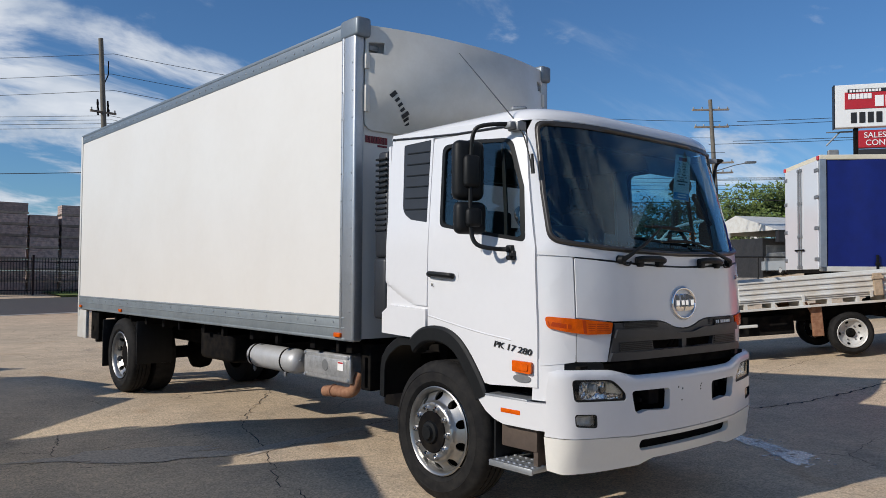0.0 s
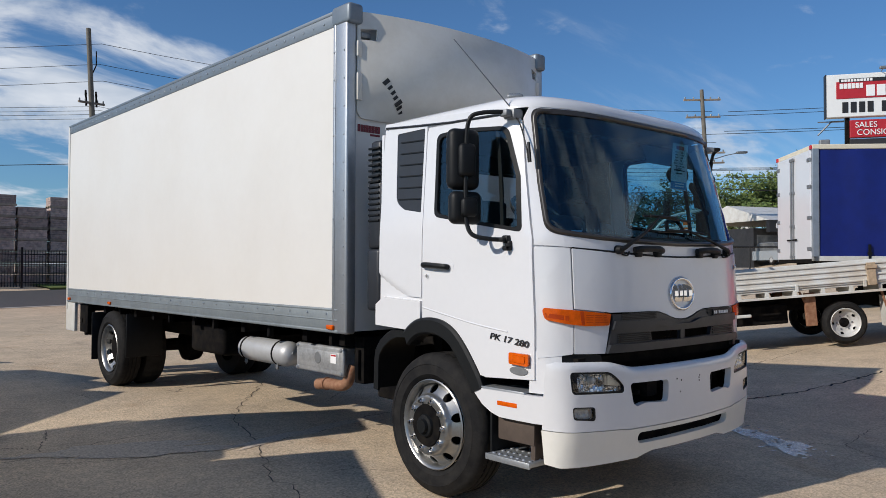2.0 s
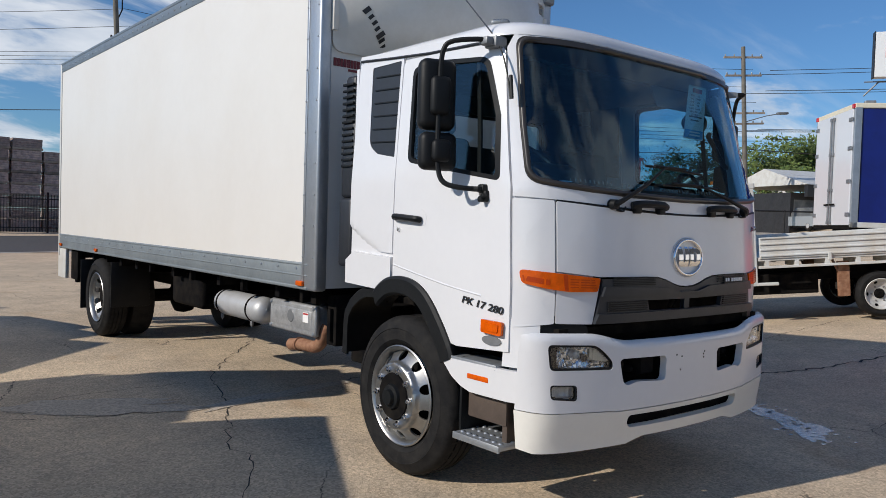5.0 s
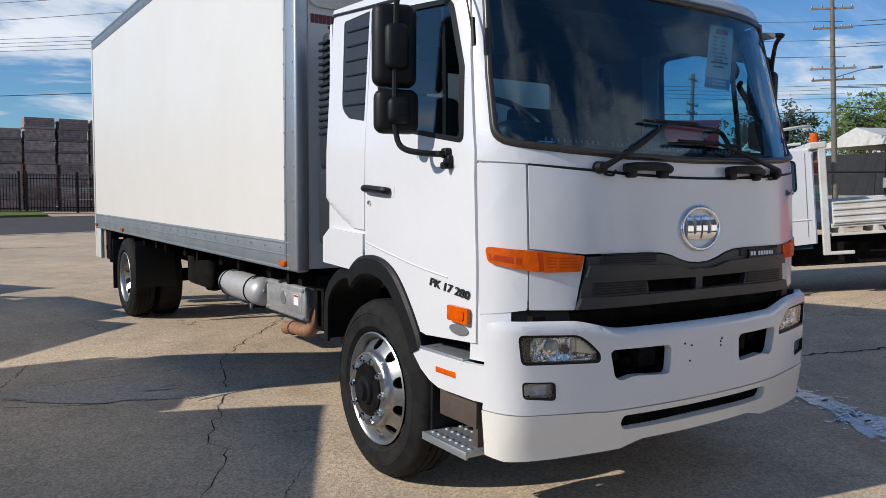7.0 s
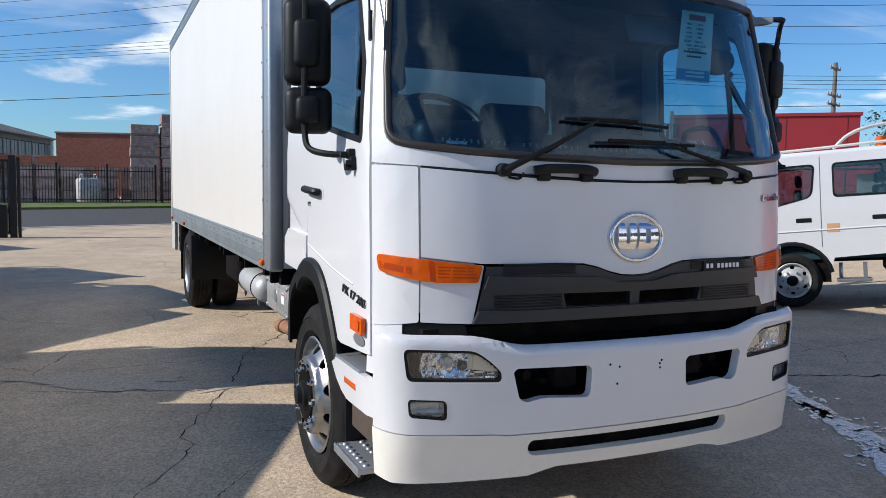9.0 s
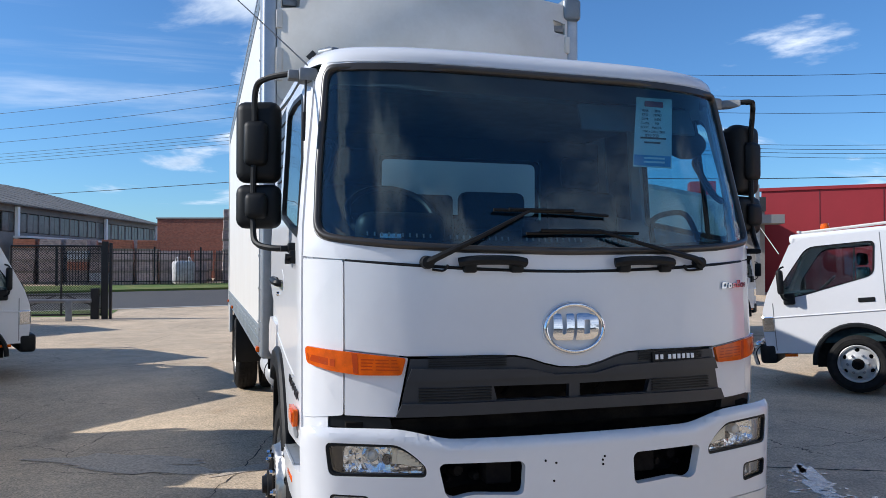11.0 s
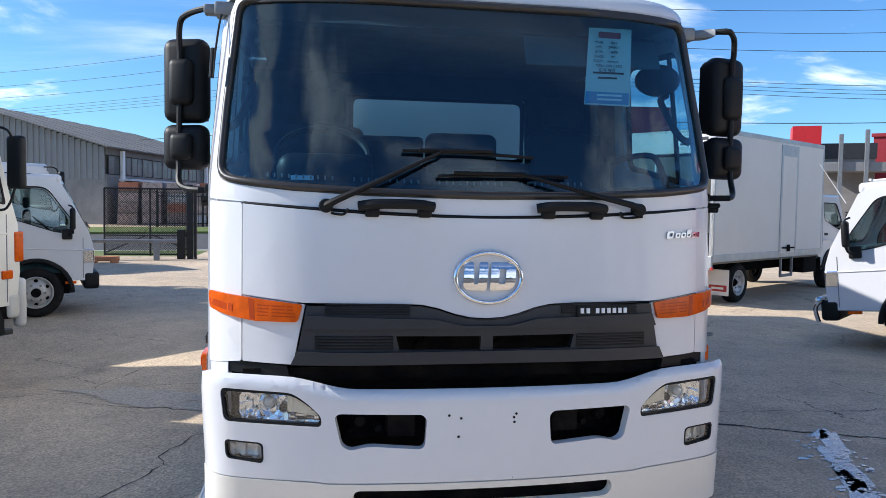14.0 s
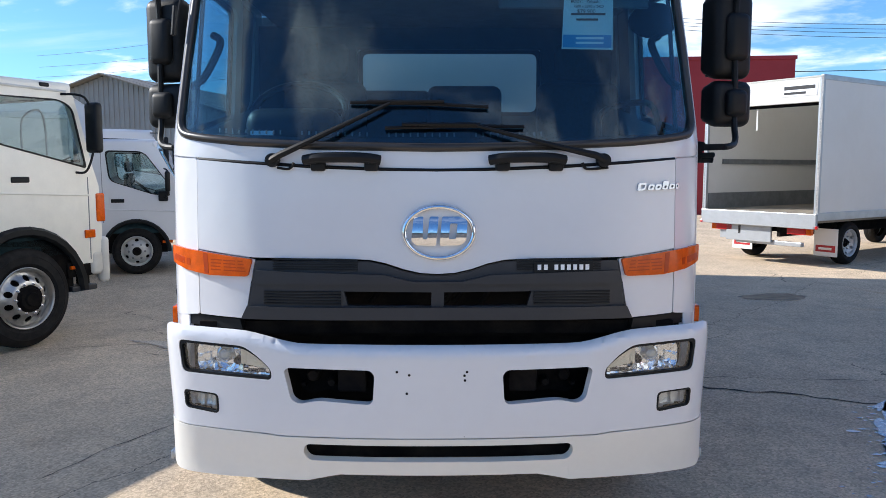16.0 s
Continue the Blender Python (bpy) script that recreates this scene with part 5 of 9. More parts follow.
card = P("price_card", sheet_of([(0.535, 2.265), (0.775, 2.262), (0.765, 2.62), (0.545, 2.62)], (), card_at, 0.002, 0.2, -0.02), PAPER, "white price card behind the windscreen")
P("card_band", sheet_of([(0.540, 2.272), (0.768, 2.27), (0.767, 2.325), (0.541, 2.327)], (), card_at, 0.001, 0.2, -0.0185), BLUE_CARD, parent=card)
P("card_logo", sheet_of(round_poly([(0.595, 2.575), (0.71, 2.573), (0.71, 2.602), (0.595, 2.604)], 0.006), (), card_at, 0.001, 0, -0.0185), RED_TRIM, parent=card)
for z, u0, w in ((2.415, 0.575, 0.16), (2.392, 0.60, 0.10), (2.312, 0.60, 0.13), (2.292, 0.60, 0.13)):
    P("card_line", sheet_of([(u0, z - 0.005), (u0 + w, z - 0.005), (u0 + w, z + 0.004), (u0, z + 0.004)], (), card_at, 0.001, 0, -0.018), INK if z > 2.35 else WHITE_INK, parent=card)


def on_card(u, v):
    q = card_at(u, v)
    return Matrix.Translation(q + Vector((0, 0.0175, 0))) @ Euler((radians(90), 0, 0)).to_matrix().to_4x4()


for k, (a, b) in enumerate((("YEAR:", "2016"), ("KMS:", "293963"), ("GVM:", "16000"), ("CLASS:", "MR"), ("BODY:", "Pantech"))):
    z = 2.555 - 0.0215 * k
    words("card_text", a, 0.018, on_card(0.60, z), INK, card, depth=0.0004)
    words("card_text", b, 0.018, on_card(0.675, z), INK, card, depth=0.0004)
words("card_text", "7500 x 2390 x 2420", 0.017, on_card(0.655, 2.448), INK, card, depth=0.0004)
words("card_text", "$79,900", 0.026, on_card(0.645, 2.420 + 0.006), INK, card, depth=0.0004)

# ---- wheels ----
def truck_wheel(parent, m, radius, rim_r, width, rim_mat, holes=10, dual=False, bulge=0.05, hub_r=0.085, nuts=10, hub_mat=CHASSIS, nut_r=0.015, nut_at=0.52, well=0.0, hole_at=0.775, wide=1.25):
    """Outer face towards -x at x=0, tyre behind it."""
    w = width
    wheel = part("wheel", lathe([(rim_r, 0.035), (rim_r + 0.02, 0.005), (rim_r + (radius - rim_r) * 0.22, -0.010), (rim_r + (radius - rim_r) * 0.24, -0.015), (rim_r + (radius - rim_r) * 0.27, -0.013), (rim_r + (radius - rim_r) * 0.45, -0.022), (rim_r + (radius - rim_r) * 0.58, -0.019), (rim_r + (radius - rim_r) * 0.60, -0.023), (rim_r + (radius - rim_r) * 0.63, -0.017), (radius * 0.93, 0.0), (radius * 0.975, 0.02), (radius, 0.05),
                                 (radius, w * 0.30), (radius - 0.012, w * 0.30), (radius - 0.012, w * 0.34), (radius, w * 0.34), (radius, w * 0.48), (radius - 0.012, w * 0.48), (radius - 0.012, w * 0.52),
                                 (radius, w * 0.52), (radius, w * 0.66), (radius - 0.012, w * 0.66), (radius - 0.012, w * 0.70), (radius, w * 0.70), (radius, w - 0.05), (radius * 0.975, w - 0.02), (radius * 0.9, w), (rim_r, w - 0.03)], 56), RUBBER, parent, "black rubber tyre on its rim", 40)
    wheel.matrix_basis = m
    for k in range(44):
        a = 2 * math.pi * k / 44
        tread = box(0.05, 0.095, -0.008, 0.008, -0.007, 0.0008, 0, 1, Euler((a, 0, 0)).to_matrix().to_4x4() @ Matrix.Translation((0, 0, radius)))
        if k == 0:
            first = part("tread_block", tread, RUBBER, wheel)
        else:
            tread.free()
            share(first, Euler((a, 0, 0)).to_matrix().to_4x4(), wheel)
    part("rim", lathe([(rim_r + 0.012, -0.004), (rim_r + 0.004, -0.010), (rim_r - 0.012, 0.0), (rim_r - 0.022, 0.03), (rim_r - 0.03, 0.06), (rim_r - 0.035, w * 0.6)], 56), rim_mat, wheel, smooth=40)

    def disc(u, v):
        r = math.hypot(u, v)
        if wide > 1.0:
            k = clamp((rim_r - 0.02 - r) / (rim_r * 0.45))
            k = k * k * (3 - 2 * k)
        else:
            q = clamp((rim_r * 0.72 - r) / (rim_r * 0.05))
            k = 0.62 * clamp((rim_r - 0.02 - r) / (rim_r * 0.22)) + 0.38 * q * q * (3 - 2 * q)
        return Vector((0.045 - (bulge + 0.045) * k, -u, v))

    r_out, r_hole = rim_r - 0.02, rim_r * hole_at
    hr = min(rim_r * 0.105, math.pi * r_hole / holes * 0.62)
    outs = []
    for k in range(holes):
        a = 2 * math.pi * (k + 0.5) / holes
        outs.append([(r_hole * math.cos(a) + hr * (wide * math.cos(b) * -math.sin(a) + math.sin(b) * math.cos(a)), r_hole * math.sin(a) + hr * (wide * math.cos(b) * math.cos(a) + math.sin(b) * math.sin(a))) for b in [2 * math.pi * q / 12 for q in range(12)]])
    part("rim_disc", sheet_of(ellipse(0, 0, r_out, r_out, 56), outs, disc, 0.012, rim_r * (0.22 if wide > 1.0 else 0.05)), rim_mat, wheel, smooth=45)
    # near-black disc stands in for the shade seen through the rim holes
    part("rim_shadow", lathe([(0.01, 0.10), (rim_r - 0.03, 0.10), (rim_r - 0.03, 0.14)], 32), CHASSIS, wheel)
    hub = part("hub", lathe([(0.005, -0.06 - bulge), (hub_r * 0.55, -0.058 - bulge), (hub_r * 0.62, -0.035 - bulge), (hub_r * 0.9, -0.03 - bulge), (hub_r, -0.005 - bulge), (hub_r * 1.25, 0.002 - bulge), (hub_r * 1.28, 0.02 - bulge)], 28), hub_mat, wheel, smooth=40)
    if well:
        part("hub_well", lathe([(0.02, -0.012 - bulge), (well, -0.010 - bulge), (well + 0.008, 0.004 - bulge)], 36), CHASSIS, wheel, smooth=40)
    for k in range(nuts):
        a = 2 * math.pi * k / nuts
        r = rim_r * nut_at
        bm = lathe([(0.0, -0.03 - bulge), (nut_r * 0.55, -0.03 - bulge), (nut_r * 0.6, -0.018 - bulge), (nut_r, -0.016 - bulge), (nut_r, 0.004 - bulge), (nut_r * 1.35, 0.006 - bulge)], 8, Matrix.Translation((0.0, r * math.cos(a), r * math.sin(a))))
        part("wheel_nut", bm, CHROME if rim_mat is RIM else GUTTERGREY, wheel)
    return wheel


truck_wheel(truck, pose(-1.17, 1.37, 0.515), 0.515, 0.315, 0.28, RIM, bulge=0.055, hub_r=0.085, nut_r=0.021, nut_at=0.56, well=0.147, hole_at=0.825, wide=1.0, hub_mat=BLACK)
truck_wheel(truck, pose(1.17, 1.37, 0.515, 0, 0, 180), 0.515, 0.315, 0.28, RIM, bulge=0.055)
for sg, rz in ((-1, 0), (1, 180)):
    truck_wheel(truck, pose(sg * 1.17, 8.2, 0.515, 0, 0, rz), 0.515, 0.315, 0.27, RIM, bulge=-0.14, hub_r=0.11, hub_mat=CHASSIS)
    part("inner_tyre", lathe([(0.3, 0.0), (0.49, 0.0), (0.515, 0.04), (0.515, 0.23), (0.49, 0.27), (0.3, 0.27)], 40, pose(sg * 0.84, 8.2, 0.515, 0, 0, rz)), RUBBER, truck, smooth=40)
P("front_axle", tube([(-0.95, 1.37, 0.50), (0.95, 1.37, 0.50)], 0.06, 10), CHASSIS)
P("rear_axle", join(tube([(-0.95, 8.2, 0.515), (0.95, 8.2, 0.515)], 0.09, 10), lathe([(0.05, -0.2), (0.24, -0.1), (0.26, 0), (0.24, 0.1), (0.05, 0.2)], 20, pose(0, 8.2, 0.515))), CHASSIS)

# ---- body of the box ----
BX, BY0, BY1, BZ0, BZ1 = 1.222, 2.40, 10.02, 1.095, 3.83
P("air_cleaner", box(-0.50, 0.62, 2.03, 2.38, 0.85, 1.72, 0.05, 2), CHASSIS, "black air cleaner housing behind the cab")
P("body_floor", box(-BX + 0.03, BX - 0.03, BY0 + 0.05, BY1 - 0.02, 1.12, 1.24), CHASSIS)
for sg in (-1, 1):
    P("side_panel", box(sg * (BX - 0.05), sg * (BX - 0.008), BY0 + 0.10, BY1 - 0.03, 1.29, 3.72), PANEL, "large plain white side panel")
    rail_mat = mat("dull_aluminium_rail", (0.25, 0.285, 0.305), 0.5, 0.4, grain=0.2, scale=3)
    rail = P("bottom_rail", box(sg * (BX - 0.05), sg * BX, BY0 + 0.12, BY1 - 0.03, BZ0, 1.305, 0.008), rail_mat, "dull grey aluminium bottom rail with rivets")
    for bead in (box(sg * (BX - 0.02), sg * (BX + 0.006), BY0 + 0.13, BY1 - 0.04, BZ0 + 0.004, 1.125, 0.006), box(sg * (BX - 0.02), sg * (BX + 0.005), BY0 + 0.13, BY1 - 0.04, 1.20, 1.212, 0.003), box(sg * (BX - 0.02), sg * (BX + 0.005), BY0 + 0.13, BY1 - 0.04, 1.283, 1.298, 0.003)):
        P("rail_bead", bead, rail_mat, parent=rail)
    top = P("top_rail", join(box(sg * (BX - 0.05), sg * BX, BY0 + 0.10, BY1 - 0.02, 3.69, 3.82, 0.012), box(sg * (BX - 0.06), sg * (BX + 0.006), BY0 + 0.10, BY1 - 0.02, 3.795, BZ1, 0.01)), RAIL, "blue-grey top rail with rivets")
    post = P("front_post", join(box(sg * (BX - 0.10), sg * (BX + 0.002), BY0 + 0.01, BY0 + 0.20, BZ0, 3.72, 0.02, 3), box(sg * (BX - 0.03), sg * (BX + 0.008), BY0 + 0.175, BY0 + 0.205, BZ0 + 0.01, 3.70, 0.004)), ALLOY, "bright aluminium corner post with rivets")
    P("corner_cap", box(sg * (BX - 0.14), sg * (BX + 0.012), BY0 - 0.03, BY0 + 0.24, 3.685, 3.855, 0.03, 3), RAIL, "blue-grey corner casting")
    P("rear_post", box(sg * (BX - 0.06), sg * (BX + 0.006), BY1 - 0.07, BY1, 0.98, BZ1 - 0.01, 0.01), PAINT_OLD)
    rivet = P("rivet", lathe([(0.0, -0.006), (0.007, -0.005), (0.010, 0.0)], 8), ALLOY, parent=rail)
    rivet.matrix_basis = pose(sg * (BX + 0.0005), BY0 + 0.3, 1.255, 0, 0, 0 if sg < 0 else 180)
    spots = [(BY0 + 0.3 + 0.30 * k, 1.255, rail) for k in range(1, 25)] + [(BY0 + 0.2 + 0.165 * k, 3.745, top) for k in range(45)]
    spots += [(BY0 + 0.19, 1.35 + 0.235 * k, post) for k in range(10)] + [(BY0 + 0.05, 1.35 + 0.235 * k, post) for k in range(10)]
    for y, z, owner in spots:
        share(rivet, pose(sg * (BX + (0.009 if owner is post and y > BY0 + 0.1 else 0.002)), y, z, 0, 0, 0 if sg < 0 else 180), owner)
    for y in (2.62, 8.05, 9.85):
        P("side_marker", box(sg * (BX - 0.01), sg * (BX + 0.025), y - 0.05, y + 0.05, 1.125, 1.165, 0.008), ORANGE, "small orange side marker", parent=rail)
P("body_roof", box(-BX + 0.03, BX - 0.03, BY0 + 0.02, BY1 - 0.01, 3.76, 3.80), PANEL)
P("front_wall", box(-BX + 0.09, BX - 0.09, BY0 + 0.03, BY0 + 0.09, BZ0 + 0.02, 3.75), PANEL, "white front wall of the box")
P("rear_wall", box(-BX + 0.05, BX - 0.05, BY1 - 0.06, BY1 - 0.01, BZ0, 3.76), PANEL)


def nose(u, v):
    k = clamp((v - 2.90) / 0.92)
    b = (1 - abs(u / 1.14) ** 2.2)
    return Vector((u, BY0 + 0.012 - 0.30 * max(0, b) * (0.25 + 0.75 * math.sin(math.pi * clamp(0.12 + 0.80 * (1 - k))) ** 0.9) * clamp(k * 5 + 0.15), v))


fair = P("nose_fairing", sheet_of(round_poly([(-1.125, 2.90), (1.125, 2.90), (1.125, 3.80), (-1.125, 3.80)], [0.10, 0.10, 0.02, 0.02], 6), [round_poly([(-1.10, 3.56), (-0.98, 3.56), (-0.97, 3.66), (-1.10, 3.65)], 0.01), round_poly([(0.98, 3.56), (1.10, 3.56), (1.10, 3.65), (0.97, 3.66)], 0.01)], nose, 0.02, 0.09), FAIRING, "cream moulded aerodynamic fairing on the box front", 60)
for sg in (-1, 1):
    P("fairing_notch", box(sg * 1.09, sg * 1.135, BY0 - 0.02, BY0 + 0.02, 3.05, 3.28, 0.006), FAIRING, parent=fair)
    P("fairing_notch", box(sg * 1.09, sg * 1.135, BY0 - 0.02, BY0 + 0.02, 3.42, 3.55, 0.006), FAIRING, parent=fair)
    P("front_lamp", box(sg * 0.99, sg * 1.09, BY0 - 0.005, BY0 + 0.03, 3.585, 3.635, 0.008), GUTTERGREY, "small grey marker lamp in a recess", parent=fair)
for k, (du, dv) in enumerate(((0, 0), (0.035, -0.045), (0.065, -0.085), (0.09, -0.125), (0.125, -0.165), (0.15, -0.20), (0.18, -0.24), (0.205, -0.275))):
    u, v = -0.90 + du, 3.22 + dv
    r = 0.024 if k not in (0, 4) else 0.034
    P("fairing_mark", sheet_of([(u - r, v - r * 0.3), (u - r * 0.2, v - r), (u + r, v + r * 0.2), (u + r * 0.3, v + r)], (), nose, 0.003, 0, 0.003), INK, "black lettering shape on the fairing", parent=fair)
for k, (u, w) in enumerate(((-1.10, 0.026), (-1.068, 0.022), (-1.04, 0.022), (-1.012, 0.024), (-0.982, 0.026), (-0.95, 0.024), (-0.92, 0.022), (-0.892, 0.024))):
    P("maker_bar", box(u, u + w, BY0 + 0.024, BY0 + 0.03, 2.795, 2.855), mat("maroon_lettering", (0.16, 0.01, 0.02), 0.5) if k == 0 else bpy.data.materials["maroon_lettering"], parent=None)
P("maker_bar", box(-0.97, -0.87, BY0 + 0.024, BY0 + 0.03, 2.768, 2.785), bpy.data.materials["maroon_lettering"])

# air intake behind the cab
intake = P("air_intake", join(box(-1.13, -0.90, 2.06, 2.24, 1.80, 2.35, 0.03, 3), box(-1.12, -0.92, 2.08, 2.22, 2.32, 2.68, 0.03, 3), box(-1.14, -0.95, 2.07, 2.24, 1.30, 1.80, 0.03, 3)), DARKGREY, "grey air intake behind the cab with a slotted face")
for k in range(14):
    z = 2.02 + 0.045 * k
    P("intake_slot", box(-1.142, -1.12, 2.08, 2.22, z, z + 0.018, 0.004), BLACK, parent=intake)

# chassis and tanks
for sg in (-1, 1):
    P("chassis_rail", box(sg * 0.38, sg * 0.46, 0.6, 9.9, 0.72, 0.98, 0.01), CHASSIS)
for y in (2.2, 4.0, 5.8, 7.4, 9.2):
    P("cross_member", box(-0.385, 0.385, y, y + 0.12, 0.75, 0.95), CHASSIS)
for k in range(12):
    P("cross_bearer", box(-1.1, 1.1, 2.6 + 0.6 * k, 2.68 + 0.6 * k, 0.98, 1.12), CHASSIS)
tank = P("air_tank", lathe([(0.0, -0.51), (0.05, -0.505), (0.09, -0.485), (0.113, -0.45), (0.122, -0.40), (0.122, 0.40), (0.113, 0.45), (0.09, 0.485), (0.05, 0.505), (0.0, 0.51)], 28, pose(-0.97, 4.13, 0.805, 0, 0, 90)), mat("silver_tank_paint", (0.50, 0.51, 0.52), 0.48, 0.35, grain=0.12, scale=5), "silver cylindrical air tank", 40)
for y in (3.86, 4.50):
    P("tank_strap", lathe([(0.122, -0.013), (0.127, -0.012), (0.127, 0.012), (0.122, 0.013)], 28, pose(-0.97, y, 0.805, 0, 0, 90)), CHASSIS, parent=tank)
    P("strap_bolt", join(box(-1.035, -1.015, y - 0.02, y + 0.02, 0.655, 0.70, 0.004), tube([(-1.025, y, 0.64), (-1.025, y, 0.72)], 0.006, 6)), GUTTERGREY, parent=tank)
P("drain_plug", lathe([(0.0, -0.02), (0.016, -0.018), (0.02, 0.0)], 10, pose(-0.99, 3.635, 0.82, 0, 0, 90)), ALLOY, parent=tank)
batt = P("battery_box", join(box(-0.99, -0.62, 2.76, 3.50, 0.70, 0.935, 0.02, 3), box(-1.022, -0.97, 2.74, 3.52, 0.69, 0.945, 0.022, 3), box(-1.028, -1.0, 2.79, 3.47, 0.735, 0.90, 0.014, 2)), mat("pale_galvanised_cover", (0.50, 0.51, 0.52), 0.42, 0.55, grain=0.3, scale=16, bump=0.15), "pale metal battery box with rounded lid")
P("lid_emblem", lathe([(0.0, -0.006), (0.05, -0.005), (0.055, 0.0)], 20, pose(-1.028, 3.13, 0.83)), GUTTERGREY, parent=batt)
P("lid_label", box(-1.032, -1.02, 2.83, 2.92, 0.80, 0.88), WHITE_INK, parent=batt)
P("lid_label", box(-1.0325, -1.02, 2.835, 2.915, 0.862, 0.876), RED_TRIM, parent=batt)
for y, z in ((2.77, 0.715), (3.49, 0.715), (2.77, 0.92), (3.49, 0.92)):
    P("lid_corner", lathe([(0.0, -0.012), (0.014, -0.01), (0.02, 0.0)], 10, pose(-1.022, y, z)), ALLOY, parent=batt)
P("exhaust_pipe", tube(smooth_path([(-0.978, 3.20, 0.578), (-0.97, 3.02, 0.60), (-0.955, 2.86, 0.60), (-0.94, 2.785, 0.635), (-0.93, 2.765, 0.70), (-0.90, 2.75, 0.78)]), 0.05, 14), RUST, "rusty exhaust pipe")
P("exhaust_band", lathe([(0.05, -0.012), (0.058, -0.010), (0.058, 0.010), (0.05, 0.012)], 20, pose(-0.972, 3.06, 0.597, 0, 0, 84)), RUST)
P("frame_bracket", join(box(-1.0, -0.6, 2.46, 2.60, 0.66, 1.06, 0.01), box(-1.03, -0.99, 2.50, 2.54, 0.70, 0.95, 0.006), box(-0.9, -0.5, 2.12, 2.4, 0.55, 1.0, 0.02)), CHASSIS)
P("fuel_tank", box(-1.0, -0.5, 5.1, 5.95, 0.66, 1.02, 0.06, 3), CHASSIS, "black tank under the body")
for y in (2.72, 3.8, 5.0, 6.2):
    P("rail_bracket", box(-1.15, -0.45, y, y + 0.05, 0.98, 1.09, 0.006), CHASSIS)
for sg in (-1, 1):
    guard = P("rear_mudguard", tube([(sg * 1.0, 8.2 + 0.62 * math.cos(radians(a)), 0.5 + 0.60 * math.sin(radians(a))) for a in range(10, 171, 10)], 0.02, 6), CHASSIS)
    P("rear_flap", box(sg * 0.70, sg * 1.20, 8.86, 8.88, 0.30, 0.98, 0.004), BLACK, "black rubber mud flap")
    P("rear_flap", box(sg * 0.72, sg * 1.2, 7.48, 7.50, 0.45, 1.02, 0.004), BLACK, "black rubber mud flap")
    P("tail_lift", box(sg * 1.17, sg * 1.22, 9.62, 10.04, 0.66, 1.09, 0.01), PAINT_OLD, "white side plate of the folded tail lift")
P("underrun_bar", join(box(-1.15, 1.15, 9.30, 9.38, 0.62, 0.74, 0.01), box(-1.16, -1.05, 9.2, 9.55, 0.66, 1.08, 0.01), box(-1.17, -1.15, 9.42, 9.5, 0.8, 0.86)), CHASSIS)


# ---- other trucks in the yard ----
def arc_pts(cy, cz, r, a0, a1, n=10):
    return [(cy + r * math.cos(radians(a0 + (a1 - a0) * k / n)), cz + r * math.sin(radians(a0 + (a1 - a0) * k / n))) for k in range(n + 1)]


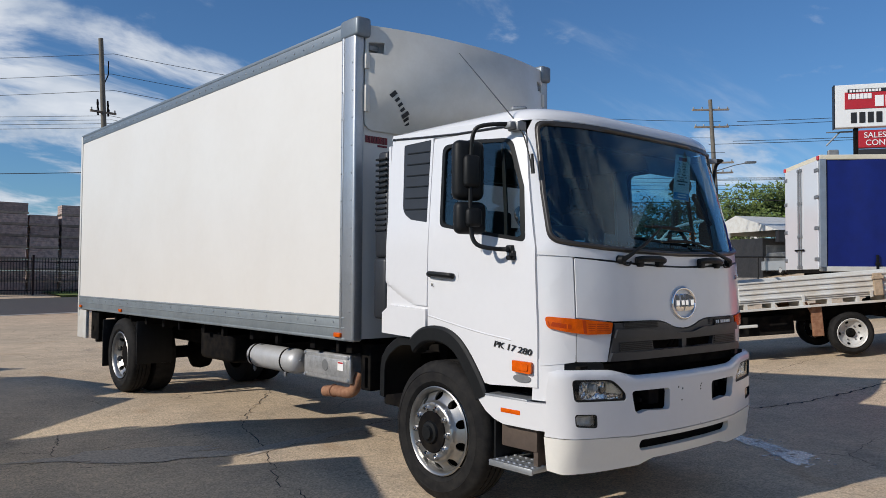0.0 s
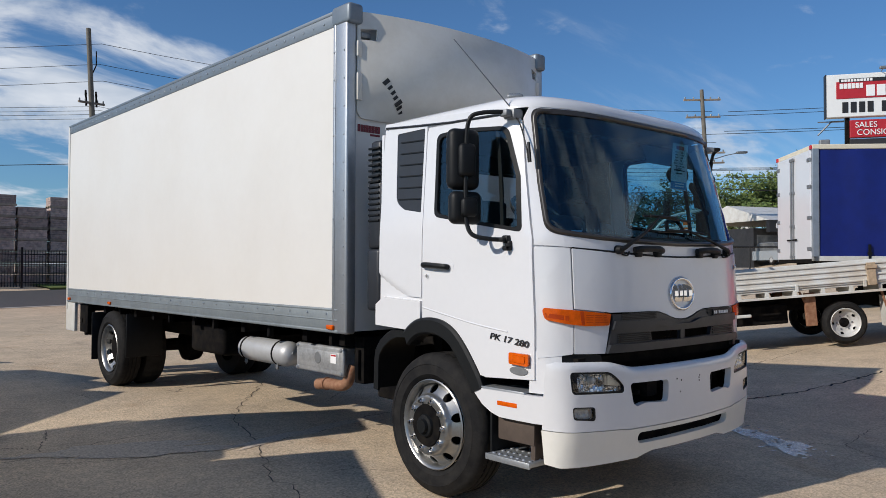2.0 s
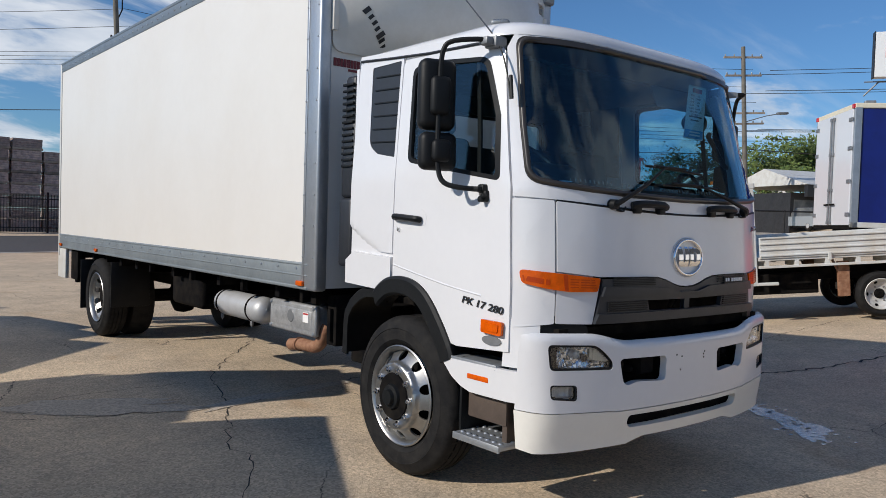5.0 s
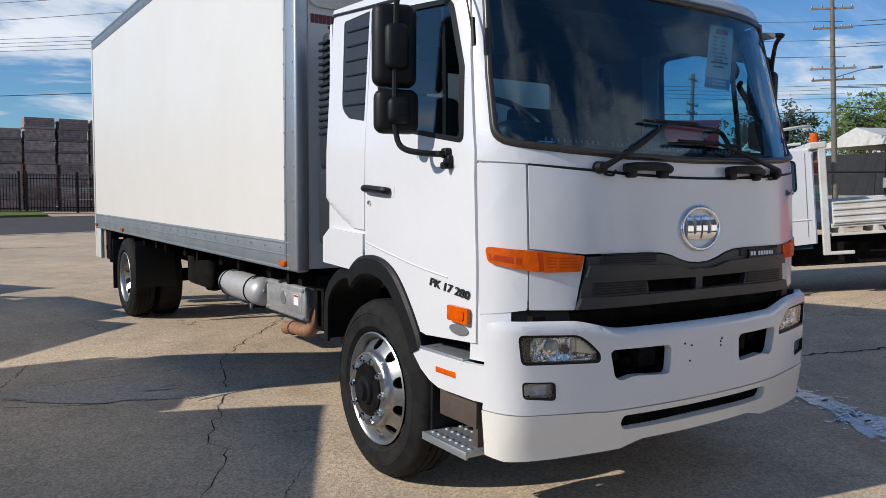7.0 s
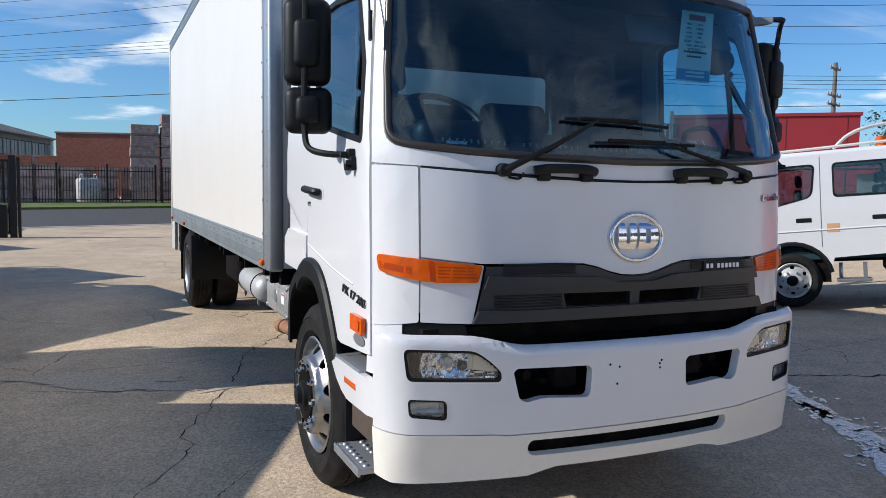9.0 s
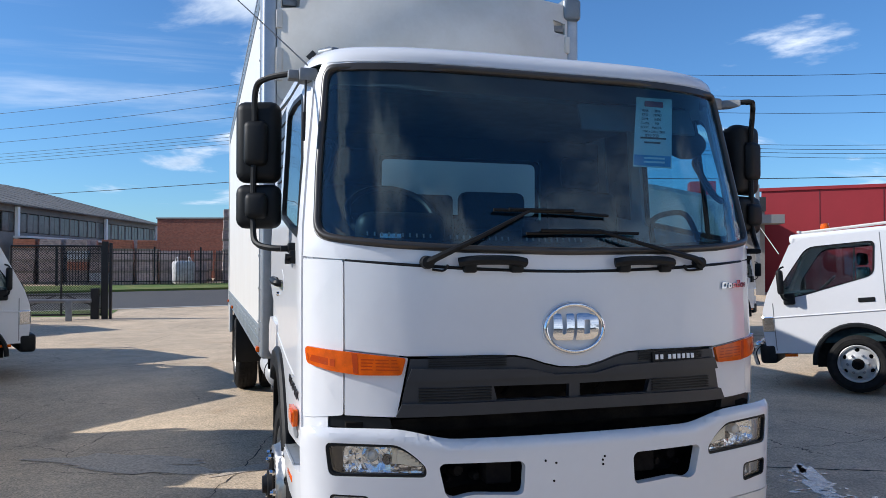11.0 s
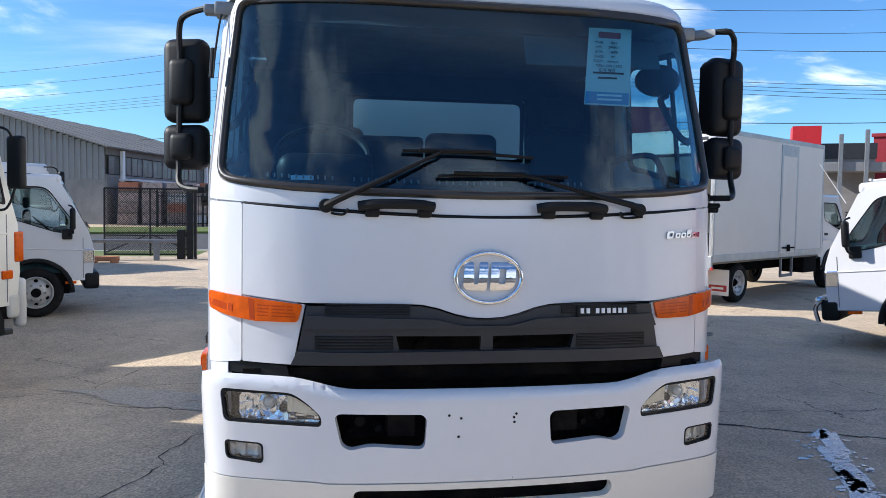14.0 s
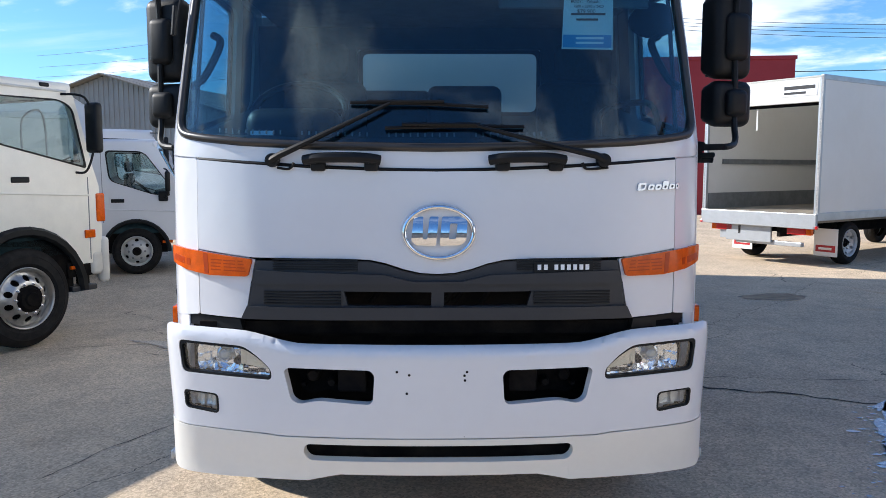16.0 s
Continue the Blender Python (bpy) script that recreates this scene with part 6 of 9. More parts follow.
def light_cab(owner, W, H, L, ax, r, belt, paint, crew=False, floor=0.45, lamp_side=True, grey_lamp=True, orange_corner=False, door_rear=None, window=None, lean=None, arch_gap=0.11, handle=None):
    """A cab-over cab facing -y with its nose at y=0: panels with real window openings, trim and seats."""
    ztop = H - 0.06
    rakey = lean or (0.40 if H < 2.3 else 0.30)
    arch = arc_pts(ax, r, r + arch_gap, 180, 10, 12)
    prof = [(0.04, floor), (ax - r - arch_gap - 0.02, floor)] + arch + [(min(L - 0.02, ax + r + 0.16), floor + 0.14), (L, floor + 0.20), (L, ztop - 0.03), (L - 0.07, ztop + 0.02), (rakey + 0.25, ztop), (rakey + 0.05, ztop - 0.08), (0.09, belt + 0.02), (0.02, belt - 0.2), (0.0, floor + 0.35)]
    drear = door_rear or L - 0.32
    win = window or round_poly([(0.28, belt - 0.05), (0.55, belt - 0.02), (drear - 0.1, belt + 0.20), (drear - 0.05, ztop - 0.12), (rakey + 0.26, ztop - 0.13), (0.30, belt + 0.16)], [0.03, 0.05, 0.1, 0.08, 0.12, 0.1])
    holes = [win]
    if crew:
        holes.append(round_poly([(drear + 0.16, belt + 0.18), (L - 0.22, belt + 0.18), (L - 0.22, ztop - 0.12), (drear + 0.16, ztop - 0.12)], 0.07))
    shell = None
    for sg in (-1, 1):
        fn = (lambda u, v: Vector((-W + 0.03 * clamp((v - belt) / 0.8), -u, v)))
        fix = (lambda bm: bm) if sg < 0 else mirrored
        to_u = lambda pts: [(-y, z) for y, z in pts]
        sidep = part("cab_side", fix(sheet_of(to_u(prof), [to_u(h) for h in holes], fn, 0.03, 0.25)), paint, owner, smooth=35)
        shell = shell or sidep
        for h in holes:
            part("window_trim", fix(sheet_of(to_u(h), [shrink_about(to_u(h), 0.025)], fn, 0.012, 0.3, 0.004)), BLACK, sidep)
            g = part("side_window", fix(sheet_of(shrink_about(to_u(h), 0.02), (), fn, 0.004, 0.4, -0.006)), SIDEGLASS, sidep)
            g.visible_shadow = False
        for ya in [drear] + ([L - 0.10] if crew else []):
            part("door_gap", fix(tube([fn(-ya, floor + 0.30), fn(-ya, belt), fn(-ya - 0.01, ztop - 0.02)], 0.006, 5)), GUTTERGREY, sidep)
        part("door_gap", fix(tube([fn(-0.16, floor + 0.04), fn(-0.16, belt - 0.1)], 0.006, 5)), GUTTERGREY, sidep)
        part("crease", fix(tube([fn(-0.16, belt - 0.30), fn(-L + 0.05, belt - 0.24)], 0.012, 6)), paint, sidep)
        for ya in [handle or drear - 0.22] + ([L - 0.42] if crew else []):
            part("door_handle", fix(box(-W - 0.012, -W + 0.01, ya - 0.10, ya + 0.10, belt - 0.15, belt - 0.09, 0.02, 3)), BLACK, sidep)
        part("arch_trim", fix(tube([Vector((-W - 0.004, y, z)) for y, z in arc_pts(ax, r, r + arch_gap + 0.02, 180, 12, 14)], 0.035 if H < 2.6 else 0.055, 6)), BLACK, sidep)
        if lamp_side:
            part("corner_lamp", fix(box(-W - 0.008, -W + 0.05, 0.0, 0.17, belt - 0.50, belt - 0.28, 0.02, 2)), LAMPCHROME if grey_lamp else ORANGE, sidep)
        if orange_corner:
            part("corner_lamp", fix(box(-W - 0.012, -W + 0.03, -0.05, 0.07, belt - 0.60, belt - 0.28, 0.03, 3)), ORANGE, sidep, "tall orange corner lamp")
            part("side_lamp", fix(box(-W - 0.02, -W + 0.03, 0.10, 0.23, belt - 0.77, belt - 0.68, 0.01)), ORANGE, sidep)
        if H < 2.3:
            arm = part("mirror_arm", fix(tube(smooth_path([(-W + 0.01, 0.40, belt - 0.06), (-W - 0.10, 0.33, belt - 0.05), (-W - 0.15, 0.30, belt + 0.06), (-W - 0.15, 0.30, belt + 0.34), (-W - 0.08, 0.36, belt + 0.40)]), 0.013, 6)), BLACK, sidep)
            part("mirror_foot", fix(box(-W - 0.05, -W + 0.01, 0.31, 0.46, belt - 0.13, belt + 0.03, 0.02, 2)), BLACK, arm)
            part("mirror_head", fix(box(-W - 0.23, -W - 0.07, 0.27, 0.35, belt + 0.02, belt + 0.36, 0.035, 3)), BLACK, arm, smooth=60)
        else:
            arm = part("mirror_arm", fix(tube(smooth_path([(-W + 0.03, 0.42, belt + 0.78), (-W - 0.14, 0.26, belt + 0.75), (-W - 0.17, 0.20, belt + 0.5), (-W - 0.17, 0.20, belt + 0.2), (-W - 0.10, 0.24, belt - 0.03), (-W + 0.0, 0.30, belt - 0.05)]), 0.014, 6)), BLACK, sidep)
            part("mirror_head", fix(box(-W - 0.28, -W - 0.08, 0.14, 0.24, belt + 0.16, belt + 0.70, 0.04, 3)), BLACK, arm, smooth=60)
        part("sill_lamp", fix(box(-W - 0.01, -W + 0.04, 0.26, 0.42, floor - 0.05, floor - 0.01, 0.006)), ORANGE, sidep)
        part("inner_lining", fix(box(-W + 0.05, -W + 0.07, 0.3, L - 0.05, floor + 0.2, belt - 0.06)), CABIN, sidep)

    def face(u, v):
        k = clamp((v - belt) / (ztop - belt))
        return Vector((u, 0.03 + rakey * k + 0.09 * abs(u / W) ** 3, v))

    front_hole = round_poly([(-W + 0.10, belt + 0.06), (W - 0.10, belt + 0.06), (W - 0.14, ztop - 0.08), (-W + 0.14, ztop - 0.08)], 0.08)
    front = part("cab_front", sheet_of([(-W + 0.02, floor + 0.12), (W - 0.02, floor + 0.12), (W - 0.03, ztop), (-W + 0.03, ztop)], [front_hole], face, 0.03, 0.2), paint, owner, smooth=35)
    g = part("windscreen", sheet_of(front_hole, (), face, 0.005, 0.2, -0.006), SIDEGLASS, front)
    g.visible_shadow = False
    part("windscreen_seal", sheet_of(front_hole, [shrink_about(front_hole, 0.03)], face, 0.01, 0.3, 0.004), BLACK, front)
    part("grille", sheet_of(round_poly([(-W * 0.6, belt - 0.52), (W * 0.6, belt - 0.52), (W * 0.55, belt - 0.36), (-W * 0.55, belt - 0.36)], 0.02), (), face, 0.02, 0.2, 0.012), DARKGREY, front)
    for sx in (-1, 1):
        part("headlamp", sheet_of(round_poly([(sx * W * 0.68, belt - 0.56), (sx * W * 0.96, belt - 0.56), (sx * W * 0.94, belt - 0.34), (sx * W * 0.70, belt - 0.36)], 0.03), (), face, 0.02, 0.2, 0.014), LAMPCHROME, front)
        part("wiper", tube([face(sx * 0.3, belt + 0.03) + Vector((0, -0.02, 0)), face(sx * 0.3 - 0.35, belt + 0.12) + Vector((0, -0.02, 0))], 0.010, 5), BLACK, front)
    part("bumper", box(-W - 0.01, W + 0.01, -0.01 if orange_corner else -0.07, 0.16, floor - 0.14, floor + 0.13, 0.05, 3), BLACK if not orange_corner else PAINT_OLD, owner, smooth=50)
    part("roof", box(-W + 0.035, W - 0.035, rakey + 0.05, L, ztop - 0.08, H, 0.05, 3), paint, owner, smooth=50)
    part("roof_vent", box(-W + 0.06, -W + 0.13, rakey + 0.38, rakey + 0.62, H - 0.075, H - 0.02, 0.02), BLACK, owner)
    rear_hole = [(-W + 0.35, belt + 0.15), (W - 0.35, belt + 0.15), (W - 0.35, ztop - 0.12), (-W + 0.35, ztop - 0.12)]
    part("cab_back", sheet_of([(-W + 0.02, floor + 0.2), (W - 0.02, floor + 0.2), (W - 0.05, ztop), (-W + 0.05, ztop)], [rear_hole], lambda u, v: Vector((u, L - 0.005, v)), 0.03, 0.4), paint, owner)
    part("cab_floor", box(-W + 0.05, W - 0.05, 0.15, L - 0.04, floor + 0.12, floor + 0.34), CABIN, owner)
    part("dashboard", box(-W + 0.08, W - 0.08, 0.16, 0.55, floor + 0.4, belt + 0.02, 0.05, 2), CABIN, owner)
    part("steering_wheel", tube([Vector((-0.42 + 0.19 * math.cos(t), 0.72 + 0.13 * math.sin(t), belt + 0.09 + 0.12 * math.sin(t))) for t in [2 * math.pi * k / 16 for k in range(17)]], 0.014, 6), BLACK, owner)
    for cx in (-0.42, 0.42):
        rows = (ax + 0.12,) if not crew else (ax + 0.12, L - 0.35)
        for yb in rows:
            seat = part("seat", box(cx - 0.22, cx + 0.22, yb - 0.42, yb, floor + 0.42, belt - 0.18, 0.05, 2), SEAT, owner, smooth=50)
            part("seat_back", box(cx - 0.22, cx + 0.22, yb - 0.06, yb + 0.06, belt - 0.2, belt + 0.32, 0.05, 2), SEAT, seat, smooth=50)
            part("headrest", box(cx - 0.12, cx + 0.12, yb - 0.04, yb + 0.05, belt + 0.34, belt + 0.52, 0.04, 2), SEAT, seat, smooth=50)
    return shell


def chassis_of(owner, W, y0, y1, z):
    for sx in (-1, 1):
        part("chassis_rail", box(sx * 0.36, sx * 0.43, y0, y1, z - 0.2, z, 0.01), CHASSIS, owner)


def skylight_mat():
    """Thin translucent fibreglass sheet."""
    m = bpy.data.materials.new("translucent_roof_sheet")
    m.use_nodes = True
    t = m.node_tree
    p = t.nodes["Principled BSDF"]
    p.inputs["Base Color"].default_value, p.inputs["Roughness"].default_value = (0.78, 0.77, 0.72, 1), 0.6
    tr = node(t, "ShaderNodeBsdfTranslucent")
    tr.inputs["Color"].default_value = (0.80, 0.78, 0.72, 1)
    mx = node(t, "ShaderNodeMixShader")
    mx.inputs[0].default_value = 0.6
    t.links.new(p.outputs[0], mx.inputs[1])
    t.links.new(tr.outputs[0], mx.inputs[2])
    t.links.new(mx.outputs[0], t.nodes["Material Output"].inputs["Surface"])
    return m


SKYLIGHT = skylight_mat()


def box_body(owner, W, y0, y1, z0, z1, rails=ALLOY, open_rear=False, side_door=False):
    for sx in (-1, 1):
        sidep = part("side_panel", box(sx * (W - 0.04), sx * W, y0, y1, z0, z1), PANEL, owner)
        part("bottom_rail", box(sx * (W - 0.03), sx * (W + 0.008), y0, y1, z0 - 0.02, z0 + 0.12, 0.006), rails, owner)
        part("top_rail", box(sx * (W - 0.05), sx * (W + 0.008), y0, y1, z1 - 0.06, z1 + 0.03, 0.01), rails, owner)
        for y in (y0, y1 - 0.06):
            part("corner_post", box(sx * (W - 0.07), sx * (W + 0.006), y, y + 0.06, z0, z1, 0.008), rails, owner)
        if side_door and sx < 0:
            d = part("side_door", box(-W - 0.012, -W - 0.003, y0 + 1.5, y0 + 2.2, z0 + 0.06, z1 - 0.32, 0.004), PANEL, owner, "narrow side door with metal frame")
            for a, b, c, e in ((y0 + 1.43, y0 + 1.5, z0 + 0.02, z1 - 0.10), (y0 + 2.2, y0 + 2.27, z0 + 0.02, z1 - 0.10), (y0 + 1.5, y0 + 2.2, z1 - 0.32, z1 - 0.10)):
                part("door_frame", box(-W - 0.016, -W, a, b, c, e, 0.004), rails, d)
            part("door_latch", join(box(-W - 0.04, -W - 0.01, y0 + 1.55, y0 + 2.15, z0 + 0.16, z0 + 0.19, 0.006), box(-W - 0.05, -W - 0.01, y0 + 1.8, y0 + 1.9, z0 + 0.10, z0 + 0.24, 0.01)), CHASSIS, d)
    part("body_roof", box(-W + 0.01, W - 0.01, y0, y1, z1 - 0.02, z1 + 0.015), SKYLIGHT if open_rear else PANEL, owner)
    part("front_wall", box(-W + 0.04, W - 0.04, y0, y0 + 0.05, z0, z1), PANEL, owner)
    part("body_floor", box(-W + 0.04, W - 0.04, y0 + 0.05, y1, z0 - 0.06, z0 + 0.10), mat("plywood_floor", (0.24, 0.21, 0.17), 0.8, grain=0.2, scale=4) if open_rear else CHASSIS, owner)
    if not open_rear:
        part("rear_wall", box(-W + 0.06, W - 0.06, y1 - 0.05, y1 - 0.005, z0, z1), PANEL, owner)
        return
    part("rear_header", box(-W + 0.05, W - 0.05, y1 - 0.07, y1, z1 - 0.42, z1, 0.008), PAINT_OLD, owner, "white header over the open rear of the box")
    part("header_sign", box(-W + 0.10, -W + 0.75, y1, y1 + 0.006, z1 - 0.30, z1 - 0.10), WHITE_INK, owner, "small white sign with dark bars")
    part("sign_bar", box(-W + 0.14, -W + 0.70, y1 + 0.004, y1 + 0.010, z1 - 0.19, z1 - 0.13), INK, owner)
    part("sign_bar", box(-W + 0.30, -W + 0.70, y1 + 0.004, y1 + 0.010, z1 - 0.27, z1 - 0.23), INK, owner)
    part("rear_sill", box(-W, W, y1 - 0.03, y1 + 0.03, z0 - 0.16, z0 + 0.10, 0.01), ALLOY, owner, "chequered metal rear sill")
    part("load_rail", box(W - 0.07, W - 0.05, y0 + 0.1, y1 - 0.5, z0 + 0.95, z0 + 1.05), GUTTERGREY, owner)
    part("kick_strip", box(W - 0.06, W - 0.045, y0 + 0.1, y1 - 0.1, z0 + 0.1, z0 + 0.40), GUTTERGREY, owner)
    part("kick_strip", box(-W + 0.045, -W + 0.06, y0 + 0.1, y1 - 0.1, z0 + 0.1, z0 + 0.40), GUTTERGREY, owner)
    part("roller_edge", box(-W + 0.05, W - 0.05, y1 - 0.11, y1 - 0.07, z1 - 0.47, z1 - 0.40), CHASSIS, owner)
    part("pull_strap", box(0.10, 0.13, y1 - 0.1, y1 - 0.095, z1 - 0.85, z1 - 0.42), PAINT_OLD, owner)
    for k in range(4):
        part("door_latch", box(-W + 0.06, -W + 0.075, y0 + 1.3, y0 + 1.36, z0 + 0.45 + 0.40 * k, z0 + 0.60 + 0.40 * k, 0.01), CHASSIS, owner)


def place(x, y, rz, rx=0.0, dz=0.0):
    return pose(x, y, ground_z(x, y) + dz, rx, 0, rz)


# cream truck facing the yard lane
hino = thing("medium_truck", pose(-4.68, 6.13, -0.11, 0, 0, 152), "cream-white cab-over truck with orange corner lamps", "truck", "trucks in the side row")
HINO_WINDOW = round_poly([(0.16, 1.84), (1.20, 2.09), (1.20, 2.57), (0.44, 2.575), (0.29, 2.50)], [0.05, 0.08, 0.08, 0.10, 0.08])
light_cab(hino, 1.05, 2.76, 1.48, 0.95, 0.52, 1.85, mat("cream_cab_paint", (0.82, 0.79, 0.70), 0.3, grain=0.06, coat=0.3), floor=0.80, grey_lamp=True, lamp_side=False, orange_corner=True, door_rear=1.33, window=HINO_WINDOW, lean=0.22, arch_gap=0.14, handle=0.95)
for sg, rz in ((-1, 0), (1, 180)):
    truck_wheel(hino, pose(sg * 1.05, 0.95, 0.515, 0, 0, rz), 0.515, 0.31, 0.26, RIM, bulge=0.05, hub_r=0.12, nuts=10, nut_r=0.014, nut_at=0.50, hole_at=0.69, wide=1.05)
    truck_wheel(hino, pose(sg * 1.05, 5.2, 0.515, 0, 0, rz), 0.515, 0.31, 0.24, STEEL_RIM, holes=5, bulge=-0.10, hub_r=0.10, nuts=8, nut_r=0.02)
    step = part("cab_step", box(sg * 0.85, sg * 1.06, 0.10, 0.42, 0.50, 0.56, 0.012), DARKGREY, hino, "grey cab step")
    part("step_bracket", join(box(sg * 0.86, sg * 0.98, 0.14, 0.22, 0.54, 0.84), box(sg * 0.86, sg * 1.0, 0.36, 0.44, 0.52, 0.84)), CHASSIS, step)
    part("step_riser", box(sg * 0.84, sg * 1.03, 0.08, 0.44, 0.66, 0.82, 0.01), CHASSIS, hino)
    part("bumper_corner", box(sg * 0.95, sg * 1.07, -0.09, 0.03, 0.56, 1.08, 0.05, 3), PAINT_OLD, hino, smooth=50)
    part("drip_rail", tube([(sg * 1.02, 0.36, 2.66), (sg * 1.02, 1.44, 2.68)], 0.016, 6), PAINT_OLD, hino)
    part("roof_vent", box(sg * 0.98, sg * 1.03, 0.55, 0.66, 2.69, 2.735, 0.012), BLACK, hino)
    part("inner_frame", tube(smooth_path([(sg * 0.98, 0.86, 1.98), (sg * 0.98, 0.84, 2.35), (sg * 0.98, 0.62, 2.42), (sg * 0.98, 0.58, 1.95)]), 0.012, 6), GUTTERGREY, hino)
part("inner_arch", box(-1.0, 1.0, 0.42, 1.62, 0.5, 1.10), CHASSIS, hino)
chassis_of(hino, 1.1, 0.3, 6.9, 0.95)
box_body(hino, 1.15, 2.16, 7.0, 1.02, 2.47)
# added block: fills the gap so the cab and box shadows meet
part("shadow_filler", box(0.0, 0.85, 1.52, 2.12, 0.9, 2.50, 0.04, 2), CHASSIS, hino, "black block added behind the cab to join its shadow to the box's")

# small grey-white box truck further along the row
fl_ = thing("light_truck", pose(-4.37, 10.68, 0, 0, 0, 108), "white light box truck with a rounded cab", "truck", "trucks in the side row")
light_cab(fl_, 0.95, 2.20, 1.62, 0.82, 0.375, 1.33, PAINT, floor=0.56)
box_body(fl_, 1.0, 1.70, 5.6, 0.85, 2.85)
chassis_of(fl_, 0.95, 0.3, 5.5, 0.72)
part("inner_arch", box(-0.85, 0.85, 0.35, 1.3, 0.35, 0.9), CHASSIS, fl_)
for sg, rz in ((-1, 0), (1, 180)):
    truck_wheel(fl_, pose(sg * 0.92, 0.82, 0.385, 0, 0, rz), 0.385, 0.235, 0.2, STEEL_RIM, holes=6, bulge=0.04, hub_r=0.06, nuts=6)
    truck_wheel(fl_, pose(sg * 0.92, 3.9, 0.385, 0, 0, rz), 0.385, 0.235, 0.2, STEEL_RIM, holes=6, bulge=-0.08, hub_r=0.06, nuts=6)

# more of the row stands beyond the edge of view and throws its shade over the yard
for x, y, rz, tip, half, high in ((-5.77, 9.02, 127.0, 0.0, 0.78, 2.5),):
    t2 = thing("box_trailer", pose(x, y, ground_z(x, y), tip, 0, rz), "plain white box trailer parked in the side row", "trailer", "trailers in the side row")
    box_body(t2, half, 0.0, 5.2, 0.55, high)
    part("drawbar", box(-0.05, 0.05, -0.02, 0.3, 0.40, 0.50, 0.01), CHASSIS, t2)
    for sg, rz2 in ((-1, 0), (1, 180)):
        truck_wheel(t2, pose(sg * (half - 0.02), 2.9, 0.33, 0, 0, rz2), 0.33, 0.2, 0.2, STEEL_RIM, holes=6, bulge=0.0)
for x, y, rz in ((-5.98, 13.87, 124.0), (-7.98, 20.5, 124.0)):
    t2 = thing("parked_truck", pose(x, y, 0, 0, 0, rz), "white cab-over truck parked in the side row", "truck", "trucks in the side row")
    light_cab(t2, 1.10, 2.50, 1.9, 0.86, 0.46, 1.66, PAINT, floor=0.62)
    box_body(t2, 1.15, 2.0, 6.4, 1.0, 2.55)
    chassis_of(t2, 1.1, 0.3, 6.3, 0.9)
    for sg, rz2 in ((-1, 0), (1, 180)):
        truck_wheel(t2, pose(sg * 1.06, 0.86, 0.46, 0, 0, rz2), 0.46, 0.29, 0.24, STEEL_RIM, holes=6, bulge=0.05)
        truck_wheel(t2, pose(sg * 1.06, 4.9, 0.46, 0, 0, rz2), 0.46, 0.29, 0.24, STEEL_RIM, holes=6, bulge=-0.1)

# crew-cab tray truck on the slope
crew = thing("crew_cab_truck", pose(6.76, 6.64, -0.07, 5.2, 0, -139), "white crew-cab truck with a worn steel tray", "truck")
light_cab(crew, 0.98, 2.20, 2.70, 1.15, 0.39, 1.36, PAINT, crew=True, floor=0.56, door_rear=1.55)
part("inner_arch", box(-0.88, 0.88, 0.65, 1.65, 0.35, 0.9), CHASSIS, crew)
for sg, rz in ((-1, 0), (1, 180)):
    truck_wheel(crew, pose(sg * 0.95, 1.15, 0.39, 0, 0, rz), 0.39, 0.24, 0.21, STEEL_RIM, holes=6, bulge=0.05, hub_r=0.065, nuts=6)
    truck_wheel(crew, pose(sg * 0.98, 4.75, 0.365, 0, 0, rz), 0.365, 0.24, 0.21, mat("white_steel_rim", (0.62, 0.62, 0.60), 0.45, 0.2, grain=0.2) if sg < 0 else bpy.data.materials["white_steel_rim"], holes=5, bulge=-0.09, hub_r=0.07, nuts=6)
    part("mud_flap", box(sg * 0.72, sg * 1.0, 5.42, 5.44, 0.25, 0.78, 0.01), PAINT_OLD, crew, "white rear mud flap")
    part("guard_stay", box(sg * 0.90, sg * 0.97, 4.12, 4.30, 0.35, 0.92, 0.01), RUST, crew, "rusty mudguard stay")
    part("guard_stay", tube([(sg * 0.95, 4.28, 0.40), (sg * 0.95, 4.05, 0.95)], 0.02, 6), RUST, crew)
    part("guard_stay", tube([(sg * 0.98, 5.35, 0.95), (sg * 0.98, 5.46, 0.45)], 0.02, 6), RUST, crew)
chassis_of(crew, 0.9, 0.3, 6.6, 0.80)
part("chassis_box", box(-0.7, 0.7, 2.4, 3.9, 0.40, 0.74, 0.02), CHASSIS, crew)
part("fuel_tank", box(-0.72, -0.42, 3.2, 4.1, 0.36, 0.80, 0.05, 2), CHASSIS, crew)
part("spare_carrier", box(-0.55, 0.55, 5.5, 6.7, 0.55, 0.86, 0.04, 2), CHASSIS, crew)
part("crew_step", join(box(0.78, 1.0, 1.72, 2.15, 0.36, 0.40, 0.008), box(0.86, 0.9, 1.75, 1.8, 0.38, 0.62), box(0.86, 0.9, 2.05, 2.1, 0.38, 0.62)), GUTTERGREY, crew)
TRAYP = mat("rust_streaked_white_steel", (0.66, 0.67, 0.65), 0.45, grain=0.12, scale=3, second=(0.56, 0.52, 0.45))
part("tray_floor", box(-1.05, 1.05, 2.90, 7.0, 0.98, 1.04, 0.005), TRAYP, crew)
